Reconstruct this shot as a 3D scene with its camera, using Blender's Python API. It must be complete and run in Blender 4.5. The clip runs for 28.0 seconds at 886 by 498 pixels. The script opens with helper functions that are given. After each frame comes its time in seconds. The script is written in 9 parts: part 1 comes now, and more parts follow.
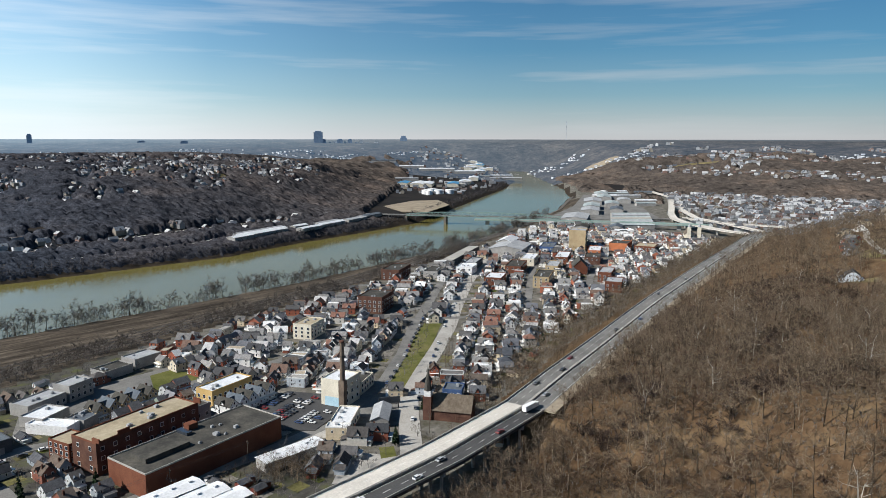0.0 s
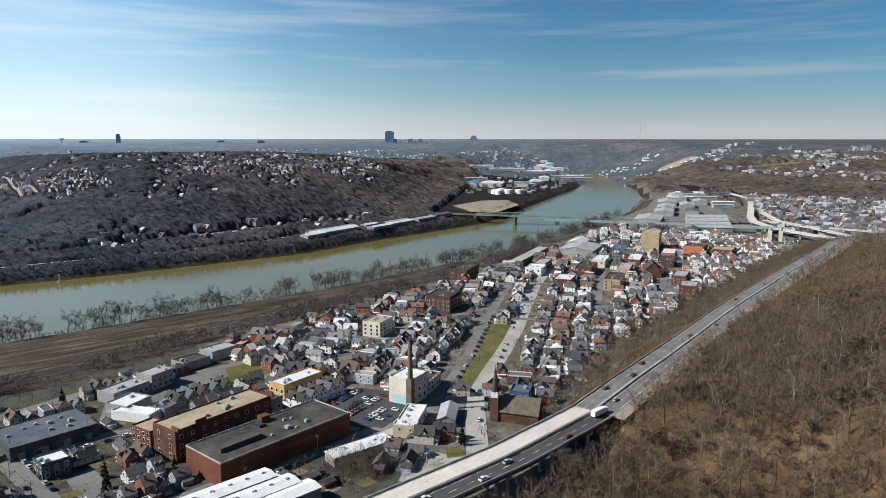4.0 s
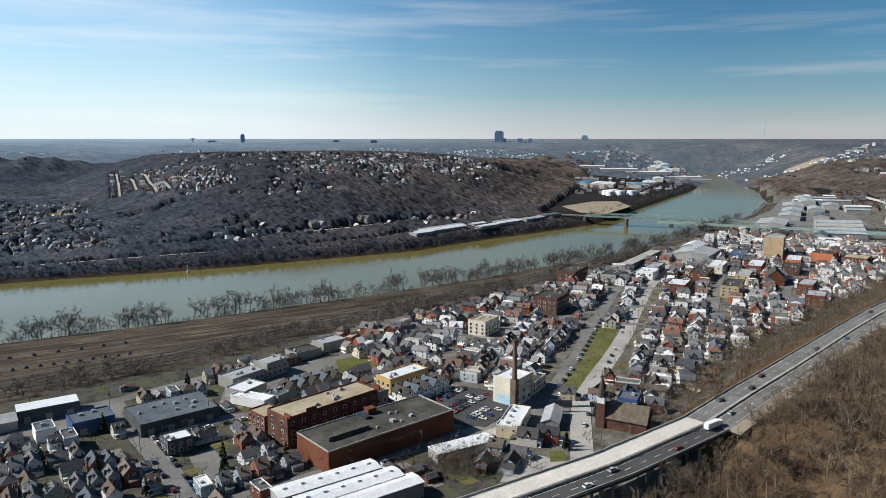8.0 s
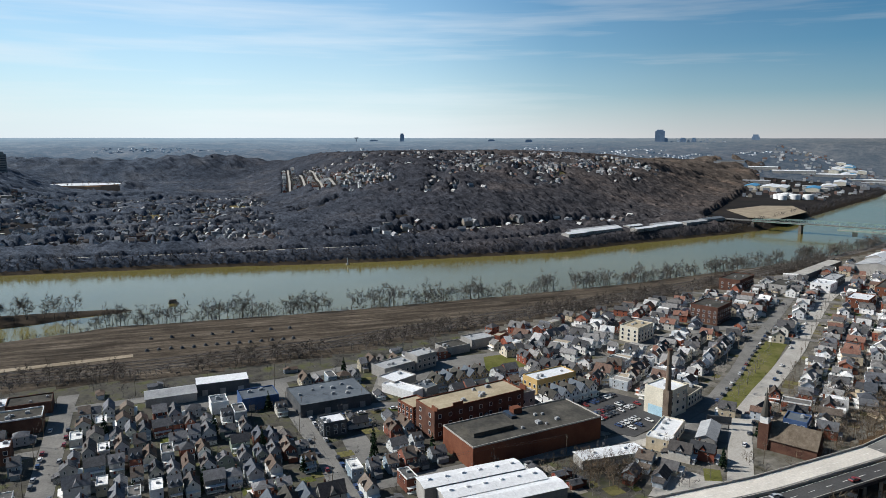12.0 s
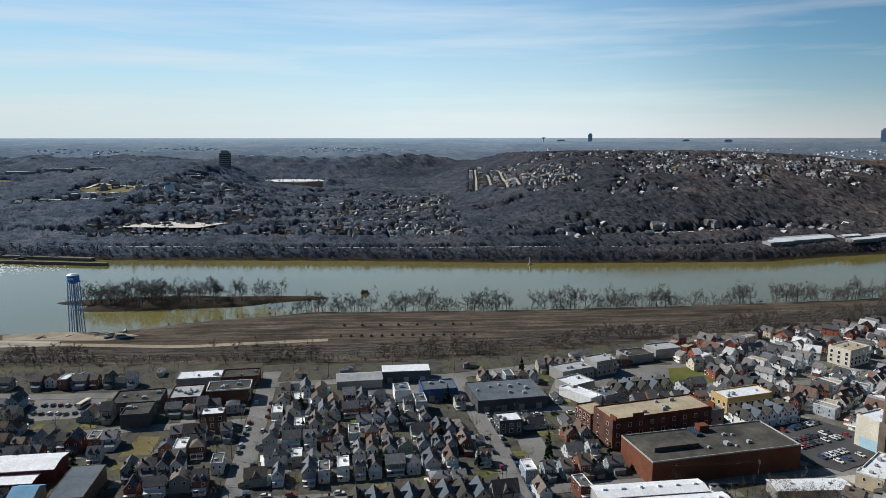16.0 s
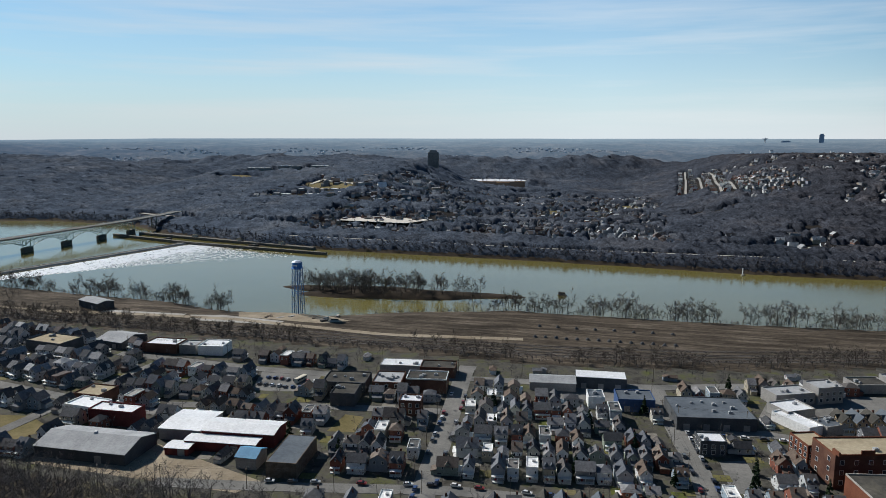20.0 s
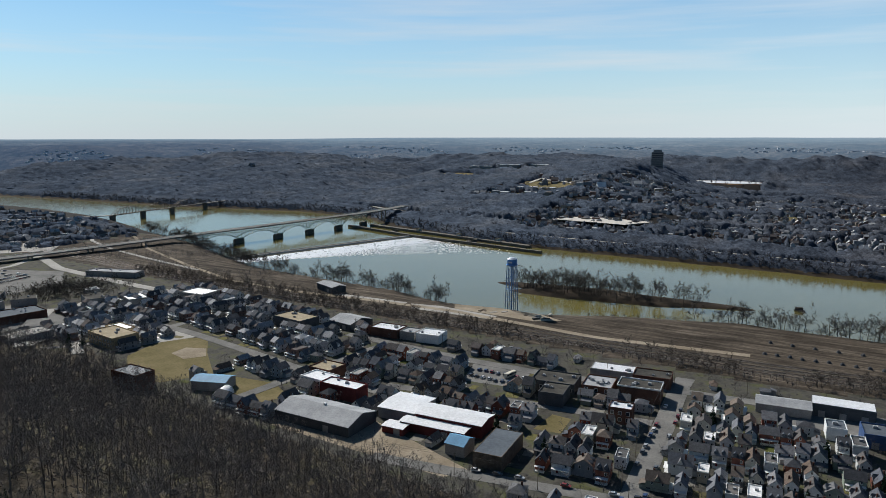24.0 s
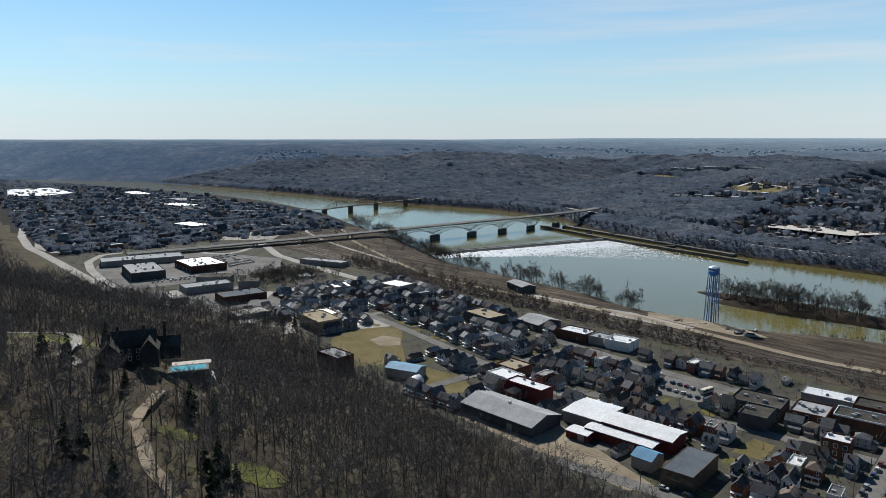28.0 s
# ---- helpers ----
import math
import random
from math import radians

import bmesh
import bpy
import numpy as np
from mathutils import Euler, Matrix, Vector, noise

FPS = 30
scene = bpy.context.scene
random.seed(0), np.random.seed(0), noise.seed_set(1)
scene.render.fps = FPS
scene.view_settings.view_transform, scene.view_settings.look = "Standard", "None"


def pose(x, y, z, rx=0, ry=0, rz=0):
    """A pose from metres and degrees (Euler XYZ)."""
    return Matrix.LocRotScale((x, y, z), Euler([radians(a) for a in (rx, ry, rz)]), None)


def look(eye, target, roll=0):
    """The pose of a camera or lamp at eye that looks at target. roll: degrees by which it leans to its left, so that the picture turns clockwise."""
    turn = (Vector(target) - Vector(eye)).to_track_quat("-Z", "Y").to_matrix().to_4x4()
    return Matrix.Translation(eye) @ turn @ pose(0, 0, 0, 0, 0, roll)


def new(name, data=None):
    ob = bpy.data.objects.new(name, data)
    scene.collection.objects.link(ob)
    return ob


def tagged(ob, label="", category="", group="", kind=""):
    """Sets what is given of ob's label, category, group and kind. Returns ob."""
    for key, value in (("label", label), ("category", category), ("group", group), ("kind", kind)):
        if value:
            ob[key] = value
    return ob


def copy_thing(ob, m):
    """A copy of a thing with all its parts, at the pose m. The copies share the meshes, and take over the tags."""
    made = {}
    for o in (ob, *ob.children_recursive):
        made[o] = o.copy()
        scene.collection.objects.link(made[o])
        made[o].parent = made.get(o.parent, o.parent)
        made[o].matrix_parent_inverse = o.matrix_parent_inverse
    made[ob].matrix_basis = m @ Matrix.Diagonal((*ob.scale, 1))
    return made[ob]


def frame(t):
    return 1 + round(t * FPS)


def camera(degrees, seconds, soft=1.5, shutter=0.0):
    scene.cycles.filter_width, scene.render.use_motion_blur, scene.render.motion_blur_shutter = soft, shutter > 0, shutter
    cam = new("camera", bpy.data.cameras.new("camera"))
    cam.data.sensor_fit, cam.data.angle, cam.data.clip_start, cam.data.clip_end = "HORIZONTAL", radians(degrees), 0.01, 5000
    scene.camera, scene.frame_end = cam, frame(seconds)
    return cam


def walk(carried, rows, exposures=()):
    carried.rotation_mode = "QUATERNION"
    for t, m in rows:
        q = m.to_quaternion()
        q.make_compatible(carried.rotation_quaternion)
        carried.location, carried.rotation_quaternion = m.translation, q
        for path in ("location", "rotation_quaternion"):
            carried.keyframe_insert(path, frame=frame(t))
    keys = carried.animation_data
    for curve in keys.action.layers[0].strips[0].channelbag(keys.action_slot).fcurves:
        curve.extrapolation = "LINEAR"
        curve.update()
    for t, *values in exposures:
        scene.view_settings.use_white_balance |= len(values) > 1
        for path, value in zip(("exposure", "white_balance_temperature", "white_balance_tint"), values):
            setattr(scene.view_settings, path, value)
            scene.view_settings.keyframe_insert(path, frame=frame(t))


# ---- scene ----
# ---- camera ----
cam = camera(64.7, 28.0, soft=0.75)
# seconds, eye, yaw, pitch, roll
PATH = [
    (0, (0.02, 0.03, 160.00), -44.60, -8.93, 0.06),
    (0.5, (-0.00, 0.04, 160.15), -44.07, -8.95, 0.02),
    (1, (-0.01, 0.07, 160.26), -43.49, -8.98, 0.02),
    (1.5, (-0.01, 0.12, 160.33), -42.91, -8.96, 0.03),
    (2, (0.00, 0.20, 160.37), -42.28, -8.98, 0.01),
    (2.5, (0.02, 0.29, 160.38), -41.59, -8.99, -0.01),
    (3, (0.05, 0.40, 160.37), -40.76, -8.96, 0.01),
    (3.5, (0.08, 0.51, 160.35), -39.86, -8.96, 0.02),
    (5.5, (0.23, 1.00, 160.17), -35.95, -8.92, -0.01),
    (6, (0.28, 1.12, 160.11), -34.91, -8.90, -0.01),
    (6.5, (0.33, 1.24, 160.06), -33.84, -8.91, -0.02),
    (7, (0.38, 1.36, 160.00), -32.66, -8.93, 0.01),
    (7.5, (0.42, 1.47, 159.96), -31.39, -8.95, 0.00),
    (8, (0.47, 1.57, 159.91), -30.08, -8.98, 0.00),
    (8.5, (0.52, 1.67, 159.88), -28.67, -8.99, 0.02),
    (9, (0.56, 1.77, 159.85), -27.20, -9.01, -0.00),
    (9.5, (0.60, 1.85, 159.82), -25.68, -9.02, -0.03),
    (10, (0.64, 1.94, 159.80), -24.08, -9.04, -0.07),
    (10.5, (0.68, 2.02, 159.79), -22.47, -9.05, -0.08),
    (11, (0.72, 2.09, 159.79), -20.93, -9.04, -0.04),
    (11.5, (0.75, 2.16, 159.79), -19.36, -9.04, 0.01),
    (12, (0.78, 2.23, 159.79), -17.59, -9.04, 0.03),
    (12.5, (0.80, 2.30, 159.81), -15.69, -9.04, 0.05),
    (14.5, (0.85, 2.57, 159.87), -7.82, -9.04, 0.02),
    (15, (0.85, 2.64, 159.89), -5.86, -9.04, -0.01),
    (15.5, (0.85, 2.72, 159.91), -4.08, -9.03, -0.04),
    (16, (0.84, 2.80, 159.93), -2.53, -9.04, -0.03),
    (16.5, (0.83, 2.89, 159.94), -0.88, -9.04, -0.06),
    (17, (0.81, 2.98, 159.95), 1.06, -9.04, -0.07),
    (17.5, (0.78, 3.08, 159.95), 3.17, -9.02, -0.04),
    (18, (0.76, 3.19, 159.95), 5.30, -9.01, -0.04),
    (18.5, (0.72, 3.31, 159.94), 7.44, -8.98, 0.00),
    (19, (0.68, 3.44, 159.92), 9.57, -8.97, 0.03),
    (19.5, (0.64, 3.57, 159.90), 11.71, -8.98, 0.02),
    (20, (0.59, 3.71, 159.87), 13.85, -9.00, 0.05),
    (20.5, (0.53, 3.86, 159.83), 16.00, -9.01, 0.05),
    (21, (0.47, 4.02, 159.78), 18.21, -9.03, 0.04),
    (21.5, (0.41, 4.18, 159.73), 20.40, -9.01, 0.04),
    (23.5, (0.11, 4.86, 159.46), 29.28, -9.07, 0.01),
    (24, (0.02, 5.02, 159.38), 31.55, -9.07, -0.01),
    (24.5, (-0.06, 5.18, 159.31), 33.82, -9.08, 0.04),
    (25, (-0.16, 5.33, 159.23), 35.99, -9.08, 0.02),
    (25.5, (-0.25, 5.47, 159.17), 38.28, -9.10, 0.01),
    (26, (-0.35, 5.59, 159.11), 40.65, -9.10, -0.01),
    (26.5, (-0.45, 5.69, 159.07), 43.05, -9.08, 0.01),
    (27, (-0.55, 5.76, 159.04), 45.22, -9.05, -0.04),
    (27.5, (-0.65, 5.80, 159.03), 46.51, -9.03, 0.01),
    (28, (-0.76, 5.80, 159.05), 47.31, -9.03, 0.03),
]
walk(cam, [(t, pose(*eye, 90 + pitch, 0, yaw) @ pose(0, 0, 0, 0, 0, roll)) for t, eye, yaw, pitch, roll in PATH],
     [(0, 0.40), (6, 0.32), (12, 0.25), (18, 0.07), (23, 0.0), (28, 0.05)])

# ---- daylight ----
SUN_AZ, SUN_EL = radians(62), radians(38)  # azimuth to the left of +y
sky_world = bpy.data.worlds.new("sky")
scene.world = sky_world
sky_world.use_nodes = True
wt = sky_world.node_tree
wt.nodes.clear()
w_out, w_bg, w_sky = wt.nodes.new("ShaderNodeOutputWorld"), wt.nodes.new("ShaderNodeBackground"), wt.nodes.new("ShaderNodeTexSky")
w_sky.sky_type, w_sky.sun_disc = "NISHITA", False
w_sky.sun_elevation, w_sky.sun_rotation = SUN_EL, -SUN_AZ
w_sky.altitude, w_sky.air_density, w_sky.dust_density, w_sky.ozone_density = 200, 1.0, 0.0, 3.0
w_bg.inputs["Strength"].default_value = 0.097
# thin high cloud: pale towards the horizon, drawn out into streaks
w_co, w_sep, w_map, w_noise = (wt.nodes.new("ShaderNode" + n) for n in ("TexCoord", "SeparateXYZ", "Mapping", "TexNoise"))
wt.links.new(w_co.outputs["Generated"], w_sep.inputs["Vector"])
wt.links.new(w_co.outputs["Generated"], w_map.inputs["Vector"])
w_map.inputs["Rotation"].default_value = (radians(4), radians(-3), radians(-20))
w_map.inputs["Scale"].default_value = (1.6, 1.6, 26)
w_noise.inputs["Scale"].default_value, w_noise.inputs["Detail"].default_value, w_noise.inputs["Roughness"].default_value = 1.1, 5, 0.55
wt.links.new(w_map.outputs["Vector"], w_noise.inputs["Vector"])


def w_ramp(fac, stops):
    r = wt.nodes.new("ShaderNodeValToRGB")
    while len(r.color_ramp.elements) < len(stops):
        r.color_ramp.elements.new(0.5)
    for el, (p, v) in zip(r.color_ramp.elements, stops):
        el.position, el.color = p, (v, v, v, 1)
    wt.links.new(fac, r.inputs["Fac"])
    return r.outputs["Color"]


def w_mix(mode, fac, a, b):
    n = wt.nodes.new("ShaderNodeMix")
    n.data_type, n.blend_type = "RGBA", mode
    for sock, v in ((n.inputs[0], fac), (n.inputs[6], a), (n.inputs[7], b)):
        if isinstance(v, (tuple, float)):
            sock.default_value = v
        else:
            wt.links.new(v, sock)
    return n.outputs[2]


streak = w_ramp(w_noise.outputs["Fac"], [(0.50, 0.0), (0.74, 0.55)])
height_fade = w_ramp(w_sep.outputs["Z"], [(0.0, 0.5), (0.10, 1.0), (0.30, 0.35), (0.5, 0.1)])
veil = w_ramp(w_sep.outputs["Z"], [(0.0, 0.95), (0.03, 0.82), (0.09, 0.52), (0.18, 0.26), (0.35, 0.10), (0.6, 0.03)])
# the veil is brighter towards the sun and the river
w_dot = wt.nodes.new("ShaderNodeVectorMath")
w_dot.operation = "DOT_PRODUCT"
w_dot.inputs[1].default_value = (-math.sin(SUN_AZ - 0.35), math.cos(SUN_AZ - 0.35), 0)
wt.links.new(w_co.outputs["Generated"], w_dot.inputs[0])
near_sun = w_ramp(w_dot.outputs["Value"], [(0.0, 0.10), (0.36, 0.30), (0.6, 0.85), (0.85, 1.0)])
clear = w_mix("MULTIPLY", 1.0, w_sky.outputs["Color"], w_mix("MIX", near_sun, (0.06, 0.50, 0.72, 1), (0.50, 0.88, 1.0, 1)))
low_veil = w_ramp(w_sep.outputs["Z"], [(0.0, 0.95), (0.025, 0.72), (0.06, 0.34), (0.12, 0.12), (0.25, 0.03)])
hazy = w_mix("MIX", w_mix("MIX", near_sun, low_veil, veil), clear, w_mix("MIX", near_sun, (6.1, 6.0, 6.15, 1), (6.1, 6.7, 7.2, 1)))
cloudy = w_mix("MIX", w_mix("MULTIPLY", 1.0, streak, height_fade), hazy, (7.0, 7.2, 7.4, 1))
deep = w_mix("MULTIPLY", 1.0, cloudy, w_ramp(w_sep.outputs["Z"], [(0.2, 1.0), (0.6, 0.7)]))
w_half = wt.nodes.new("ShaderNodeMath")
w_half.operation = "MULTIPLY_ADD"
w_half.inputs[1].default_value, w_half.inputs[2].default_value = 0.5, 0.5
wt.links.new(w_dot.outputs["Value"], w_half.inputs[0])
deep = w_mix("MULTIPLY", 1.0, deep, w_ramp(w_half.outputs["Value"], [(0.0, 0.48), (0.3, 0.70), (0.46, 0.73), (0.6, 0.86), (0.76, 1.18), (0.88, 1.18), (1.0, 1.0)]))
wt.links.new(deep, w_bg.inputs["Color"])
wt.links.new(w_bg.outputs["Background"], w_out.inputs["Surface"])
sun = new("sun", bpy.data.lights.new("sun", "SUN"))
sun.data.energy, sun.data.angle, sun.data.color = 5.0, radians(0.5), (1.0, 0.965, 0.90)
sun_way = Vector((-math.sin(SUN_AZ) * math.cos(SUN_EL), math.cos(SUN_AZ) * math.cos(SUN_EL), math.sin(SUN_EL)))
sun.matrix_world = look(sun_way * 900, (0, 0, 0))

# ---- the lie of the land ----
TOWN = 12.0


def smooth(e0, e1, v):
    u = np.clip((v - e0) / (e1 - e0), 0, 1)
    return u * u * (3 - 2 * u)


def near_bank(x):
    return np.interp(x, [-4800, -2900, -2461, -1864, -1587, -1370, -1136, -964, -853, -698, -617, -494, -400, -344, -250, -156,
                         -85, 0, 99, 259, 409, 571, 773, 1022, 1274, 1615, 1878, 2264, 2700, 4800],
                     [-900, 470, 780, 880, 881, 845, 777, 718, 690, 624, 596, 584, 578, 560, 560, 600,
                      621, 620, 620, 630, 645, 676, 722, 816, 931, 1133, 1341, 1728, 2140, 4300])


def far_bank(x):
    return np.interp(x, [-4800, -3000, -2623, -2035, -1771, -1434, -1340, -1060, -864, -731, -522, -389, -79, 182, 453, 586, 743,
                         904, 1151, 1434, 1732, 2062, 2450, 2856, 4800],
                     [-600, 720, 940, 1015, 1050, 1069, 1083, 1140, 1120, 1028, 948, 936, 917, 886, 883, 922, 954,
                      993, 1138, 1307, 1481, 1712, 2045, 2483, 4600])


def hill_foot(x):
    return np.interp(x, [-4800, -1776, -1534, -1160, -869, -654, -560, -467, -367, -313, -259, -139, 0, 120, 190, 250, 290, 330, 395, 475,
                         602, 783, 975, 1100, 1300, 4800],
                     [-2600, 330, 285, 240, 215, 200, 250, 285, 256, 250, 246, 242, 225, 185, 172, 200, 250, 261, 284, 302,
                      334, 374, 414, 391, 306, -400])


def waves(x, y, size, seed, n=7):
    r = np.random.RandomState(seed)
    out = 0 * x
    for k in range(n):
        a, f, ph = r.uniform(0, 6.283), (0.6 + 0.9 * r.rand()) * 6.283 / size, r.uniform(0, 6.283)
        out = out + np.sin(f * (np.cos(a) * x + np.sin(a) * y) + ph)
    return out / n ** 0.5 / 1.4


def height(x, y):
    x, y = np.asarray(x, float), np.asarray(y, float)
    yn, yf, yh = near_bank(x), far_bank(x), hill_foot(x)
    steep = np.interp(x, [-2900, -2461, -2200, 1000, 1700], [0.62, 0.75, 1, 1, 0.74])
    dist = np.hypot(x, y)
    # town side
    d = (yn - y) * steep
    z = np.interp(d, [-30, -2, 4, 14, 40], [-4, -0.6, 2.5, 8.5, TOWN])
    z = np.where(d > -2, z - np.clip(z, 0, 8) * smooth(-1150, -1600, x), z)
    s = yh - y
    right = smooth(230, 320, x) * (1 - smooth(1000, 1200, x))
    slope = np.interp(s, [0, 40, 260, 420, 1200, 2500, 5000], [0, 8, 84, 98, 92, 130, 150])
    bench = np.interp(s, [-3, 22, 25, 52, 56, 120, 230, 330, 700, 1500], [0, 11, 12, 12, 14, 34, 58, 64, 70, 100])
    gully = 1 - 0.75 * np.exp(-((x - 205) / 55) ** 2) * (1 - smooth(100, 210, s))
    hill = (1 - right) * slope * gully + right * bench
    hill = hill + 15 * np.exp(-(((x + 240) / 110) ** 2 + ((y - 70) / 75) ** 2)) * smooth(0, 60, s)
    rough = smooth(60, 160, s)
    hill = hill + rough * (3.0 * waves(x, y, 160, 3) + 1.2 * waves(x, y, 45, 4))
    fade = smooth(1000, 1700, x)
    back = smooth(1900, 2500, dist) * 75 + smooth(2600, 4400, dist) * 62 + smooth(1800, 2600, dist) * 16 * waves(x, y, 900, 8)
    z = z + np.where(s > -3, hill * (1 - fade) + fade * back * smooth(0, 300, s + 300), 0)
    side = smooth(1200, 1700, x) * smooth(150, 700, d)
    z = z + side * (1 - smooth(-300, 0, s)) * back
    # far side
    e = (y - yf) * steep
    bank = np.interp(e, [-30, -3, 5, 18, 70], [-4, -0.6, 3, 9, 14])
    ridge = np.interp(e, [90, 240, 500, 850, 1400, 2200], [0, 34, 82, 112, 112, 70])
    flats = (y - 1100 - 0.95 * (x - 830)) * 0.72
    ridge = ridge * smooth(40, 420, x) * smooth(-60, 300, flats) * (1 + 0.10 * waves(x, y, 420, 5))
    park = np.interp(e, [90, 260, 700, 1150, 1700, 2600], [0, 10, 62, 92, 88, 60]) * smooth(-80, -420, x + 0.22 * e) * (1 - smooth(-900, -1300, x + 0.1 * e))
    up = np.interp(e, [50, 350, 800, 1500, 2400, 3600], [0, 26, 78, 100, 128, 140]) * smooth(-900, -1500, x + 0.1 * e)
    rise = (smooth(2500, 3300, dist) * 50 + smooth(3200, 4750, dist) * 76) * smooth(60, 700, e)
    rise = rise * np.where(x > 900, np.maximum(smooth(100, 600, flats), smooth(3300, 4300, dist)), 1)
    low = np.maximum(np.maximum(ridge, park), up)
    far = 14 + low + rise * (1 - smooth(50, 130, low)) + np.clip(rise - 0.55 * low, 0, 200) * smooth(50, 130, low)
    far = far + smooth(150, 500, e) * (5.0 * waves(x, y, 260, 6) + 8.0 * smooth(1500, 3000, dist) * waves(x, y, 800, 7))
    over = np.where(e < 70, bank, np.maximum(far, 8.0))
    z = np.where(y < 0.5 * (yn + yf), z, over)
    # level shelf of the reservoir
    w = 1 - smooth(1.15, 2.0, np.hypot((x + 370) / 100, (y - 2190) / 62))
    z = z * (1 - w) + 29 * w
    # crests seen from the town side, then suburbs and ridges rising to a level horizon
    az = np.degrees(np.arctan2(x, np.maximum(y, 1.0)))
    dip = np.interp(az, [-80, -52, -44, -36, -28, -22, -16, -10, -2, 3, 8, 14, 24, 31, 36, 40, 45, 50, 58, 70, 90],
                    [6, 7, 20, 44, 40, 34, 40, 56, 56, 34, 26, 23, 22, 29, 48, 62, 62, 40, 26, 20, 14])
    crest = 160 - dist * dip / 1238 - 9
    z = np.where((dist > 1200) & (dist < 2900) & (y > -1200), np.minimum(z, np.maximum(crest, 8)), z)
    wild = np.maximum(smooth(-38, -48, az), smooth(48, 56, az))
    fall = (1 - wild) * np.interp(dist, [2400, 2900, 3400, 4000, 4600, 4900], [44, 30, 19, 10, 4, 0.6]) + wild * np.interp(dist, [2400, 3000, 3700, 4900], [40, 16, 5, 0.6])
    fall = fall * (1 + 0.20 * waves(x, y, 620, 31) + 0.13 * waves(x, y, 280, 32) + 0.06 * waves(x, y, 110, 33))
    beyond = 160 - dist * (np.maximum(fall, 0.3) + 2.4 * smooth(-34, -46, az)) / 1238
    off = np.maximum(y - yf, yn - y) * 0.7
    k = smooth(2350, 2650, dist) * np.maximum(smooth(15, 420, off), smooth(3500, 3950, dist))
    return np.where((y > -1200) & (dist > 2300), z * (1 - k) + k * beyond, np.where(dist > 1500, np.minimum(z, 157 - dist * 0.0042), z))


def ground_at(x, y):
    return float(height(np.array([x]), np.array([y]))[0])

# ---- materials ----
def material(name, rough=0.8, metal=0.0):
    m = bpy.data.materials.new(name)
    m.use_nodes = True
    b = m.node_tree.nodes["Principled BSDF"]
    b.inputs["Roughness"].default_value, b.inputs["Metallic"].default_value = rough, metal
    b.inputs["Specular IOR Level"].default_value = 0.05 if rough >= 0.8 else 0.4
    return m, m.node_tree, b


def noise_node(t, scale, detail=4, rough=0.6, coords="Object", stretch=None):
    n, c = t.nodes.new("ShaderNodeTexNoise"), t.nodes.new("ShaderNodeTexCoord")
    n.inputs["Scale"].default_value, n.inputs["Detail"].default_value, n.inputs["Roughness"].default_value = scale, detail, rough
    if stretch:
        mp = t.nodes.new("ShaderNodeMapping")
        mp.inputs["Scale"].default_value = stretch
        t.links.new(c.outputs[coords], mp.inputs["Vector"])
        t.links.new(mp.outputs["Vector"], n.inputs["Vector"])
    else:
        t.links.new(c.outputs[coords], n.inputs["Vector"])
    return n.outputs["Fac"]


def ramp(t, fac, stops, interpolation="LINEAR"):
    r = t.nodes.new("ShaderNodeValToRGB")
    r.color_ramp.interpolation = interpolation
    e = r.color_ramp.elements
    while len(e) < len(stops):
        e.new(0.5)
    for el, (p, c) in zip(e, stops):
        el.position, el.color = p, (*c, 1)
    t.links.new(fac, r.inputs["Fac"])
    return r.outputs["Color"]


def mix(t, fac, a, b, mode="MIX"):
    m = t.nodes.new("ShaderNodeMix")
    m.data_type, m.blend_type = "RGBA", mode
    for sock, v in ((m.inputs[0], fac), (m.inputs[6], a), (m.inputs[7], b)):
        if isinstance(v, (int, float)):
            sock.default_value = v
        elif isinstance(v, tuple):
            sock.default_value = (*v, 1)
        else:
            t.links.new(v, sock)
    return m.outputs[2]


def bump(t, b, fac, strength=0.3, distance=0.1):
    n = t.nodes.new("ShaderNodeBump")
    n.inputs["Strength"].default_value, n.inputs["Distance"].default_value = strength, distance
    t.links.new(fac, n.inputs["Height"])
    t.links.new(n.outputs["Normal"], b.inputs["Normal"])


def stained(name, c1, c2, big=0.05, fine=1.5, rough=0.85, metal=0.0, third=None, coords="Object", relief=0.0):
    """A surface whose colour wanders between c1 and c2 at a large and a small scale."""
    m, t, b = material(name, rough, metal)
    f1, f2 = noise_node(t, big, 5, 0.65, coords), noise_node(t, fine, 3, 0.6, coords)
    col = ramp(t, f1, [(0.34, c1), (0.66, c2)] if third is None else [(0.3, c1), (0.5, c2), (0.7, third)])
    dark = ramp(t, f2, [(0.3, (0.86,) * 3), (0.7, (1.12,) * 3)])
    t.links.new(mix(t, 1.0, col, dark, "MULTIPLY"), b.inputs["Base Color"])
    if relief:
        bump(t, b, f2, 0.5, relief)
    return m


def varied(name, colours, rough=0.8, metal=0.0, fine=0.8, amount=0.25):
    """A surface whose colour is picked object by object."""
    m, t, b = material(name, rough, metal)
    info = t.nodes.new("ShaderNodeObjectInfo")
    n = len(colours)
    col = ramp(t, info.outputs["Random"], [(i / n, c) for i, c in enumerate(colours)], "CONSTANT")
    f = noise_node(t, fine, 4, 0.65)
    shade = ramp(t, f, [(0.3, (1 - amount,) * 3), (0.7, (1 + amount,) * 3)])
    t.links.new(mix(t, 1.0, col, shade, "MULTIPLY"), b.inputs["Base Color"])
    return m


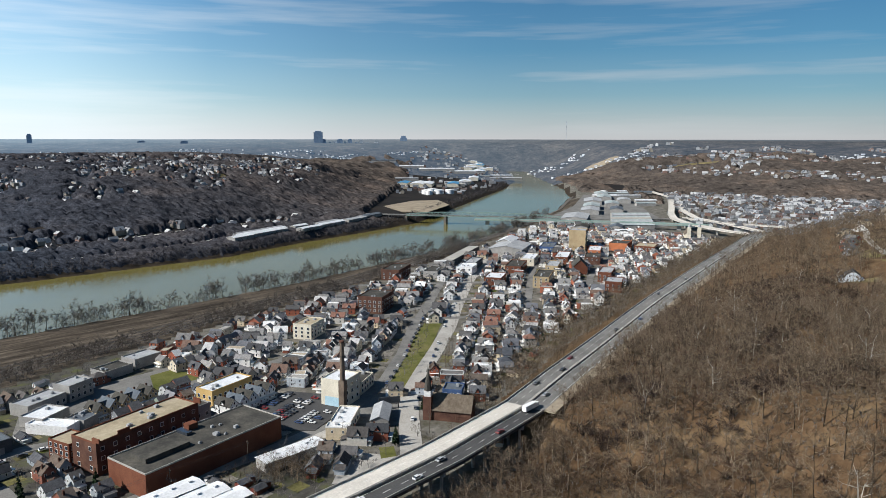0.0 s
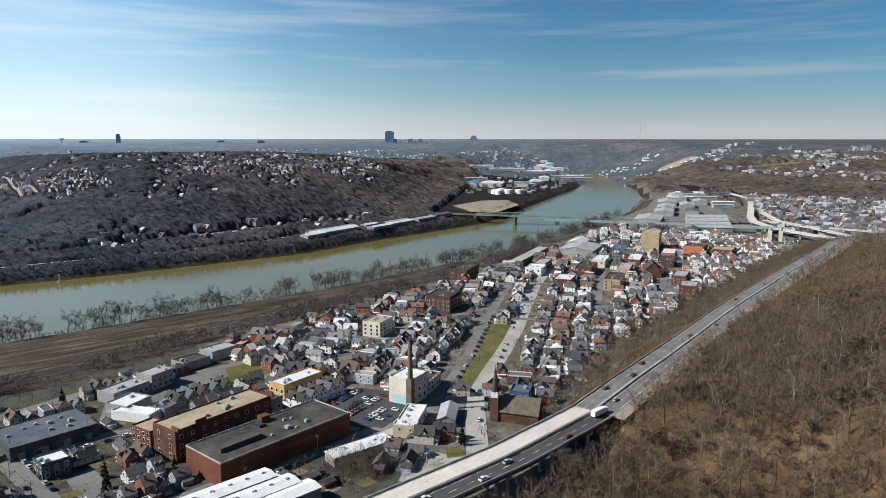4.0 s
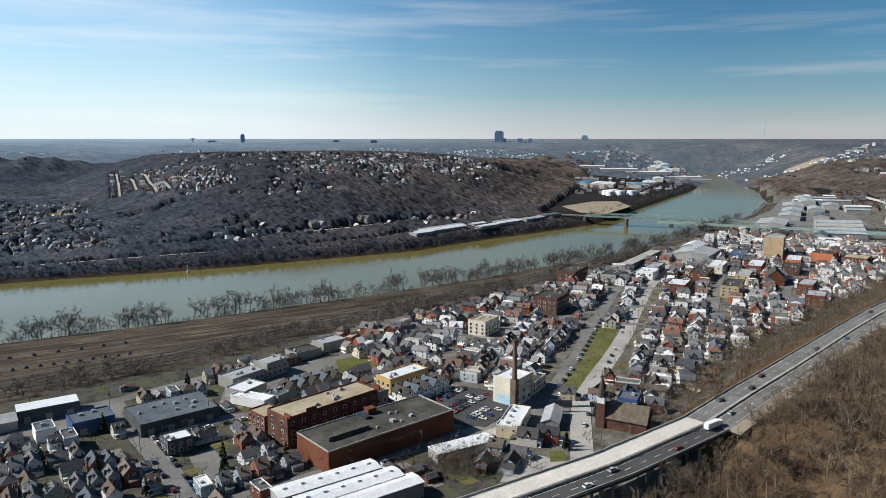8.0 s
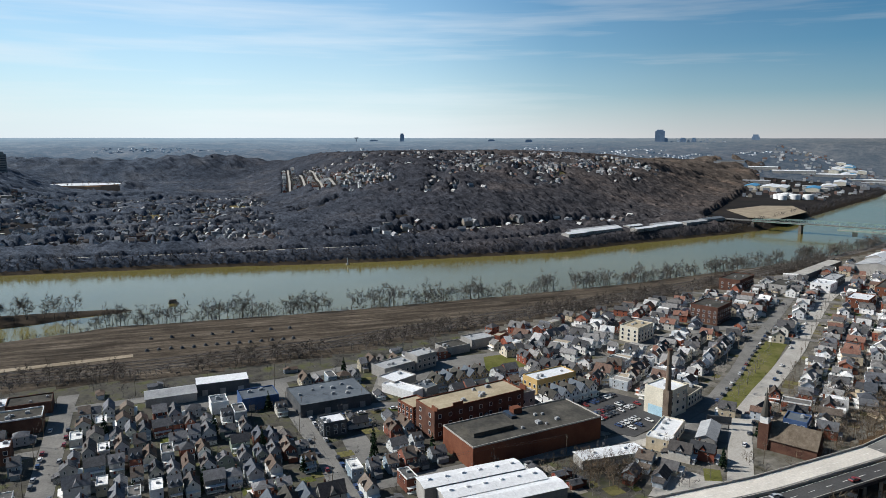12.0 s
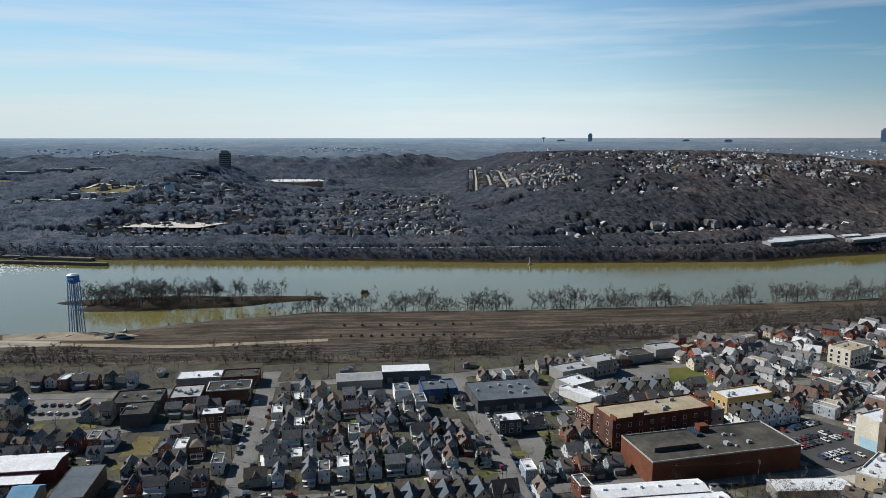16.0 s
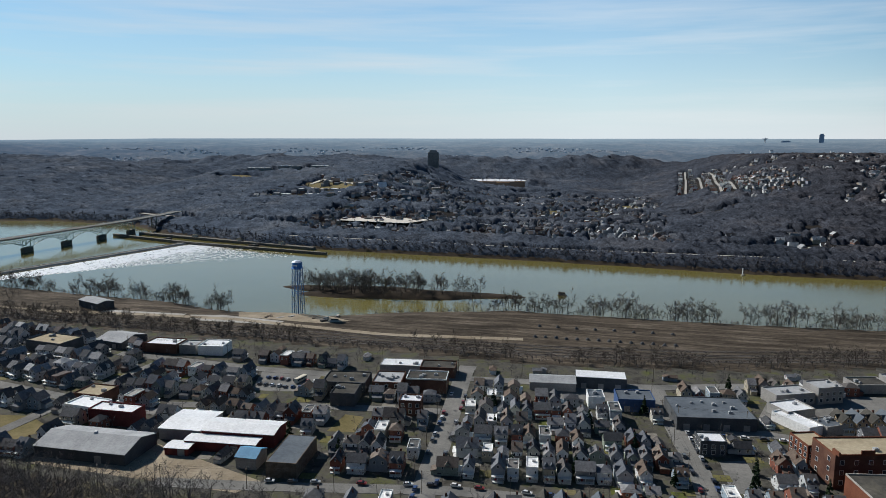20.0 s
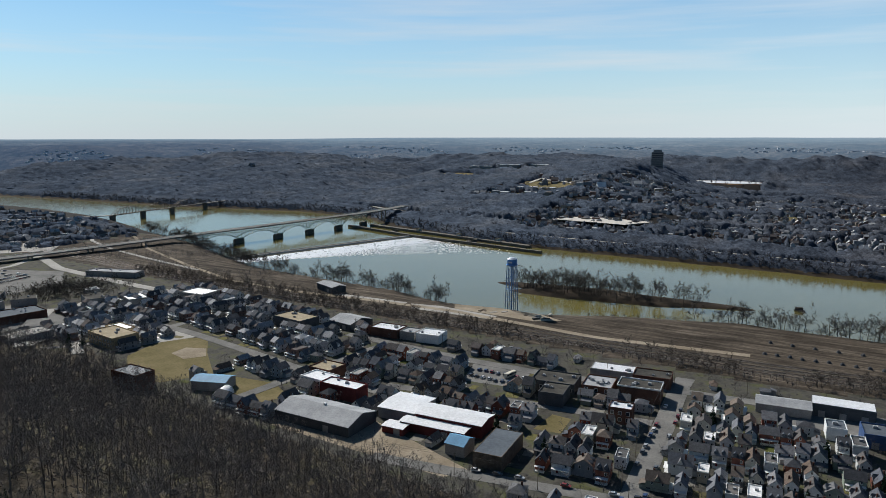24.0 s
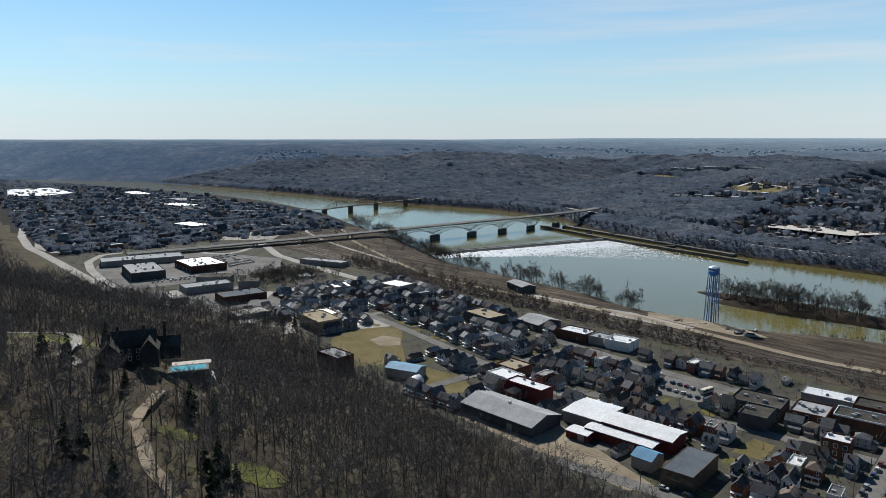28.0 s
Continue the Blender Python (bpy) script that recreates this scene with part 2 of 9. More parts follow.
def islanded(name, colours, rough=0.8, fine=0.5, amount=0.25):
    """A surface whose colour is picked piece by piece of a joined mesh."""
    m, t, b = material(name, rough)
    geo = t.nodes.new("ShaderNodeNewGeometry")
    n = len(colours)
    col = ramp(t, geo.outputs["Random Per Island"], [(i / n, c) for i, c in enumerate(colours)], "CONSTANT")
    f = noise_node(t, fine, 4, 0.65)
    shade = ramp(t, f, [(0.3, (1 - amount,) * 3), (0.7, (1 + amount,) * 3)])
    t.links.new(mix(t, 1.0, col, shade, "MULTIPLY"), b.inputs["Base Color"])
    return m


M_FOREST = stained("leaf_litter", (0.050, 0.031, 0.018), (0.105, 0.066, 0.037), 0.035, 0.6, 0.95, third=(0.175, 0.122, 0.070), relief=0.3)
# litter of the west slope, its backlit shade put into the colour
M_WESTWOOD = stained("shade_dark_litter", (0.036, 0.031, 0.024), (0.075, 0.061, 0.043), 0.03, 0.6, 0.95, third=(0.10, 0.092, 0.05), relief=0.3)
# floor darkened in its colour for the shade under the far trees
M_FARWOOD = stained("shaded_woodland_floor", (0.014, 0.0135, 0.013), (0.022, 0.020, 0.019), 0.012, 0.25, 0.95, third=(0.032, 0.027, 0.023))
# olive yards of the west, with shade between dense houses in the colour
M_TOWN = stained("back_yards", (0.030, 0.029, 0.025), (0.080, 0.076, 0.066), 0.09, 0.5, 0.9, third=(0.085, 0.092, 0.034))
M_EASTTOWN = stained("paved_yards", (0.06, 0.055, 0.035), (0.13, 0.122, 0.105), 0.08, 0.5, 0.9, third=(0.22, 0.205, 0.18))
def field_material():
    """Bare earth drawn out into streaks along the tracks."""
    m, t, b = material("railyard_earth", 0.95)
    f1, f2, f3 = noise_node(t, 0.16, 4, 0.7, stretch=(0.10, 1.0, 1.0)), noise_node(t, 0.02, 4, 0.6), noise_node(t, 0.7, 4, 0.7, stretch=(0.4, 1.0, 1.0))
    col = ramp(t, f1, [(0.34, (0.032, 0.026, 0.020)), (0.5, (0.068, 0.055, 0.042)), (0.68, (0.135, 0.112, 0.088))])
    col = mix(t, 1.0, col, ramp(t, f2, [(0.35, (0.7,) * 3), (0.65, (1.3,) * 3)]), "MULTIPLY")
    t.links.new(mix(t, 1.0, col, ramp(t, f3, [(0.32, (0.65,) * 3), (0.68, (1.35,) * 3)]), "MULTIPLY"), b.inputs["Base Color"])
    bump(t, b, f3, 0.6, 0.3)
    return m


M_FIELD = field_material()
M_BANK = stained("river_bank_earth", (0.026, 0.021, 0.016), (0.055, 0.043, 0.032), 0.05, 0.6, 0.95)


def water_material():
    m, t, b = material("river_water", 0.10)
    f = noise_node(t, 0.006, 4, 0.55)
    col = ramp(t, f, [(0.35, (0.136, 0.117, 0.032)), (0.65, (0.165, 0.144, 0.045))])
    t.links.new(col, b.inputs["Base Color"])
    b.inputs["Specular IOR Level"].default_value = 0.5
    f2, f3 = noise_node(t, 0.9, 3, 0.6), noise_node(t, 0.08, 3, 0.6)
    bump(t, b, mix(t, 0.4, f2, f3), 0.14, 0.25)
    return m


M_WATER = water_material()

M_ASPHALT = stained("asphalt", (0.055, 0.055, 0.057), (0.085, 0.085, 0.085), 0.05, 1.2, 0.9)
M_STREET = stained("worn_street_asphalt", (0.13, 0.128, 0.122), (0.21, 0.205, 0.193), 0.06, 1.0, 0.9)
M_CONCRETE = stained("concrete", (0.30, 0.285, 0.26), (0.40, 0.385, 0.355), 0.06, 1.2, 0.9)
M_PALE = stained("pale_new_concrete", (0.50, 0.47, 0.42), (0.62, 0.58, 0.52), 0.05, 1.0, 0.9)
M_DIRT = stained("bare_dirt", (0.22, 0.18, 0.13), (0.34, 0.29, 0.22), 0.06, 0.8, 0.95)
M_GRASS = stained("winter_lawn", (0.075, 0.085, 0.022), (0.12, 0.12, 0.04), 0.06, 0.8, 0.95, third=(0.17, 0.15, 0.07))
M_DRYGRASS = stained("dry_grass", (0.13, 0.11, 0.05), (0.19, 0.155, 0.08), 0.06, 0.8, 0.95)
M_LINE = stained("road_paint", (0.7, 0.7, 0.66), (0.8, 0.8, 0.76), 0.3, 2, 0.8)
M_STEEL = stained("green_bridge_paint", (0.17, 0.26, 0.24), (0.24, 0.34, 0.31), 0.1, 1, 0.6)
M_DARKSTEEL = stained("dark_weathered_steel", (0.045, 0.042, 0.04), (0.09, 0.08, 0.07), 0.1, 1, 0.7)
M_STONE = stained("bridge_pier_stone", (0.12, 0.11, 0.10), (0.20, 0.185, 0.16), 0.2, 1.5, 0.9)
M_TANK = stained("blue_tank_paint", (0.05, 0.20, 0.52), (0.07, 0.26, 0.62), 0.1, 0.8, 0.45)
M_TANKLEG = stained("faded_blue_paint", (0.13, 0.24, 0.42), (0.18, 0.30, 0.50), 0.1, 0.8, 0.5)
# cap paint whitened to stand for the sun's glare on it
M_TANKCAP = stained("glare_pale_blue_paint", (0.50, 0.60, 0.70), (0.62, 0.71, 0.79), 0.1, 0.8, 0.45)
M_WHITE = stained("white_paint", (0.72, 0.72, 0.71), (0.82, 0.82, 0.81), 0.2, 1.0, 0.6)
M_METALROOF = stained("white_metal_roof", (0.62, 0.63, 0.64), (0.78, 0.79, 0.80), 0.08, 0.8, 0.45)
M_GREYROOF = stained("grey_metal_roof", (0.28, 0.29, 0.30), (0.40, 0.41, 0.42), 0.1, 0.9, 0.85)
M_BLUEROOF = stained("blue_metal_roof", (0.05, 0.20, 0.36), (0.08, 0.28, 0.46), 0.1, 0.9, 0.7)
M_TARROOF = stained("tar_roof", (0.035, 0.035, 0.033), (0.07, 0.067, 0.06), 0.08, 0.7, 0.9, third=(0.12, 0.112, 0.095))
M_TANROOF = stained("gravel_roof", (0.30, 0.25, 0.17), (0.42, 0.36, 0.26), 0.08, 0.7, 0.95)
M_SLATE = stained("blue_grey_roof", (0.085, 0.10, 0.12), (0.13, 0.15, 0.17), 0.08, 0.7, 0.85)
M_BRICK = stained("red_brick", (0.125, 0.048, 0.031), (0.185, 0.078, 0.048), 0.08, 2.5, 0.9)
M_DARKBRICK = stained("dark_brick", (0.085, 0.045, 0.035), (0.14, 0.075, 0.055), 0.15, 2.5, 0.9)
M_TANBRICK = stained("tan_brick", (0.36, 0.27, 0.16), (0.47, 0.37, 0.23), 0.15, 2.5, 0.9)
M_STACK = stained("sooty_brick", (0.11, 0.085, 0.068), (0.20, 0.155, 0.12), 0.15, 2.5, 0.9)
M_YELLOW = stained("ochre_siding", (0.42, 0.28, 0.11), (0.52, 0.36, 0.16), 0.15, 2.0, 0.85)
M_CREAM = stained("cream_stucco", (0.58, 0.53, 0.43), (0.70, 0.65, 0.54), 0.12, 1.5, 0.85)
M_GREYWALL = stained("grey_block_wall", (0.26, 0.25, 0.24), (0.36, 0.35, 0.33), 0.12, 1.5, 0.9)
M_DARKWALL = stained("dark_siding", (0.07, 0.075, 0.08), (0.11, 0.115, 0.12), 0.12, 1.5, 0.85)
M_BLUEWALL = stained("blue_siding", (0.05, 0.09, 0.19), (0.08, 0.13, 0.26), 0.12, 1.5, 0.8)
M_PALEBLUE = stained("pale_blue_mural", (0.35, 0.52, 0.62), (0.45, 0.62, 0.70), 0.12, 1.5, 0.8)
M_DARKRED = stained("dark_red_siding", (0.12, 0.03, 0.03), (0.18, 0.05, 0.045), 0.12, 1.5, 0.85)
M_ORANGE = stained("orange_brick", (0.38, 0.13, 0.06), (0.48, 0.18, 0.09), 0.12, 1.5, 0.9)
M_VILLA = stained("dark_stone_wall", (0.035, 0.038, 0.042), (0.075, 0.078, 0.082), 0.2, 1.5, 0.9)
M_POOL = stained("pool_water", (0.08, 0.36, 0.42), (0.10, 0.42, 0.48), 0.2, 1.0, 0.1)
M_TIMBER = stained("weathered_timber", (0.10, 0.08, 0.06), (0.17, 0.14, 0.11), 0.5, 3, 0.9)
M_RAIL = stained("rusty_rail", (0.10, 0.07, 0.055), (0.16, 0.12, 0.10), 0.4, 3, 0.5, 0.6)
M_BALLAST = stained("track_ballast", (0.11, 0.10, 0.09), (0.17, 0.155, 0.14), 0.1, 1.5, 0.95)
M_FOAM = stained("white_water", (0.75, 0.76, 0.77), (0.85, 0.86, 0.87), 0.05, 0.5, 0.35)


def glass_material(name, col, rough):
    m, t, b = material(name, rough)
    f = noise_node(t, 0.4, 2)
    t.links.new(ramp(t, f, [(0.35, col), (0.65, tuple(c * 1.7 for c in col))]), b.inputs["Base Color"])
    b.inputs["Specular IOR Level"].default_value = 0.8
    return m


M_GLASS = glass_material("window_glass", (0.025, 0.03, 0.038), 0.12)


def distance_material():
    """Backdrop of far hills: woods and suburbs, haze painted as glow growing with distance."""
    m, t, b = material("haze_glow_hills", 0.95)
    b.inputs["Specular IOR Level"].default_value = 0.0
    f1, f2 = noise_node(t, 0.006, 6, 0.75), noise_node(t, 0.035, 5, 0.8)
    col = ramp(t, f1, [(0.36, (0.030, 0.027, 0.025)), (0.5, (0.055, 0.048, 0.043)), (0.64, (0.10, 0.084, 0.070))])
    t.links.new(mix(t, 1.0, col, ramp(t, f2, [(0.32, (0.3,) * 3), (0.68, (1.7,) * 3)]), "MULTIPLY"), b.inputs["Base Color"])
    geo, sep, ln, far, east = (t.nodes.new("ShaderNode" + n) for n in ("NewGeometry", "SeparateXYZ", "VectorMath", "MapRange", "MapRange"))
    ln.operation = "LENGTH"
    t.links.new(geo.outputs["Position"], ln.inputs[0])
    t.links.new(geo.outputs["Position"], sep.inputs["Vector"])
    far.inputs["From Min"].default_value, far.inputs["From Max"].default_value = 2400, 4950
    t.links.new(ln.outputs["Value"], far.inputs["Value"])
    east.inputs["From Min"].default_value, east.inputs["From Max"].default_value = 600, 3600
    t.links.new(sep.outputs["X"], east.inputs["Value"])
    # blue haze as emission, strongest in the middle, weaker to the east
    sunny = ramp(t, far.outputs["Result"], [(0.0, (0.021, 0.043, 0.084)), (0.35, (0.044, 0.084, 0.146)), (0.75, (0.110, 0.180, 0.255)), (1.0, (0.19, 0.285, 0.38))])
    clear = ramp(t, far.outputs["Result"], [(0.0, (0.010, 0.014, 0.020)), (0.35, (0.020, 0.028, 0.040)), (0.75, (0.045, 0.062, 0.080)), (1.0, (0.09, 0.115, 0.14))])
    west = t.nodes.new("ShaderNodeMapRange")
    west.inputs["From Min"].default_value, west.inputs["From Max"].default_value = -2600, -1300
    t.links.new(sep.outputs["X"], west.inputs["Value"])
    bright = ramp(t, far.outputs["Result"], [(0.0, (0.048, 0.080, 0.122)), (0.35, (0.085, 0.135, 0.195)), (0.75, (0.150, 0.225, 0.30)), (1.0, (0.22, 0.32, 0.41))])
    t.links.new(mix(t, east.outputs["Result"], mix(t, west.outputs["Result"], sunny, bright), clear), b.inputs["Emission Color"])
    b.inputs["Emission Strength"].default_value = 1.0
    bump(t, b, f2, 1.0, 12.0)
    return m


M_AIR = distance_material()

# ---- ground and river ----
def mesh_object(name, verts, faces, mats, parent=None, index=None, shade=False):
    me = bpy.data.meshes.new(name)
    if isinstance(verts, np.ndarray) and isinstance(faces, np.ndarray):
        nv, (nf, k) = len(verts), faces.shape
        me.vertices.add(nv)
        me.loops.add(nf * k)
        me.polygons.add(nf)
        me.vertices.foreach_set("co", np.ascontiguousarray(verts, np.float32).ravel())
        me.loops.foreach_set("vertex_index", np.ascontiguousarray(faces, np.int32).ravel())
        me.polygons.foreach_set("loop_start", np.arange(0, nf * k, k, dtype=np.int32))
        me.update(calc_edges=True)
    else:
        me.from_pydata(verts, [], faces)
    for mt in mats if isinstance(mats, (list, tuple)) else [mats]:
        me.materials.append(mt)
    if index is not None:
        me.polygons.foreach_set("material_index", np.ascontiguousarray(index, np.int32))
    me.polygons.foreach_set("use_smooth", np.full(len(me.polygons), shade))
    me.update()
    ob = new(name, me)
    if parent:
        ob.parent = parent
    return ob


def build_ground():
    az = np.unique(np.concatenate([np.arange(-88, 88, 0.48), np.arange(88, 270, 4.0)]))
    rad = np.concatenate([[0.0, 20, 40], 60 * np.exp(np.linspace(0, math.log(2500 / 60.0), 250)), np.linspace(2530, 4950, 70)])
    a, r = np.meshgrid(np.radians(az), rad)
    x, y = -np.sin(a) * r, np.cos(a) * r
    z = height(x, y)
    verts = np.stack([x, y, z], -1).reshape(-1, 3)
    nr, na = x.shape
    i, j = np.meshgrid(np.arange(nr - 1), np.arange(na), indexing="ij")
    j2 = (j + 1) % na
    faces = np.stack([i * na + j, (i + 1) * na + j, (i + 1) * na + j2, i * na + j2], -1).reshape(-1, 4)[:, ::-1]
    c = verts[faces].mean(1)
    cx, cy = c[:, 0], c[:, 1]
    d, e, s = near_bank(cx) - cy, cy - far_bank(cx), hill_foot(cx) - cy
    index = np.zeros(len(c), int)
    town = (d > 0) & (s < 3)
    index[town] = 1
    yard = np.interp(cx, [-1500, -681, -342, -39, 75, 160, 259, 392, 535, 711, 972, 1500], [500, 470, 457, 452, 466, 492, 516, 546, 590, 654, 760, 1000])
    index[town & (cy > yard) & (cx > -950) & (cx < 1500)] = 2
    index[(d > -20) & (d < 16) | (e > -20) & (e < 30)] = 3
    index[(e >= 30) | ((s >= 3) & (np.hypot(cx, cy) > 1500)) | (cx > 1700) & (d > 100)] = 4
    index[(index == 1) & (cx < -960)] = 4
    index[(index == 0) & (cx < 60)] = 5
    index[(index == 1) & (cx > 170)] = 6
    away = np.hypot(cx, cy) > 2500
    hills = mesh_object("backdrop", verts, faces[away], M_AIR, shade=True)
    tagged(hills, "distant wooded ridges on the horizon, painted blue by glowing haze", "hills", kind="structure")
    faces, index = faces[~away], index[~away]
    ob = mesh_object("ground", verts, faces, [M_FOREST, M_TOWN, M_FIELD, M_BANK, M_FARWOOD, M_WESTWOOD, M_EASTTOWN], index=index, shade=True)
    return tagged(ob, "brown wooded valley ground with town flats and river banks", "ground", kind="structure")


build_ground()


def build_river():
    xs = np.concatenate([np.arange(-4600, -1000, 100), np.arange(-1000, 1200, 25), np.arange(1200, 3600, 100)]).astype(float)
    lo, hi = near_bank(xs) - 6, far_bank(xs) + 6
    f = np.linspace(0, 1, 9)
    x = np.repeat(xs[:, None], 9, 1)
    y = lo[:, None] + (hi - lo)[:, None] * f
    verts = np.stack([x, y, 0 * x], -1).reshape(-1, 3)
    i, j = np.meshgrid(np.arange(len(xs) - 1), np.arange(8), indexing="ij")
    faces = np.stack([i * 9 + j, (i + 1) * 9 + j, (i + 1) * 9 + j + 1, i * 9 + j + 1], -1).reshape(-1, 4)
    ob = mesh_object("water", verts, faces, M_WATER, shade=True)
    tagged(ob, "wide calm olive green river between wooded banks", "river", kind="structure")


build_river()

# ---- bare winter trees ----
M_BARK = islanded("winter_twigs", [(0.085, 0.064, 0.045), (0.13, 0.101, 0.072), (0.105, 0.076, 0.052), (0.19, 0.152, 0.112)], 0.9, 0.075, 0.72)
M_GREYBARK = islanded("grey_winter_twigs", [(0.105, 0.098, 0.098), (0.145, 0.134, 0.130), (0.12, 0.110, 0.107), (0.19, 0.176, 0.168)], 0.9, 0.1, 0.4)
M_THICKET = islanded("thicket_twigs", [(0.075, 0.050, 0.036), (0.11, 0.078, 0.054), (0.09, 0.060, 0.047), (0.15, 0.112, 0.076)], 0.9, 0.06, 0.75)
M_DARKBRUSH = islanded("dark_brush_twigs", [(0.040, 0.028, 0.026), (0.055, 0.038, 0.033), (0.034, 0.025, 0.025)], 0.9, 0.1, 0.4)
M_PALEBARK = stained("pale_bark", (0.26, 0.24, 0.21), (0.42, 0.40, 0.36), 0.8, 4, 0.9)
M_TRUNK = stained("bark", (0.060, 0.054, 0.050), (0.12, 0.108, 0.096), 0.8, 4, 0.95)
# a faint haze is put into these twig colours as cooler grey
M_FARTWIG = islanded("hazed_far_twigs", [(0.050, 0.048, 0.052), (0.070, 0.066, 0.070), (0.088, 0.078, 0.078), (0.058, 0.056, 0.062)], 0.9, 0.1, 0.25)
M_BANKTWIG = islanded("river_bank_twigs", [(0.085, 0.074, 0.065), (0.115, 0.10, 0.086), (0.07, 0.061, 0.054), (0.15, 0.13, 0.112)], 0.9, 0.1, 0.4)
M_NEEDLE = islanded("conifer_needles", [(0.018, 0.032, 0.016), (0.028, 0.045, 0.020), (0.022, 0.036, 0.022)], 0.8, 0.5, 0.3)


def unit(v):
    return v / np.maximum(np.linalg.norm(v, axis=-1, keepdims=True), 1e-9)


def slivers(a, b, w, rs):
    """Thin triangles from points a to points b, w wide at the foot."""
    side = unit(np.cross(b - a, rs.normal(size=a.shape))) * np.asarray(w)[..., None] / 2
    v = np.stack([a - side, a + side, b], 1).reshape(-1, 3)
    return v, np.arange(len(v)).reshape(-1, 3)


def spikes(a, b, r0, r1):
    """Three-sided tapered limbs from a to b."""
    ax = unit(b - a)
    p = unit(np.cross(ax, np.where(np.abs(ax[:, 2:]) > 0.9, [[1.0, 0, 0]], [[0, 0, 1.0]])))
    q = np.cross(ax, p)
    ring = [(math.cos(k * 2.0944), math.sin(k * 2.0944)) for k in range(3)]
    lo = np.stack([a + (p * c + q * s) * np.asarray(r0)[:, None] for c, s in ring], 1)
    hi = np.stack([b + (p * c + q * s) * np.asarray(r1)[:, None] for c, s in ring], 1)
    v = np.concatenate([lo, hi], 1).reshape(-1, 3)
    f = np.array([(0, 1, 4), (0, 4, 3), (1, 2, 5), (1, 5, 4), (2, 0, 3), (2, 3, 5)])
    return v, (np.arange(len(a))[:, None, None] * 6 + f).reshape(-1, 3)


def join(*parts):
    vs, fs, n = [], [], 0
    for v, f in parts:
        vs.append(v)
        fs.append(f + n)
        n += len(v)
    return np.concatenate(vs), np.concatenate(fs)


def ribbons(a, b, w0, w1, rs):
    """Flat tapered limbs from a to b."""
    side = unit(np.cross(b - a, rs.normal(size=a.shape)))
    v = np.stack([a - side * np.asarray(w0)[:, None] / 2, a + side * np.asarray(w0)[:, None] / 2, b + side * np.asarray(w1)[:, None] / 2, b - side * np.asarray(w1)[:, None] / 2], 1).reshape(-1, 3)
    return v, (np.arange(len(a))[:, None, None] * 4 + np.array([(0, 1, 2), (0, 2, 3)])).reshape(-1, 3)


def bare_tree(seed, h, limbs=8, subs=4, twigs=7, tw=0.06, spread=0.34, low=0.34):
    """Trunk and bent limbs, and the crown of fine twigs, of a leafless tree h high."""
    rs = np.random.RandomState(seed)
    lean = np.array([rs.uniform(-.07, .07) * h, rs.uniform(-.07, .07) * h, 0])
    knots = np.array([[0, 0, -0.6], lean * 0.4 + [0, 0, h * 0.30], lean + [0, 0, h * 0.62]])
    trunk = spikes(knots[:2], knots[1:], [h * 0.015, h * 0.011], [h * 0.011, h * 0.005])
    at = rs.uniform(low, 1.0, limbs)
    a = lean * at[:, None] + np.stack([0 * at, 0 * at, at * h * 0.62], 1)
    ang = np.arange(limbs) * 2.4 + rs.uniform(-.5, .5, limbs)
    out, up = h * spread * rs.uniform(0.5, 1.0, limbs) * (1.2 - 0.55 * at), h * rs.uniform(0.16, 0.34, limbs) * (0.7 + 0.4 * at)
    way = np.stack([np.cos(ang) * out, np.sin(ang) * out, 0 * out], 1)
    bend = a + way * 0.62 + np.stack([0 * up, 0 * up, up * 0.35], 1)
    b = a + way + np.stack([0 * up, 0 * up, up], 1)
    wide = np.full(limbs, h * 0.011)
    wood = join(trunk, ribbons(a, bend, wide, wide * 0.6, rs), ribbons(bend, b, wide * 0.6, wide * 0.25, rs))
    k = rs.uniform(0.0, 1.0, (limbs, subs))[..., None]
    c = (bend[:, None] * (1 - k) + b[:, None] * k).reshape(-1, 3)
    d = c + unit(rs.normal(size=c.shape) + [0, 0, 0.4] + 0.7 * unit(b - a).repeat(subs, 0)) * h * rs.uniform(0.10, 0.20, (len(c), 1))
    fine = [slivers(c, d, np.full(len(c), tw * 1.5), rs)]
    k = rs.uniform(0.2, 1.0, (len(c), twigs))[..., None]
    e = (c[:, None] * (1 - k) + d[:, None] * k).reshape(-1, 3)
    g = e + unit(rs.normal(size=e.shape) + [0, 0, 0.2] + 0.5 * unit(d - c).repeat(twigs, 0)) * h * rs.uniform(0.06, 0.13, (len(e), 1))
    fine.append(slivers(e, g, np.full(len(e), tw), rs))
    return wood, join(*fine)


def tuft(seed, h, n=12, w=0.7, wide=0.34):
    """A far leafless tree or bush: strands from the stem out to a rounded crown."""
    rs = np.random.RandomState(seed)
    v = unit(rs.normal(size=(n, 3)))
    b = np.stack([v[:, 0] * wide * h, v[:, 1] * wide * h, h * (0.62 + 0.38 * v[:, 2])], 1)
    a = np.stack([0.05 * h * v[:, 1], 0.05 * h * v[:, 0], h * rs.uniform(0.1, 0.6, n)], 1)
    a[:2, 2], b[:2] = 0, b[:2] * [0.2, 0.2, 1]
    flip = (np.arange(n) % 2 == 0)[:, None]
    return slivers(np.where(flip, a, b), np.where(flip, b, a), np.full(n, w), rs)


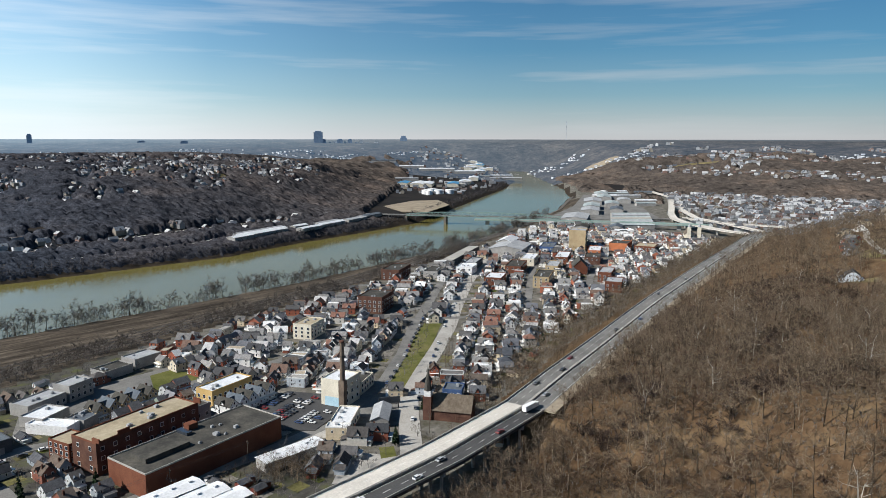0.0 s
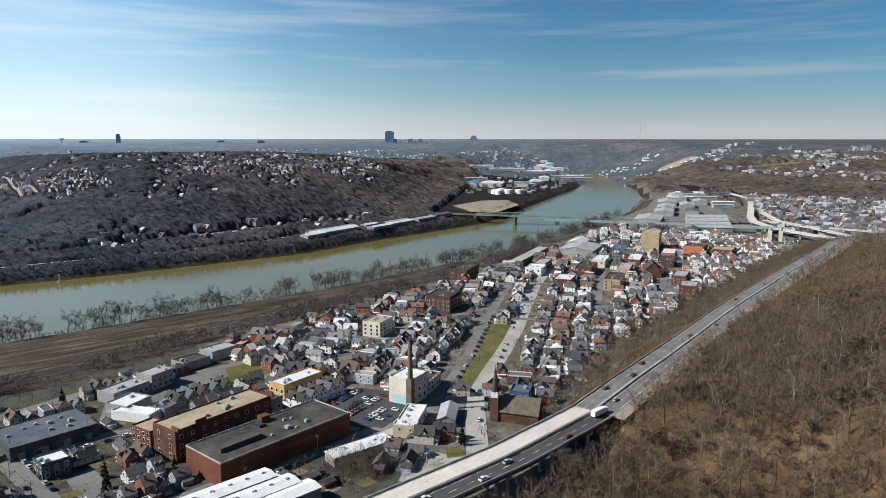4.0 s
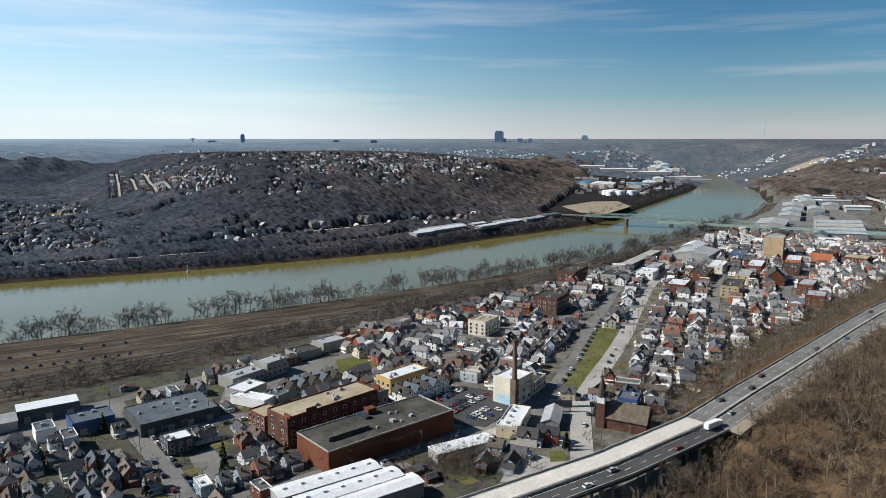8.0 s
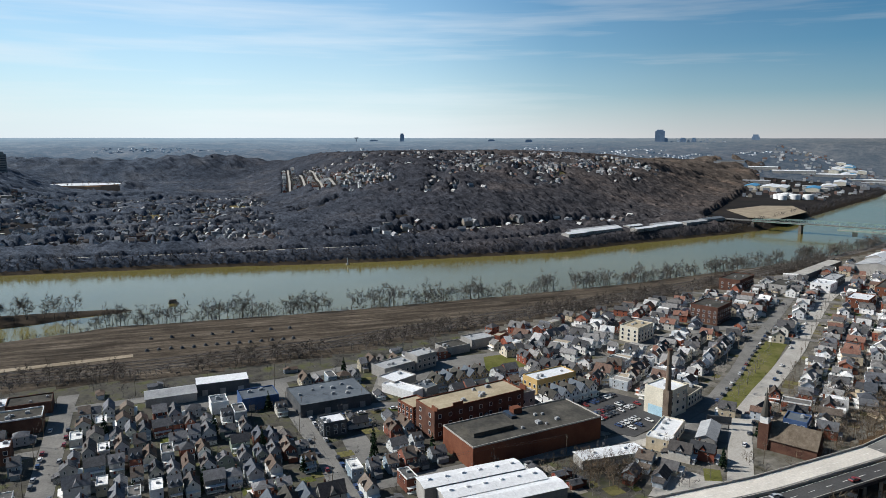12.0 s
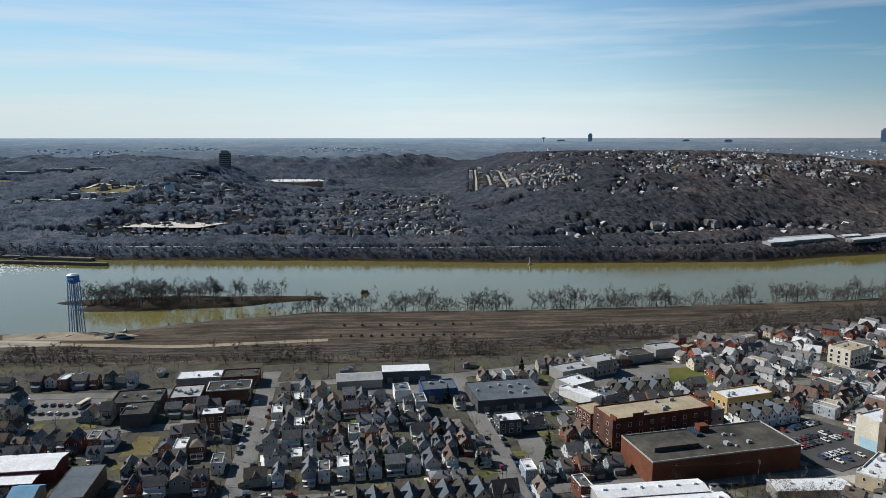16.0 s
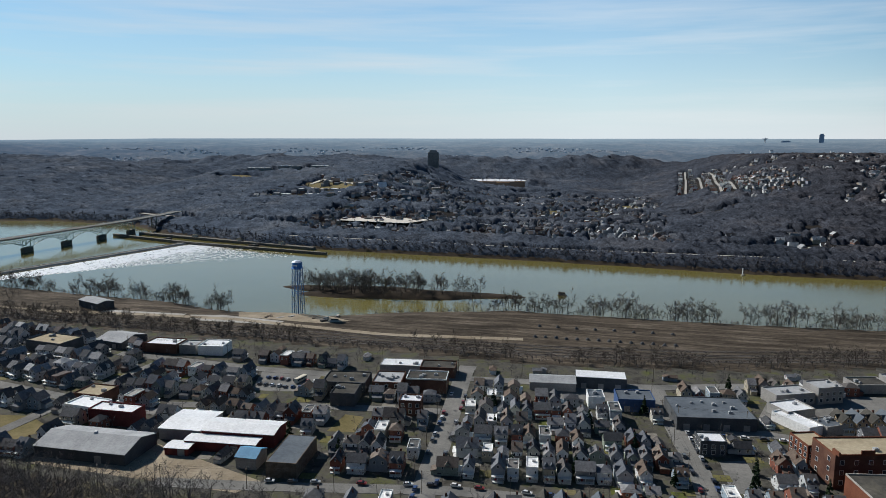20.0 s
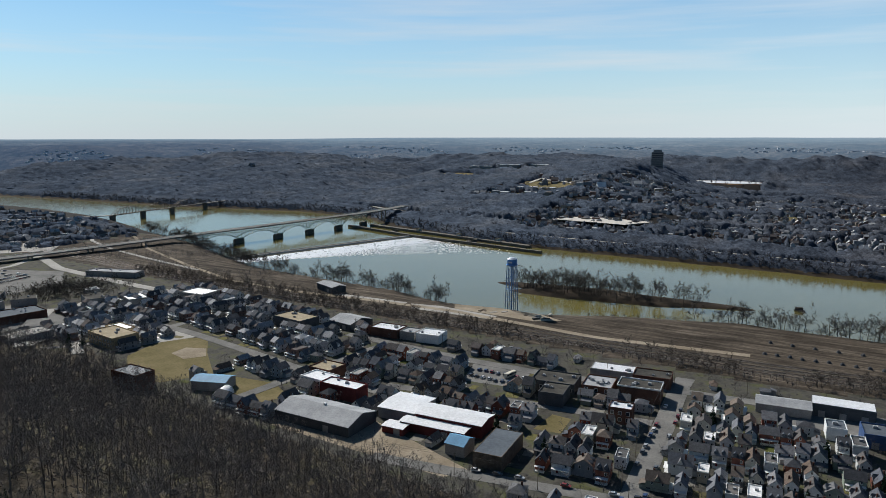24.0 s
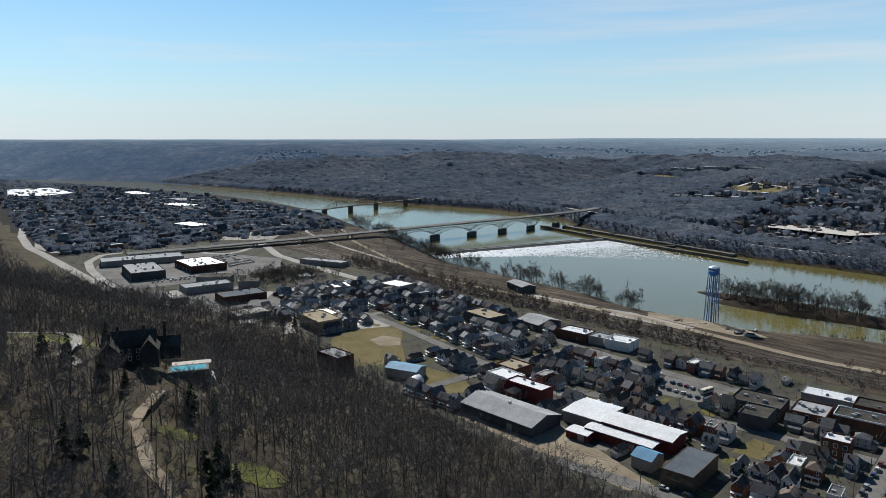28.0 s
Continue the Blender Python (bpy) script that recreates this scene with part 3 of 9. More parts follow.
def conifer(seed, h):
    rs = np.random.RandomState(seed)
    n = 150
    at = rs.uniform(0.08, 1, n) ** 0.8
    ang, r = rs.uniform(0, 6.283, n), h * 0.24 * (1.06 - at) * rs.uniform(0.75, 1.1, n)
    a = np.stack([0 * at, 0 * at, at * h], 1)
    b = a + np.stack([np.cos(ang) * r, np.sin(ang) * r, -0.35 * r], 1)
    return spikes(np.array([[0, 0, -0.5]]), np.array([[0, 0, h * 0.9]]), [h * 0.02], [h * 0.004]), join(slivers(a, b, h * 0.10 * (1.1 - at), rs), slivers(b, a, h * 0.13 * (1.1 - at), rs))


def scatter(templates, x, y, z, scale, rs):
    """Many copies of the template meshes, joined."""
    pick = rs.randint(len(templates), size=len(x))
    turn = rs.uniform(0, 6.283, len(x))
    parts = []
    for k, (v, f) in enumerate(templates):
        m = pick == k
        if not m.any():
            continue
        c, s, sc = np.cos(turn[m])[:, None], np.sin(turn[m])[:, None], scale[m][:, None]
        px = (v[None, :, 0] * c - v[None, :, 1] * s) * sc + x[m][:, None]
        py = (v[None, :, 0] * s + v[None, :, 1] * c) * sc + y[m][:, None]
        pz = v[None, :, 2] * sc + z[m][:, None]
        vv = np.stack([px, py, pz], -1).reshape(-1, 3)
        ff = (f[None] + np.arange(m.sum())[:, None, None] * len(v)).reshape(-1, 3)
        parts.append((vv, ff))
    return join(*parts)


TREE_A = [bare_tree(10 + k, 16.0, 8, 4, 7, 0.092, 0.46, 0.24) for k in range(8)]
TREE_B = [join(*bare_tree(30 + k, 16.0, 7, 3, 5, 0.17, 0.44, 0.25)) for k in range(7)]
TREE_R = [join(*bare_tree(50 + k, 16.0, 10, 5, 8, 0.14, 0.37, 0.26)) for k in range(6)]
TREE_C = [tuft(60 + k, 12.0, 14, 0.8, 0.42) for k in range(8)]
THICKET = [tuft(120 + k, 5.0, 42, 0.20, 0.66) for k in range(6)]
BUSH = [tuft(100 + k, 2.4, 12, 0.16, 0.5) for k in range(5)]

PALE_TREES = []
CLEAR = []  # x, y, radius: glades in the woods


def open_wood(x, y):
    keep = np.ones(len(x), bool)
    for cx, cy, r in CLEAR:
        keep &= np.hypot(x - cx, y - cy) > r
    return keep


def wood(name, label, templates, x, y, size, seed, mat, spread=(0.72, 1.18)):
    rs = np.random.RandomState(seed)
    k = open_wood(x, y)
    x, y = x[k], y[k]
    v, f = scatter(templates, x, y, height(x, y), size * rs.uniform(*spread, len(x)), rs)
    return tagged(mesh_object(name, v, f, mat), label, "woods", kind="stuff")


def jittered(x0, x1, y0, y1, step, seed):
    rs = np.random.RandomState(seed)
    gx, gy = np.meshgrid(np.arange(x0, x1, step), np.arange(y0, y1, step))
    return (gx + rs.uniform(-.5, .5, gx.shape) * step).ravel(), (gy + rs.uniform(-.5, .5, gy.shape) * step).ravel()

HWY = [(-70, 190), (0, 194), (60, 196), (140, 200), (201, 203.5), (268, 213), (296, 221), (327, 229.5), (371, 240.5), (432, 256.5), (497, 274), (555, 288.6), (601, 299), (692, 320), (785, 341), (900, 365), (990, 386), (1060, 398)]

# glades round the villa: pool, lawns, drive
CLEAR += [(-268, 92, 20), (-262, 104, 10), (-270, 115, 11), (-285, 70, 15), (-262, 70, 9), (-346, 95, 14), (-320, 82, 9), (-220, 82, 7), (-208, 75, 7), (-196, 69, 7), (-183, 66, 6), (-170, 64, 6), (-158, 64, 6), (-192, 78, 6), (-168, 91, 8), (-236, 92, 8), (-250, 82, 10), (-246, 92, 10), (-256, 108, 11), (-245, 101, 8), (-232, 99, 7), (-300, 72, 19), (-335, 84, 20), (-258, 58, 9), (-275, 62, 10), (-316, 70, 12), (-173, 94, 8), (-162, 85, 8)]


def build_woods():
    # hillside beside the highway
    x, y = jittered(130, 1150, -60, 420, 6.8, 1)
    s, dist, az = hill_foot(x) - y, np.hypot(x, y), np.degrees(np.arctan2(-x, y))
    m = (y < np.interp(x, [c[0] for c in HWY], [c[1] for c in HWY]) - 16) & (az > -84) & (s < 360) & (dist > 150) & ~((x > 520) & (x < 640) & (y < 150)) & (waves(x, y, 42, 13) > -0.85)
    thin = np.random.RandomState(2).rand(len(x)) < np.interp(dist, [480, 900], [0.62, 0.4])
    near, mid = m & (dist < 480), m & (dist >= 480) & thin
    full = [join(*t) for t in TREE_A]
    wood("hillside_woods", "dense bare brown winter woods on the slope above the highway", full, x[near], y[near], 0.95, 1, M_BARK, (0.45, 1.55))
    wood("upper_woods", "bare brown winter woods along the ridge", TREE_B, x[mid], y[mid], 1.0, 2, M_BARK, (0.6, 1.35))
    x, y = jittered(130, 900, -40, 400, 5.0, 5)
    s, dist, az = hill_foot(x) - y, np.hypot(x, y), np.degrees(np.arctan2(-x, y))
    m = (y < np.interp(x, [c[0] for c in HWY], [c[1] for c in HWY]) - 15) & (az > -84) & (s < 330) & (dist > 140) & (dist < 620) & ~((x > 520) & (x < 640) & (y < 150)) & (waves(x, y, 70, 9) > -0.55)
    wood("hillside_thicket", "tangled brown thicket between the hillside trees", THICKET, x[m], y[m], 1.0, 29, M_THICKET, (0.5, 1.5))
    k = (waves(x, y, 46, 11) + 0.5 * waves(x, y, 17, 12) > 0.38) & m
    wood("dark_brush", "dark purple brown brush in clumps on the hillside", THICKET, x[k], y[k], 1.15, 31, M_DARKBRUSH, (0.6, 1.4))
    rs = np.random.RandomState(14)
    pick = rs.permutation(np.flatnonzero(m))[:34]
    for i, (px, py) in enumerate(zip(x[pick], y[pick])):
        w_, c_ = TREE_A[i % len(TREE_A)]
        if i < len(TREE_A):
            base = new("pale_tree")
            mesh_object("trunk", *w_, M_PALEBARK, base)
            mesh_object("crown", *c_, M_BARK, base)
            PALE_TREES.append(tagged(base, "bare tree with pale grey bark on the hillside", "tree", "pale trees of the hillside"))
        at = Matrix.Translation((px, py, ground_at(px, py))) @ Matrix.Rotation(i * 1.3, 4, "Z")
        ob = PALE_TREES[i] if i < len(TREE_A) else copy_thing(PALE_TREES[i % len(TREE_A)], at)
        ob.matrix_basis = at @ Matrix.Scale(rs.uniform(0.9, 1.35), 4)
    # trees between highway and town
    x, y = jittered(235, 1050, 150, 460, 5.5, 3)
    s = hill_foot(x) - y
    m = (s > np.interp(x, [290, 420], [-12, -23])) & (s < 19) & (x > 285)
    wood("embankment_trees", "strip of bare trees below the highway wall", TREE_B, x[m], y[m], 0.78, 3, M_BARK)
    # wooded slope west of the villa and below it
    x, y = jittered(-1700, 60, -60, 320, 6.2, 4)
    s, dist, az = hill_foot(x) - y, np.hypot(x, y), np.degrees(np.arctan2(-x, y))
    m = (s > np.where(x < -800, 42, 4)) & (az < 84) & (dist > 120) & ((143 - height(x, y)) / dist < 0.57)
    thin = np.random.RandomState(2).rand(len(x)) < np.interp(dist, [480, 900], [0.6, 0.3])
    single = m & (dist <= 260) & (az > 8) & open_wood(x, y)
    single[np.random.RandomState(3).permutation(np.flatnonzero(single))[240:]] = False
    near, mid = m & ~single & (dist < 480), m & (dist >= 480) & thin
    wood("slope_woods", "bare grey winter woods on the slope below the villa", full, x[near], y[near], 0.92, 5, M_GREYBARK, (0.6, 1.3))
    wood("far_slope_woods", "bare grey woods along the valley side", TREE_B, x[mid], y[mid], 1.0, 6, M_GREYBARK)
    x2, y2 = jittered(-420, 60, -20, 300, 7.5, 6)
    m2 = (hill_foot(x2) - y2 > 6) & (np.hypot(x2, y2) > 130) & (np.degrees(np.arctan2(-x2, y2)) < 84) & (waves(x2, y2, 60, 10) > -0.3)
    wood("slope_thicket", "dark tangled brush between the trees of the slope", THICKET, x2[m2], y2[m2], 0.9, 30, M_GREYBARK, (0.5, 1.4))
    # the nearest trees, one by one
    rs = np.random.RandomState(9)
    kinds = []
    for w_, c_ in TREE_A:
        t_ob = new("tree")
        mesh_object("trunk", *w_, M_TRUNK, t_ob)
        mesh_object("crown", *c_, M_GREYBARK, t_ob)
        kinds.append(tagged(t_ob, "leafless winter tree with grey bark on the wooded slope", "tree", "trees on the slope"))
    xs, ys = x[single], y[single]
    zs = height(xs, ys)
    for i, (px, py, pz) in enumerate(zip(xs, ys, zs)):
        base, sc = kinds[i % len(kinds)], rs.uniform(0.65, 1.15)
        at = Matrix.Translation((px, py, pz)) @ Matrix.Rotation(rs.uniform(0, 6.28), 4, "Z")
        ob = copy_thing(base, at) if i >= len(kinds) else base
        ob.matrix_basis = at @ Matrix.Scale(sc, 4)
    x, y = jittered(-420, 1000, 0, 330, 4.2, 7)
    s, dist = hill_foot(x) - y, np.hypot(x, y)
    m = (np.where(x > 100, np.interp(x, [c[0] for c in HWY], [c[1] for c in HWY]) - 15 - y, s) > 2) & (dist > 130) & (dist < 520) & (s < 300) & (np.abs(np.degrees(np.arctan2(-x, y))) < 84)
    wood("undergrowth", "tangled brown brush under the trees", BUSH, x[m], y[m], 1.0, 8, M_GREYBARK)
    # river banks
    for nm, lo, hi, step, a, b, size, tm, seed in (
            ("near_bank_trees", -1000, 1150, 6.6, 1, 20, 1.2, TREE_R, 11),
            ("railside_trees", -700, 700, 6, 0, 0, 0.75, TREE_R, 12),
            ("far_bank_trees", -1900, 1900, 6.5, 2, 26, 0.8, TREE_C, 13)):
        x, y = jittered(lo, hi, 380, 1800, step, seed)
        if nm == "near_bank_trees":
            d = near_bank(x) - y
            m = (d > a) & (d < b) & ~((x > -330) & (x < -120)) & (waves(x, y, 48, 17) + 0.5 * waves(x, y, 20, 18) > -0.25)
        elif nm == "railside_trees":
            g = y - np.interp(x, [-700, -342, -39, 75, 160, 259, 392, 535, 711], [472, 459, 454, 468, 494, 518, 548, 592, 656])
            m = (g > 2) & (g < 17) & (waves(x, y, 90, 5) > -0.35)
        else:
            e = y - far_bank(x)
            m = (e > a) & (e < b)
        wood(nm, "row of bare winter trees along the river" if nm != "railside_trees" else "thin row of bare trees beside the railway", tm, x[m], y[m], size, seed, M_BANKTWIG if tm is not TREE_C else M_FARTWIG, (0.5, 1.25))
    x, y = jittered(-1000, 1150, 380, 1000, 4, 27)
    d = near_bank(x) - y
    g = y - np.interp(x, [-700, -342, -39, 75, 160, 259, 392, 535, 711], [472, 459, 454, 468, 494, 518, 548, 592, 656])
    m = ((d > 0) & (d < 20) | (g > -1) & (g < 15) & (x > -700) & (x < 720)) & ~((x > -330) & (x < -200) & (d < 60)) & (np.random.RandomState(8).rand(len(x)) < 0.7)
    wood("bank_brush", "brown brush along the river bank and the railway", BUSH, x[m], y[m], 1.7, 28, M_GREYBARK)
    # the hills across the river
    x, y = jittered(-2500, 2500, 700, 2600, 40, 15)
    e, dist = y - far_bank(x), np.hypot(x, y)
    open_ground = (waves(x, y, 300, 21) > 0.75) | ((x > -520) & (x < 60) & (e < 1100) & (e > 110) & (waves(x, y, 120, 22) > -0.1))
    flats = (y - 1100 - 0.95 * (x - 830)) * 0.72
    m = (e > 70) & (dist < 2550) & ~open_ground & ((x < 830) | (flats > -20))
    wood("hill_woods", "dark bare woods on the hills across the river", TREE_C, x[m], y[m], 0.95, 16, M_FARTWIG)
    x, y = jittered(1150, 2700, -800, 1500, 40, 19)
    d, z = near_bank(x) - y, height(x, y)
    m = (d > 60) & (z > 17)
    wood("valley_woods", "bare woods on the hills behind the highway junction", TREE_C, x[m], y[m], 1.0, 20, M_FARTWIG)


build_woods()

# ---- building with plain solids ----
class Shape:
    """Collects solids into one mesh."""

    def __init__(self):
        self.v, self.f, self.m = [], [], []

    def add(self, verts, faces, mat=0):
        n = len(self.v)
        self.v += [tuple(p) for p in verts]
        self.f += [tuple(n + i for i in f) for f in faces]
        self.m += [mat] * len(faces)
        return self

    def box(self, x, y, z, sx, sy, sz, turn=0.0, mat=0):
        """A box that stands at z, centred on x, y."""
        c, s = math.cos(radians(turn)), math.sin(radians(turn))
        p = [(x + c * a * sx / 2 - s * b * sy / 2, y + s * a * sx / 2 + c * b * sy / 2, z + k * sz)
             for k in (0, 1) for a, b in ((-1, -1), (1, -1), (1, 1), (-1, 1))]
        return self.add(p, [(3, 2, 1, 0), (4, 5, 6, 7), (0, 1, 5, 4), (1, 2, 6, 5), (2, 3, 7, 6), (3, 0, 4, 7)], mat)

    def beam(self, a, b, w, h=None, mat=0):
        a, b, h = Vector(a), Vector(b), h or w
        ax = (b - a).normalized()
        p = ax.cross(Vector((0, 0, 1)) if abs(ax.z) < 0.95 else Vector((1, 0, 0))).normalized() * w / 2
        q = p.cross(ax).normalized() * h / 2
        pts = [e + i * p + j * q for e in (a, b) for i, j in ((-1, -1), (1, -1), (1, 1), (-1, 1))]
        return self.add(pts, [(3, 2, 1, 0), (4, 5, 6, 7), (0, 1, 5, 4), (1, 2, 6, 5), (2, 3, 7, 6), (3, 0, 4, 7)], mat)

    def tube(self, x, y, z0, z1, r0, r1, n=12, mat=0, cap=True):
        pts = [(x + r * math.cos(6.2832 * k / n), y + r * math.sin(6.2832 * k / n), z) for z, r in ((z0, r0), (z1, r1)) for k in range(n)]
        f = [(k, (k + 1) % n, n + (k + 1) % n, n + k) for k in range(n)]
        if cap:
            f += [tuple(range(n, 2 * n)), tuple(range(n - 1, -1, -1))]
        return self.add(pts, f, mat)

    def extrude(self, outline, y0, y1, mat=0):
        """An outline in x, z drawn out along y."""
        n = len(outline)
        pts = [(a, y, b) for y in (y0, y1) for a, b in outline]
        f = [(k, (k + 1) % n, n + (k + 1) % n, n + k) for k in range(n)] + [tuple(range(n - 1, -1, -1)), tuple(range(n, 2 * n))]
        return self.add(pts, f, mat)

    def sheet(self, left, right, thick, mat=0):
        """A slab between two edge lines of x, y, z points."""
        n = len(left)
        pts = [p for row in (left, right) for p in row] + [(x, y, z - thick) for row in (left, right) for x, y, z in row]
        f = []
        for k in range(n - 1):
            f += [(k, n + k, n + k + 1, k + 1), (2 * n + k, 2 * n + k + 1, 3 * n + k + 1, 3 * n + k),
                  (k, k + 1, 2 * n + k + 1, 2 * n + k), (n + k, 3 * n + k, 3 * n + k + 1, n + k + 1)]
        f += [(0, 2 * n, 3 * n, n), (n - 1, 2 * n - 1, 4 * n - 1, 3 * n - 1)]
        return self.add(pts, f, mat)

    def mesh(self, name, mats):
        me = bpy.data.meshes.new(name)
        me.from_pydata(self.v, [], self.f)
        for mt in mats if isinstance(mats, (list, tuple)) else [mats]:
            me.materials.append(mt)
        if any(self.m):
            me.polygons.foreach_set("material_index", np.array(self.m, np.int32))
        bm = bmesh.new()
        bm.from_mesh(me)
        bmesh.ops.recalc_face_normals(bm, faces=bm.faces)
        bm.to_mesh(me)
        bm.free()
        me.update()
        return me


def part(name, shape, mats, parent=None, label=""):
    ob = new(name, shape.mesh(name, mats) if isinstance(shape, Shape) else shape)
    if parent:
        ob.parent = parent
    if label:
        tagged(ob, label)
    return ob


def thing(name, label, category, at=(0, 0, 0), turn=0.0, group="", kind=""):
    ob = new(name)
    ob.matrix_basis = pose(*at, 0, 0, turn)
    return tagged(ob, label, category, group, kind)


def offset_line(pts, off):
    """The line of x, y points moved to its left by off."""
    p = np.array(pts, float)
    t = np.gradient(p, axis=0)
    t /= np.linalg.norm(t, axis=1)[:, None]
    return p + np.stack([-t[:, 1], t[:, 0]], 1) * off


def finer(pts, step):
    p = np.array(pts, float)
    s = np.r_[0, np.cumsum(np.linalg.norm(np.diff(p, axis=0), axis=1))]
    q = np.linspace(0, s[-1], max(2, int(s[-1] / step) + 1))
    return np.stack([np.interp(q, s, p[:, k]) for k in range(p.shape[1])], 1)


def strip(name, pts, width, mat, lift, label, category, thick=0.3, step=12.0, z=None, kind="structure", shift=0.0):
    """A road or path laid along a line on the ground."""
    p = finer(pts, step)
    a, b = offset_line(p, shift + width / 2), offset_line(p, shift - width / 2)
    za = height(a[:, 0], a[:, 1]) + lift if z is None else np.full(len(a), z)
    zb = height(b[:, 0], b[:, 1]) + lift if z is None else np.full(len(a), z)
    zz = np.maximum(za, zb)
    sh = Shape().sheet([(*q, h) for q, h in zip(a, zz)], [(*q, h) for q, h in zip(b, zz)], thick)
    return tagged(part(name, sh, mat), label, category, kind=kind)


def patch(name, corners, mat, lift, label, category, kind="structure"):
    """A flat piece of ground with the given corners."""
    z = max(ground_at(x, y) for x, y in corners) + lift
    n = len(corners)
    sh = Shape().add([(x, y, z) for x, y in corners] + [(x, y, z - 0.4) for x, y in corners],
                     [tuple(range(n))] + [(k, n + k, n + (k + 1) % n, (k + 1) % n) for k in range(n)])
    return tagged(part(name, sh, mat), label, category, kind=kind)

# ---- highway and viaduct ----
HWY_Z = [27, 26.5, 26, 25.6, 25.3, 25.0] + [24.7] * 12


def build_highway():
    p3 = finer([(x, y, z) for (x, y), z in zip(HWY, HWY_Z)], 10.0)
    p, z = p3[:, :2], p3[:, 2]
    on_bridge = p[:, 0] < 272

    def slab(k, lo, hi, top, thick):
        a, b = offset_line(p, lo), offset_line(p, hi)
        return Shape().sheet([(*q, h + top) for q, h in zip(a[k], z[k])], [(*q, h + top) for q, h in zip(b[k], z[k])], thick)

    idx = np.arange(len(p))
    span, land = idx[on_bridge], idx[p[:, 0] > 261]
    via = thing("viaduct", "long concrete highway viaduct on grey piers beside the slope", "viaduct")
    part("town_side_deck", slab(span, 11.2, 0.6, 0, 1.3), M_PALE, via, "pale bare concrete carriageway")
    part("hill_side_deck", slab(span, -0.6, -10.6, -0.4, 1.3), M_ASPHALT, via, "dark asphalt carriageway")
    for nm, lo in (("parapet", 11.5), ("parapet", 0.55), ("parapet", -0.2), ("parapet", -10.6)):
        part(nm, slab(span, lo, lo - 0.35, 0.9, 1.0), M_CONCRETE, via)
    for k in span[2:-1:3]:
        for off in (6.0, -5.5):
            q = offset_line(p, off)[k]
            g = ground_at(*q)
            cap, t = Shape(), p[min(k + 1, len(p) - 1)] - p[k - 1]
            turn = math.degrees(math.atan2(t[1], t[0]))
            cap.box(q[0], q[1], z[k] - 3.1, 1.6, 10.5, 1.7, turn)
            part("pier_cap", cap, M_CONCRETE, via)
            n = np.array([-math.sin(radians(turn)), math.cos(radians(turn))])
            for e in (-3.2, 3.2):
                c = q + n * e
                part("pier_column", Shape().tube(c[0], c[1], g - 1, z[k] - 3.0, 0.75, 0.75, 10), M_CONCRETE, via)
    for o in (4.0, 7.6):
        part("deck_beam", slab(span, o + 0.4, o - 0.4, -1.25, 1.0), M_CONCRETE, via)
        part("deck_beam", slab(span, -o + 0.4, -o - 0.4, -1.6, 1.0), M_CONCRETE, via)
    tagged(part("highway_road", slab(land, 11.2, 0.6, 0.02, 0.6), M_STREET), "worn grey highway carriageway along the foot of the wooded slope", "road", kind="structure")
    tagged(part("highway_road_south", slab(land, -0.6, -10.6, -0.06, 0.6), M_STREET), "dark highway carriageway along the foot of the slope", "road", kind="structure")
    tagged(part("highway_median", slab(land, 0.45, -0.45, 0.8, 1.2), M_CONCRETE), "low concrete barrier between the carriageways", "barrier", kind="structure")
    tagged(part("highway_wall", slab(land, 11.7, 11.3, 0.8, 3.0), M_CONCRETE), "low concrete wall along the highway", "barrier", kind="structure")
    tagged(part("highway_verge", slab(land, -10.6, -16.5, -0.1, 0.6), M_DIRT), "pale gravel verge beside the highway", "verge", kind="structure")
    marks = Shape()
    for lo, solid in ((10.3, 1), (1.4, 1), (5.9, 0), (-1.5, 1), (-9.7, 1), (-5.6, 0)):
        a, b = offset_line(p, lo + 0.09), offset_line(p, lo - 0.09)
        for k in range(len(p) - 1):
            e = 1.0 if solid else 0.4
            q = [a[k], a[k] * (1 - e) + a[k + 1] * e, b[k] * (1 - e) + b[k + 1] * e, b[k]]
            dz = 0.05 if lo > 0 else (-0.33 if on_bridge[k] else 0.0)
            marks.add([(*c, z[k] + dz) for c in q], [(0, 1, 2, 3)])
    tagged(part("lane_marking", marks, M_LINE), "white painted lane lines on the highway", "road marking", kind="structure")


build_highway()


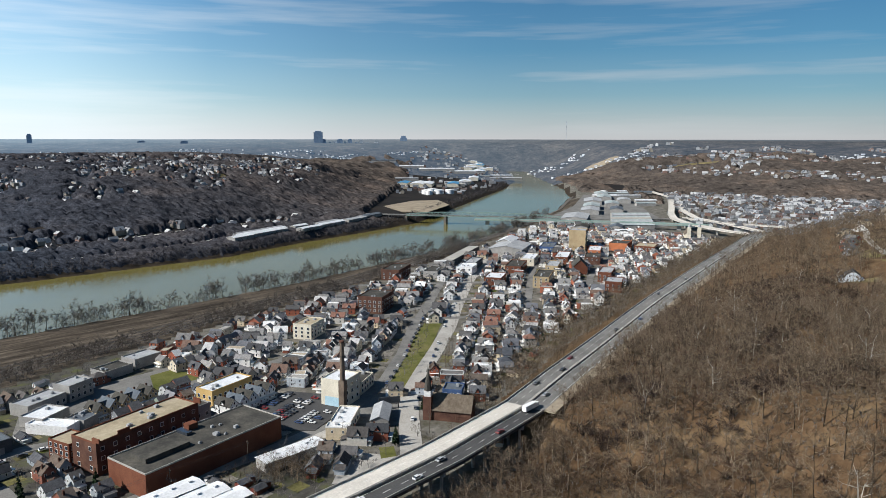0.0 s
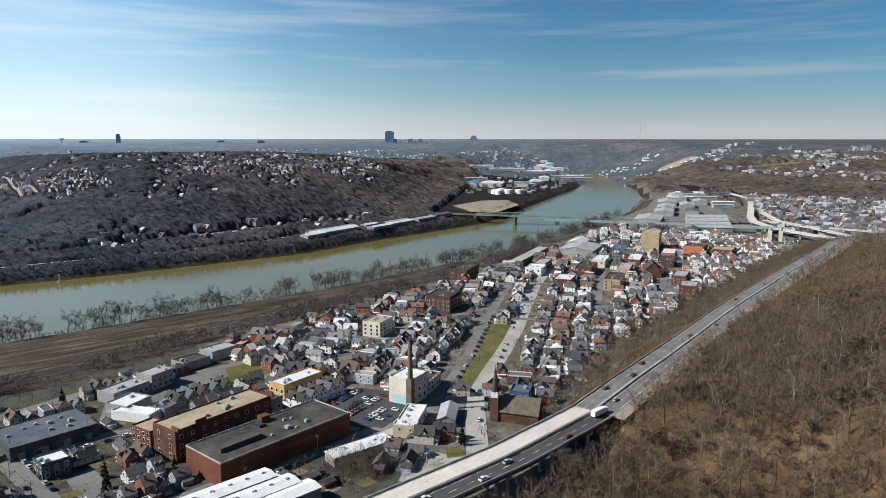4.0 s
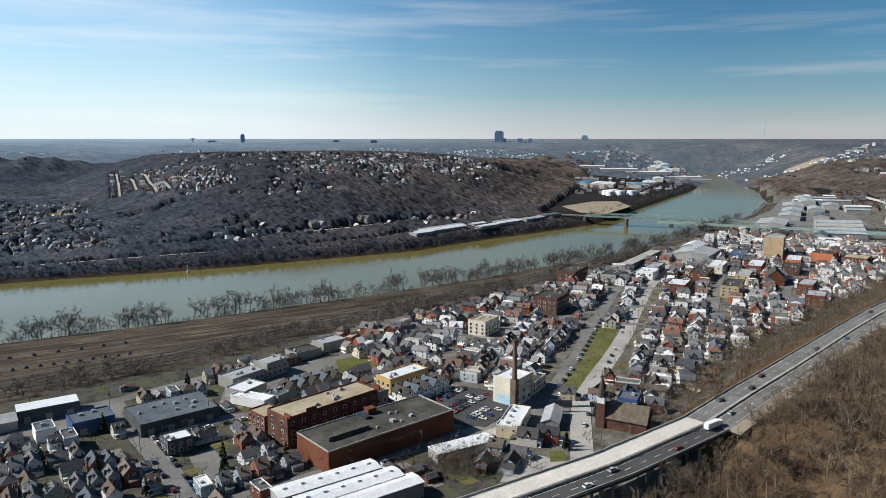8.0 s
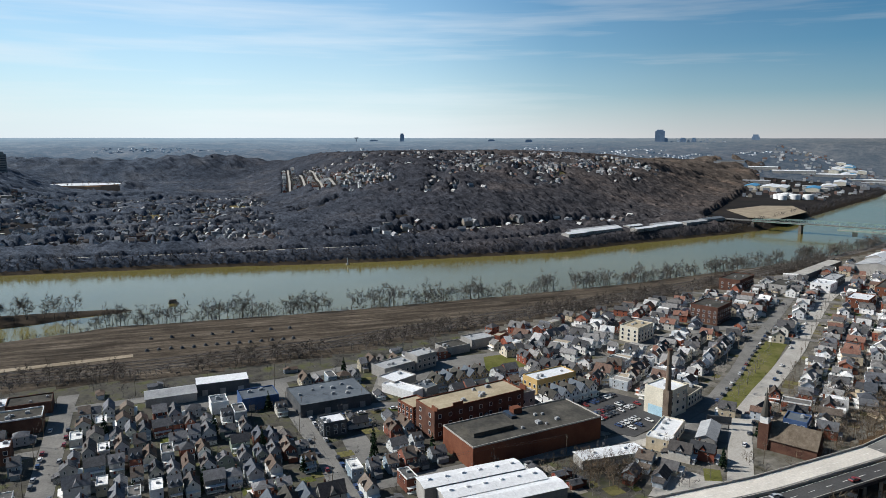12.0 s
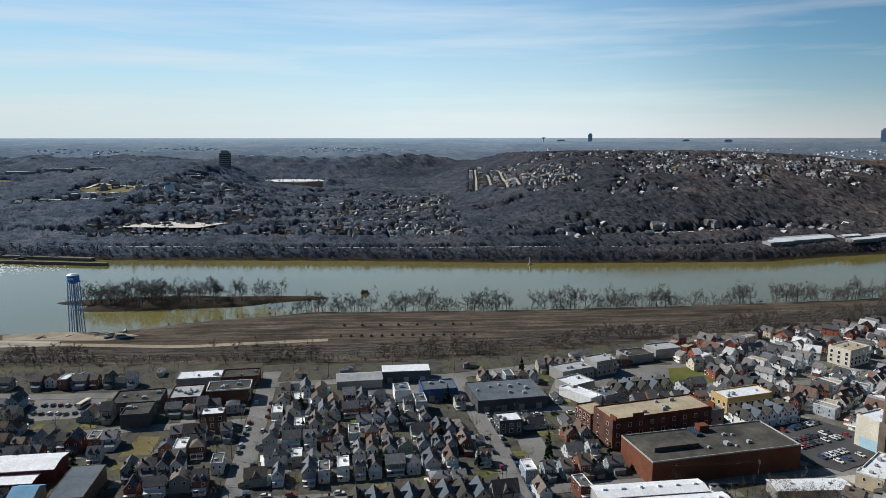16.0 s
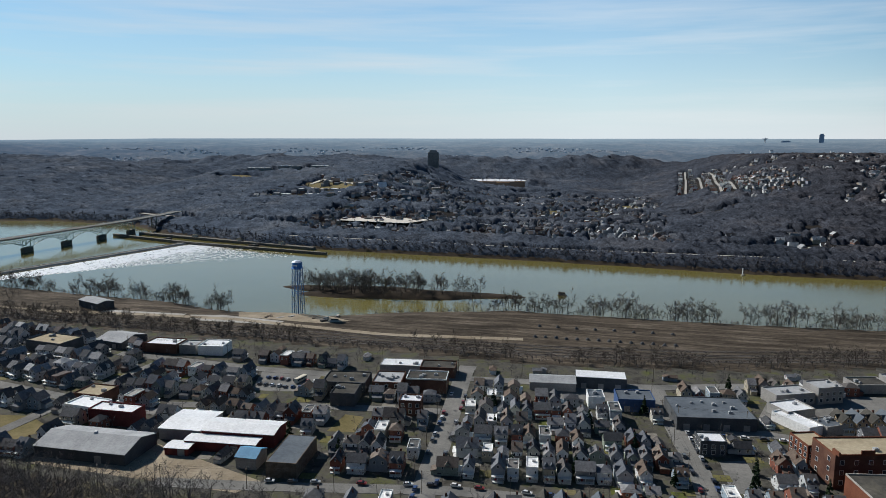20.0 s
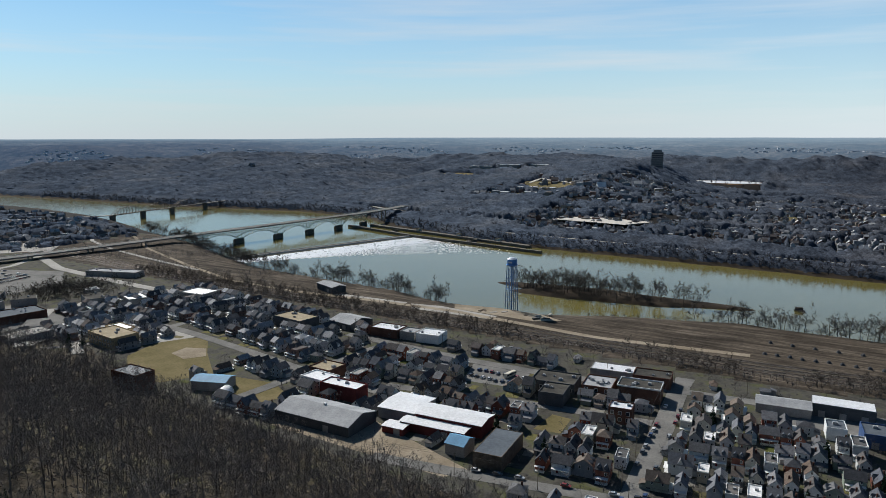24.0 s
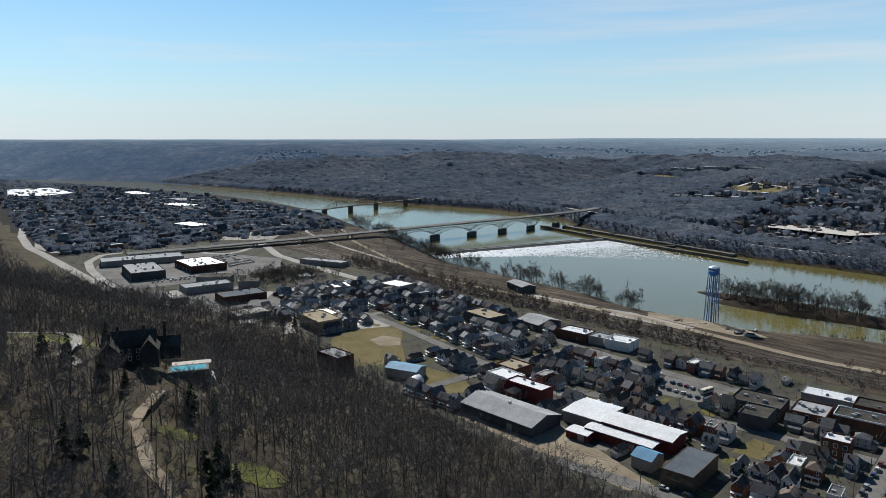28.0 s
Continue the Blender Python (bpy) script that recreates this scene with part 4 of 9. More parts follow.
# ---- bridges ----
def arch_truss_bridge():
    """Green deck-truss bridge: a road on arched trusses between river piers."""
    deck = [(-902, 300), (-880, 420), (-858, 540), (-842, 640), (-795, 1010), (-790, 1090), (-800, 1160)]
    dz = [16, 17, 18.5, 20, 23, 24, 24]
    b = thing("road_bridge", "long green steel arched truss road bridge over the river", "bridge")
    p3 = finer([(x, y, z) for (x, y), z in zip(deck, dz)], 12)
    l, r = offset_line(p3[:, :2], 9), offset_line(p3[:, :2], -9)
    part("deck", Shape().sheet([(*q, z) for q, z in zip(l, p3[:, 2])], [(*q, z) for q, z in zip(r, p3[:, 2])], 1.6), M_STREET, b)
    for q in (l, r):
        sh = Shape()
        for k in range(len(q) - 1):
            sh.beam((*q[k], p3[k, 2] + 1.0), (*q[k + 1], p3[k + 1, 2] + 1.0), 0.3, 0.25)
            sh.beam((*q[k], p3[k, 2]), (*q[k], p3[k, 2] + 1.1), 0.25)
        part("railing", sh, M_STEEL, b)
    piers = [(-833, 676), (-818, 742), (-805, 812), (-798, 878), (-792, 945), (-788, 1010)]
    for x, y in piers:
        pier = Shape().box(x, y, -3, 5, 20, 9.5, 8).box(x, y, 6.5, 4, 17, 1.0, 8)
        part("pier", pier, M_STONE, b)
    for (x0, y0), (x1, y1) in zip(piers[:-1], piers[1:]):
        for side in (-8, 8):
            sh, n = Shape(), 10
            ux, uy = (x1 - x0), (y1 - y0)
            ln = math.hypot(ux, uy)
            ox, oy = -uy / ln * side, ux / ln * side
            zt = np.interp((y0 + y1) / 2, [540, 1010], [17, 21.4])
            top, low = [], []
            for k in range(n + 1):
                f = k / n
                arch = 1 - (2 * f - 1) ** 2
                top.append((x0 + ux * f + ox, y0 + uy * f + oy, zt))
                low.append((x0 + ux * f + ox, y0 + uy * f + oy, 7.5 + arch * (zt - 10.0)))
            for k in range(n):
                sh.beam(top[k], top[k + 1], 0.7)
                sh.beam(low[k], low[k + 1], 0.8)
                sh.beam(top[k], low[k], 0.45)
                sh.beam(*((low[k], top[k + 1]) if k >= n // 2 else (top[k], low[k + 1])), 0.4)
            sh.beam(top[n], low[n], 0.5)
            part("arch_truss", sh, M_STEEL, b)
    for x, y, z in ((-905, 320, 15), (-886, 390, 16), (-873, 460, 16.5), (-860, 530, 17), (-848, 600, 18), (-790, 1075, 22)):
        g = ground_at(x, y)
        for e in (-5, 5):
            part("column", Shape().box(x + e, y, g - 1, 1.6, 1.6, z - g + 1), M_CONCRETE, b)


def through_truss_bridge():
    """Green truss bridge downriver, with its long approach over the mill."""
    b = thing("truss_bridge", "green steel truss bridge crossing the river downstream", "bridge")
    a, c = np.array([893.0, 1005]), np.array([1058.0, 762])
    u = (c - a) / np.linalg.norm(c - a)
    n = np.array([-u[1], u[0]])
    line = [tuple(a - u * 120), tuple(a), tuple(c), tuple(c + u * 90), (1190, 620), (1270, 520), (1330, 450)]
    z = 16.5
    l, r = offset_line(line, 6.5), offset_line(line, -6.5)
    part("deck", Shape().sheet([(*q, z) for q in l], [(*q, z) for q in r], 1.4), M_STREET, b)
    ln = np.linalg.norm(c - a)
    for s in (-6.8, 6.8):
        sh, m = Shape(), 24
        for k in range(m):
            f0, f1 = k / m, (k + 1) / m
            q0, q1 = a + u * ln * f0 + n * s, a + u * ln * f1 + n * s
            h0, h1 = [3.0 + 4.5 * math.sin(math.pi * min(1, max(0, (f - 0.04) / 0.92))) ** 0.5 for f in (f0, f1)]
            lo0, lo1, hi0, hi1 = (*q0, z - 1.2), (*q1, z - 1.2), (*q0, z - 1.2 + h0), (*q1, z - 1.2 + h1)
            sh.beam(lo0, lo1, 0.7).beam(hi0, hi1, 0.7).beam(lo0, hi0, 0.45)
            sh.beam(*((lo0, hi1) if k % 2 else (hi0, lo1)), 0.45)
        part("truss", sh, M_STEEL, b)
    for f in (0.0, 0.26, 0.72, 1.0):
        q = a + u * ln * f
        t = math.degrees(math.atan2(u[1], u[0]))
        part("pier", Shape().box(q[0], q[1], -3, 4.5, 17, z - 0.2, t), M_STONE, b)
    for f in range(1, 9):
        q = finer(line[2:], 45)
        if f < len(q):
            g = ground_at(*q[f])
            part("column", Shape().box(q[f][0], q[f][1], g - 1, 2, 9, z - g - 0.3, -50), M_CONCRETE, b)
    for f in (0.3, 0.65, 1.0):
        q = a - u * 120 * f
        part("column", Shape().box(q[0], q[1], ground_at(*q) - 1, 2, 9, max(1.0, z - ground_at(*q) - 0.2), -50), M_STONE, b)


def railway_bridge():
    b = thing("railway_bridge", "dark steel railway bridge with arched trusses on stone piers", "bridge")
    line = [(-1330, 620), (-1255, 745), (-1222, 800), (-1243, 880), (-1258, 960), (-1275, 1060), (-1300, 1190)]
    z = 14
    l, r = offset_line(line, 3), offset_line(line, -3)
    part("deck", Shape().sheet([(*q, z) for q in l], [(*q, z) for q in r], 1.4), M_DARKSTEEL, b)
    pts = [np.array(q, float) for q in line]
    for i, (a, c) in enumerate(zip(pts[2:5], pts[3:6])):
        for s in (-3.2, 3.2):
            u = (c - a) / np.linalg.norm(c - a)
            o = np.array([-u[1], u[0]]) * s
            sh, m = Shape(), 10
            for k in range(m):
                f0, f1 = k / m, (k + 1) / m
                h0, h1 = [13 * math.sin(math.pi * f) ** 0.7 for f in (f0, f1)]
                p0, p1 = a + (c - a) * f0 + o, a + (c - a) * f1 + o
                sh.beam((*p0, z), (*p1, z), 0.7).beam((*p0, z + h0), (*p1, z + h1), 0.7).beam((*p1, z), (*p1, z + h1), 0.4)
                sh.beam((*p0, z), (*p1, z + h1), 0.35)
            part("arch_truss", sh, M_DARKSTEEL, b)
    for q in (*pts[1:6], (pts[0] + pts[1]) / 2):
        g = min(ground_at(*q), 2.0)
        part("pier", Shape().box(q[0], q[1], g - 3, 4, 11, z - g + 1.7, 5), M_STONE, b)


arch_truss_bridge()
through_truss_bridge()
railway_bridge()


# ---- dam and lock ----
def build_dam():
    d = thing("dam", "low concrete river dam with a dark crest", "dam")
    a, c = Vector((-735, 560, 0)), Vector((-634, 938, 0))
    u = (c - a).normalized()
    n = Vector((u.y, -u.x, 0))
    sh = Shape()
    for k in range(24):
        p, q = a.lerp(c, k / 24), a.lerp(c, (k + 1) / 24)
        sh.add([p - n * 3 + Vector((0, 0, 2.4)), q - n * 3 + Vector((0, 0, 2.4)), q + n * 2 + Vector((0, 0, 2.2)), p + n * 2 + Vector((0, 0, 2.2)),
                p - n * 5 - Vector((0, 0, 3)), q - n * 5 - Vector((0, 0, 3)), q + n * 9 - Vector((0, 0, 3)), p + n * 9 - Vector((0, 0, 3))],
               [(0, 1, 2, 3), (3, 2, 6, 7), (0, 4, 5, 1), (0, 3, 7, 4), (1, 5, 6, 2)])
    tagged(part("spillway", sh, M_CONCRETE, d), kind="stuff")
    part("crest", Shape().beam(a - n * 2.4 + Vector((0, 0, 2.5)), c - n * 2.4 + Vector((0, 0, 2.5)), 1.4, 0.9), M_DARKSTEEL, d)
    for i in range(13):
        p = a.lerp(c, (i + 0.5) / 13)
        part("crest_block", Shape().box(p.x - n.x * 2.2, p.y - n.y * 2.2, 2.6, 1.8, 1.6, 0.9, 15), M_CONCRETE, d)
    lock = thing("river_lock", "two long concrete lock walls with dark gates", "lock")
    for nm, x0, y0, x1, y1, w in (("lock_wall", -800, 985, -634, 936, 6), ("lock_wall", -634, 936, -385, 892, 5), ("lock_wall", -770, 1012, -420, 930, 9)):
        part(nm, Shape().beam((x0, y0, 0.6), (x1, y1, 0.6), w, 6.4), M_STONE, lock)
    for x, y in ((-690, 966), (-520, 934)):
        part("lock_gate", Shape().box(x, y, -1, 2, 24, 4.2, -14), M_DARKSTEEL, lock)
    for x, y in ((-650, 985), (-560, 966), (-480, 948)):
        h = thing("lock_house", "small pale lock building beside the lock wall", "building", (x, y, 3.8), -14, "lock buildings")
        part("wall", Shape().box(0, 0, 0, 9, 5, 3.4), M_CREAM, h)
        part("roof", Shape().box(0, 0, 3.4, 9.8, 5.8, 0.4), M_TARROOF, h)
    # broken water below the dam, sun glint painted in as more white
    rs = np.random.RandomState(5)
    fo = Shape()
    for k in range(16000):
        f, dd = rs.rand(), abs(rs.normal()) * 85
        f0 = 0.15 + 0.85 * f
        if dd > 14 + 210 * f0 ** 2:
            continue
        p = a.lerp(c, f0) + n * (9 + dd) + u * rs.normal() * 6
        ln, w = rs.uniform(1.0, 6.0) * (1.4 if dd < 60 else 0.8), rs.uniform(0.3, 1.2) * (1.9 if dd < 50 else 1.0)
        t = rs.normal() * 0.5
        dx, dy = Vector((n.x * math.cos(t) - n.y * math.sin(t), n.x * math.sin(t) + n.y * math.cos(t), 0)) * ln, Vector((-n.y, n.x, 0)) * w
        z = Vector((0, 0, 0.05 + rs.rand() * 0.12))
        fo.add([p + z, p + dx * 0.5 + dy + z, p + dx + z, p + dx * 0.5 - dy + z], [(0, 1, 2, 3)])
    tagged(mesh_object("white_water", fo.v, fo.f, M_FOAM), "streaks of white broken water and painted sun glint below the dam", "rapids", kind="stuff")


build_dam()


# ---- water tower, houseboat, island ----
def build_water_tower():
    x, y = -260.8, 544
    g = ground_at(x, y)
    w = thing("water_tower", "tall blue water tower on slender braced legs, sun glare painted on its cap", "water tower", (x, y, g))
    top = 40.4
    part("tank", Shape().tube(0, 0, top, top + 1.4, 2.6, 4.4, 24).tube(0, 0, top + 1.4, top + 6.4, 4.4, 4.4, 24), M_TANK, w)
    part("cap", Shape().tube(0, 0, top + 6.4, top + 7.6, 4.5, 2.6, 24).tube(0, 0, top + 7.6, top + 8.1, 2.6, 0.4, 24), M_TANKCAP, w, "blue domed cap whitened by painted sun glare")
    part("lettering", Shape().box(0, -4.44, top + 3.4, 4.2, 0.06, 1.2), M_WHITE, w, "pale unreadable band of lettering")
    part("riser", Shape().tube(0, 0, 0, top + 0.2, 0.7, 0.7, 10), M_TANKLEG, w)
    part("walkway", Shape().tube(0, 0, top + 1.2, top + 1.5, 5.2, 5.2, 20), M_TANK, w)
    feet = [(5.6 * math.cos(k * 1.0472 + 0.3), 5.6 * math.sin(k * 1.0472 + 0.3)) for k in range(6)]
    head = [(4.2 * math.cos(k * 1.0472 + 0.3), 4.2 * math.sin(k * 1.0472 + 0.3)) for k in range(6)]
    for (fx, fy), (hx, hy) in zip(feet, head):
        part("leg", Shape().beam((fx, fy, 0), (hx, hy, top + 2), 0.5), M_TANKLEG, w)
        part("footing", Shape().box(fx, fy, -0.5, 1.8, 1.8, 1.0), M_CONCRETE, w)
    for lv in (0.25, 0.5, 0.75):
        sh = Shape()
        for k in range(6):
            p = [(feet[j][0] * (1 - e) + head[j][0] * e, feet[j][1] * (1 - e) + head[j][1] * e, top * e) for j, e in ((k, lv), ((k + 1) % 6, lv), ((k + 1) % 6, lv + 0.24))]
            sh.beam(p[0], p[1], 0.22).beam(p[0], p[2], 0.12)
        tagged(part("brace", sh, M_TANKLEG, w), kind="stuff")


build_water_tower()


def build_boat():
    b = thing("houseboat", "small dark moored houseboat on the river", "boat", (-49, 718, 0), 10)
    part("hull", Shape().box(0, 0, -0.4, 9, 4.4, 1.2), M_DARKSTEEL, b)
    part("cabin", Shape().box(-0.4, 0, 0.8, 6.5, 3.6, 2.2), M_DARKWALL, b)
    part("roof", Shape().box(-0.4, 0, 3.0, 7.2, 4.2, 0.25), M_TARROOF, b)
    buoy = thing("river_marker", "pale channel marker in shallow water by the far bank", "marker", (150, 876, 0))
    part("base", Shape().tube(0, 0, -1, 1.6, 2.2, 2.0, 10), M_CONCRETE, buoy)
    part("post", Shape().tube(0, 0, 1.6, 9, 0.5, 0.4, 8), M_WHITE, buoy)


build_boat()


def build_island():
    n = 60
    cx, cy = -226, 684
    ang = np.linspace(0, 6.2832, n, endpoint=False)
    r = 1 + 0.16 * np.sin(3 * ang + 1) + 0.1 * np.sin(5 * ang)
    vs, fs = [], []
    for k, (sc, z) in enumerate(((1.0, -1.0), (0.9, 0.8), (0.7, 2.0), (0.4, 2.6))):
        vs += [(cx + 124 * sc * r[i] * math.cos(ang[i]) , cy + 30 * sc * r[i] * math.sin(ang[i]) + 0.06 * 122 * sc * math.cos(ang[i]), z) for i in range(n)]
        if k:
            fs += [((k - 1) * n + i, (k - 1) * n + (i + 1) % n, k * n + (i + 1) % n, k * n + i) for i in range(n)]
    fs.append(tuple(range(3 * n, 4 * n)))
    tagged(mesh_object("island_ground", vs, fs, M_BANK, shade=True), "low brown wooded island in the river", "island", kind="structure")
    rs = np.random.RandomState(44)
    x, y = jittered(cx - 120, cx + 120, cy - 30, cy + 30, 5.0, 45)
    m = ((x - cx) / 112) ** 2 + ((y - cy - 0.06 * (x - cx)) / 26) ** 2 < 0.85
    m &= (rs.rand(len(x)) < np.interp(x, [-350, -290, -200, -120], [0.45, 0.6, 0.28, 0.16]))
    v, f = scatter(TREE_R, x[m], y[m], np.full(m.sum(), 1.5), 1.25 * rs.uniform(0.6, 1.25, m.sum()), rs)
    tagged(mesh_object("island_trees", v, f, M_BANKTWIG), "bare trees crowded on the river island", "woods", kind="stuff")


build_island()

# ---- houses: patterns ----
WALLS = [(0.46, 0.47, 0.47), (0.30, 0.30, 0.29), (0.16, 0.06, 0.042), (0.33, 0.35, 0.36), (0.30, 0.27, 0.21), (0.56, 0.57, 0.57), (0.12, 0.052, 0.038), (0.20, 0.225, 0.25),
         (0.38, 0.37, 0.33), (0.24, 0.25, 0.26), (0.20, 0.25, 0.29), (0.44, 0.45, 0.45), (0.20, 0.235, 0.20), (0.14, 0.145, 0.155), (0.19, 0.08, 0.058), (0.52, 0.53, 0.53)]
ROOFS = [(0.062, 0.064, 0.07), (0.095, 0.096, 0.10), (0.085, 0.066, 0.054), (0.048, 0.05, 0.055), (0.15, 0.15, 0.155), (0.075, 0.07, 0.068), (0.07, 0.076, 0.088), (0.12, 0.10, 0.085), (0.085, 0.086, 0.09), (0.11, 0.115, 0.125)]
PALE_WALLS = [(0.70, 0.69, 0.67), (0.26, 0.085, 0.055), (0.66, 0.65, 0.63), (0.50, 0.48, 0.44), (0.74, 0.74, 0.73), (0.34, 0.12, 0.075), (0.56, 0.47, 0.34), (0.78, 0.77, 0.76), (0.22, 0.075, 0.05), (0.46, 0.50, 0.54), (0.70, 0.69, 0.66), (0.54, 0.48, 0.38)]
PALE_ROOFS = [(0.10, 0.098, 0.10), (0.24, 0.235, 0.23), (0.15, 0.10, 0.08), (0.07, 0.07, 0.072), (0.40, 0.395, 0.39), (0.62, 0.62, 0.61), (0.12, 0.115, 0.11), (0.13, 0.135, 0.15), (0.085, 0.083, 0.083), (0.17, 0.165, 0.16), (0.20, 0.11, 0.085), (0.055, 0.056, 0.06)]
M_HWALL, M_HROOF = varied("house_siding", [tuple(min(0.75, 1.2 * c) for c in w) for w in WALLS], 0.8, fine=0.6, amount=0.15), varied("house_shingles", [tuple(1.35 * c for c in r) for r in ROOFS], 0.85, fine=0.7, amount=0.3)
M_HWALL_J, M_HROOF_J = islanded("joined_house_siding", PALE_WALLS, 0.8, 0.6, 0.15), islanded("joined_house_shingles", PALE_ROOFS, 0.85, 0.7, 0.3)
M_FLATROOF = varied("flat_roof", [(0.62, 0.62, 0.61), (0.10, 0.10, 0.10), (0.30, 0.29, 0.27), (0.14, 0.135, 0.13), (0.70, 0.70, 0.70), (0.36, 0.31, 0.24)], 0.9, fine=0.5, amount=0.3)
M_FLATROOF_J = islanded("joined_flat_roof", [(0.62, 0.62, 0.61), (0.10, 0.10, 0.10), (0.30, 0.29, 0.27), (0.14, 0.135, 0.13), (0.70, 0.70, 0.70), (0.36, 0.31, 0.24)], 0.9, 0.5, 0.3)
FAR_WALLS = [(0.30, 0.31, 0.32), (0.20, 0.13, 0.11), (0.42, 0.43, 0.44), (0.24, 0.24, 0.24), (0.27, 0.24, 0.20), (0.55, 0.56, 0.57), (0.16, 0.11, 0.095), (0.22, 0.24, 0.27)]
FAR_ROOFS = [(0.10, 0.105, 0.115), (0.18, 0.185, 0.195), (0.12, 0.105, 0.10), (0.28, 0.285, 0.295), (0.075, 0.08, 0.088), (0.42, 0.425, 0.43)]
M_HWALL_F, M_HROOF_F = islanded("far_house_siding", FAR_WALLS, 0.85, 0.6, 0.15), islanded("far_house_roofs", FAR_ROOFS, 0.85, 0.7, 0.3)
M_HWALL_E, M_HROOF_E = varied("pale_house_siding", PALE_WALLS, 0.8, fine=0.6, amount=0.15), varied("pale_house_shingles", ROOFS + PALE_ROOFS[:4], 0.85, fine=0.7, amount=0.3)
M_TRIM = stained("white_trim", (0.66, 0.66, 0.64), (0.76, 0.76, 0.74), 0.5, 3, 0.6)


class House:
    """One pattern of house, front towards -y: its part shapes."""

    def __init__(self, kind, w, d, eave, rise, porch=True, chimney=True, dormer=False):
        self.kind, self.w, self.d = kind, w, d
        o = 0.4
        self.wall, self.roof, self.extra, self.spots = Shape(), Shape(), [], []
        if kind == "front":
            self.wall.extrude([(-w / 2, -0.6), (w / 2, -0.6), (w / 2, eave), (0, eave + rise), (-w / 2, eave)], -d / 2, d / 2)
            k = rise / (w / 2)
            for s in (-1, 1):
                self.roof.add([(s * (w / 2 + o), y, eave - o * k + t) for t in (0.06, 0.28) for y in (-d / 2 - o, d / 2 + o)] +
                              [(0, y, eave + rise + t) for t in (0.06, 0.3) for y in (-d / 2 - o, d / 2 + o)],
                              [(0, 1, 5, 4), (2, 6, 7, 3), (0, 4, 6, 2), (1, 3, 7, 5), (0, 2, 3, 1)])
        elif kind == "side":
            pts = [(-d / 2, -0.6), (d / 2, -0.6), (d / 2, eave), (0, eave + rise), (-d / 2, eave)]
            n = 5
            self.wall.add([(x, a, b) for x in (-w / 2, w / 2) for a, b in pts], [(i, (i + 1) % n, n + (i + 1) % n, n + i) for i in range(n)] + [tuple(range(n)), tuple(range(2 * n - 1, n - 1, -1))])
            k = rise / (d / 2)
            for s in (-1, 1):
                self.roof.add([(x, s * (d / 2 + o), eave - o * k + t) for t in (0.06, 0.28) for x in (-w / 2 - o, w / 2 + o)] +
                              [(x, 0, eave + rise + t) for t in (0.06, 0.3) for x in (-w / 2 - o, w / 2 + o)],
                              [(0, 1, 5, 4), (2, 6, 7, 3), (0, 4, 6, 2), (1, 3, 7, 5), (0, 2, 3, 1)])
        elif kind == "hip":
            self.wall.box(0, 0, -0.6, w, d, eave + 0.6)
            a, b, t = w / 2 + o, d / 2 + o, max(0.2, (d - w) / 2)
            self.roof.add([(-a, -b, eave), (a, -b, eave), (a, b, eave), (-a, b, eave), (0, -t, eave + rise), (0, t, eave + rise)],
                          [(0, 1, 4), (1, 2, 5, 4), (2, 3, 5), (3, 0, 4, 5), (3, 2, 1, 0)])
        else:
            self.wall.box(0, 0, -0.6, w, d, eave + 0.6)
            self.roof.box(0, 0, eave, w - 0.5, d - 0.5, 0.12)
            par = Shape()
            for x, y, sx, sy in ((0, -d / 2 + 0.14, w, 0.28), (0, d / 2 - 0.14, w, 0.28), (-w / 2 + 0.14, 0, 0.28, d - 0.56), (w / 2 - 0.14, 0, 0.28, d - 0.56)):
                par.box(x, y, eave + 0.004, sx, sy, 0.7)
            self.extra.append(("parapet", par, M_TRIM))
            self.extra.append(("roof_unit", Shape().box(w * 0.15, d * 0.1, eave + 0.12, 1.8, 1.5, 1.0), M_GREYROOF))
        # lean-to at the back and a cross gable on the roof
        if kind != "flat":
            lw, ld = w * 0.72, 3.6
            self.wall.box(-w * 0.1, d / 2 + ld / 2 - 0.2, -0.6, lw, ld, 3.3)
            self.roof.add([(-w * 0.1 + sx * (lw / 2 + 0.3), yy, zz) for zz0, t in ((0, 0.0), (0, 0.2)) for yy, zz in ((d / 2, 3.9 + t), (d / 2 + ld + 0.2, 2.75 + t)) for sx in (-1, 1)],
                          [(0, 1, 3, 2), (4, 6, 7, 5), (2, 3, 7, 6), (0, 2, 6, 4), (1, 5, 7, 3)])
        if kind == "front" and rise > 2.9:
            k2 = rise * 0.7
            for s in (-1, 1):
                g = [(s * (w / 2 + 0.05), -1.7, eave - 0.3), (s * (w / 2 + 0.05), 1.7, eave - 0.3), (s * (w / 2 + 0.05), 0, eave + k2)]
                self.wall.add(g + [(s * 0.5, 0, eave + k2)], [(0, 1, 2), (0, 2, 3), (1, 3, 2)])
                r0, r1 = (s * (w / 2 + 0.4), 0, eave + k2 + 0.25), (s * 0.4, 0, eave + k2 + 0.25)
                for q in (-1, 1):
                    self.roof.add([r0, r1, (s * (w / 2 + 0.4), q * 2.0, eave - 0.35), (s * (w / 2 - 0.5), q * 2.0, eave - 0.2)], [(0, 1, 3, 2)])
        if dormer:
            for x in (-w / 4, w / 4):
                s = Shape().extrude([(x - 0.9, eave + 0.3), (x + 0.9, eave + 0.3), (x + 0.9, eave + 1.5), (x, eave + 2.4), (x - 0.9, eave + 1.5)], -d / 2 + 0.5, -d / 2 + 2.8)
                self.extra.append(("dormer", s, M_SLATE))
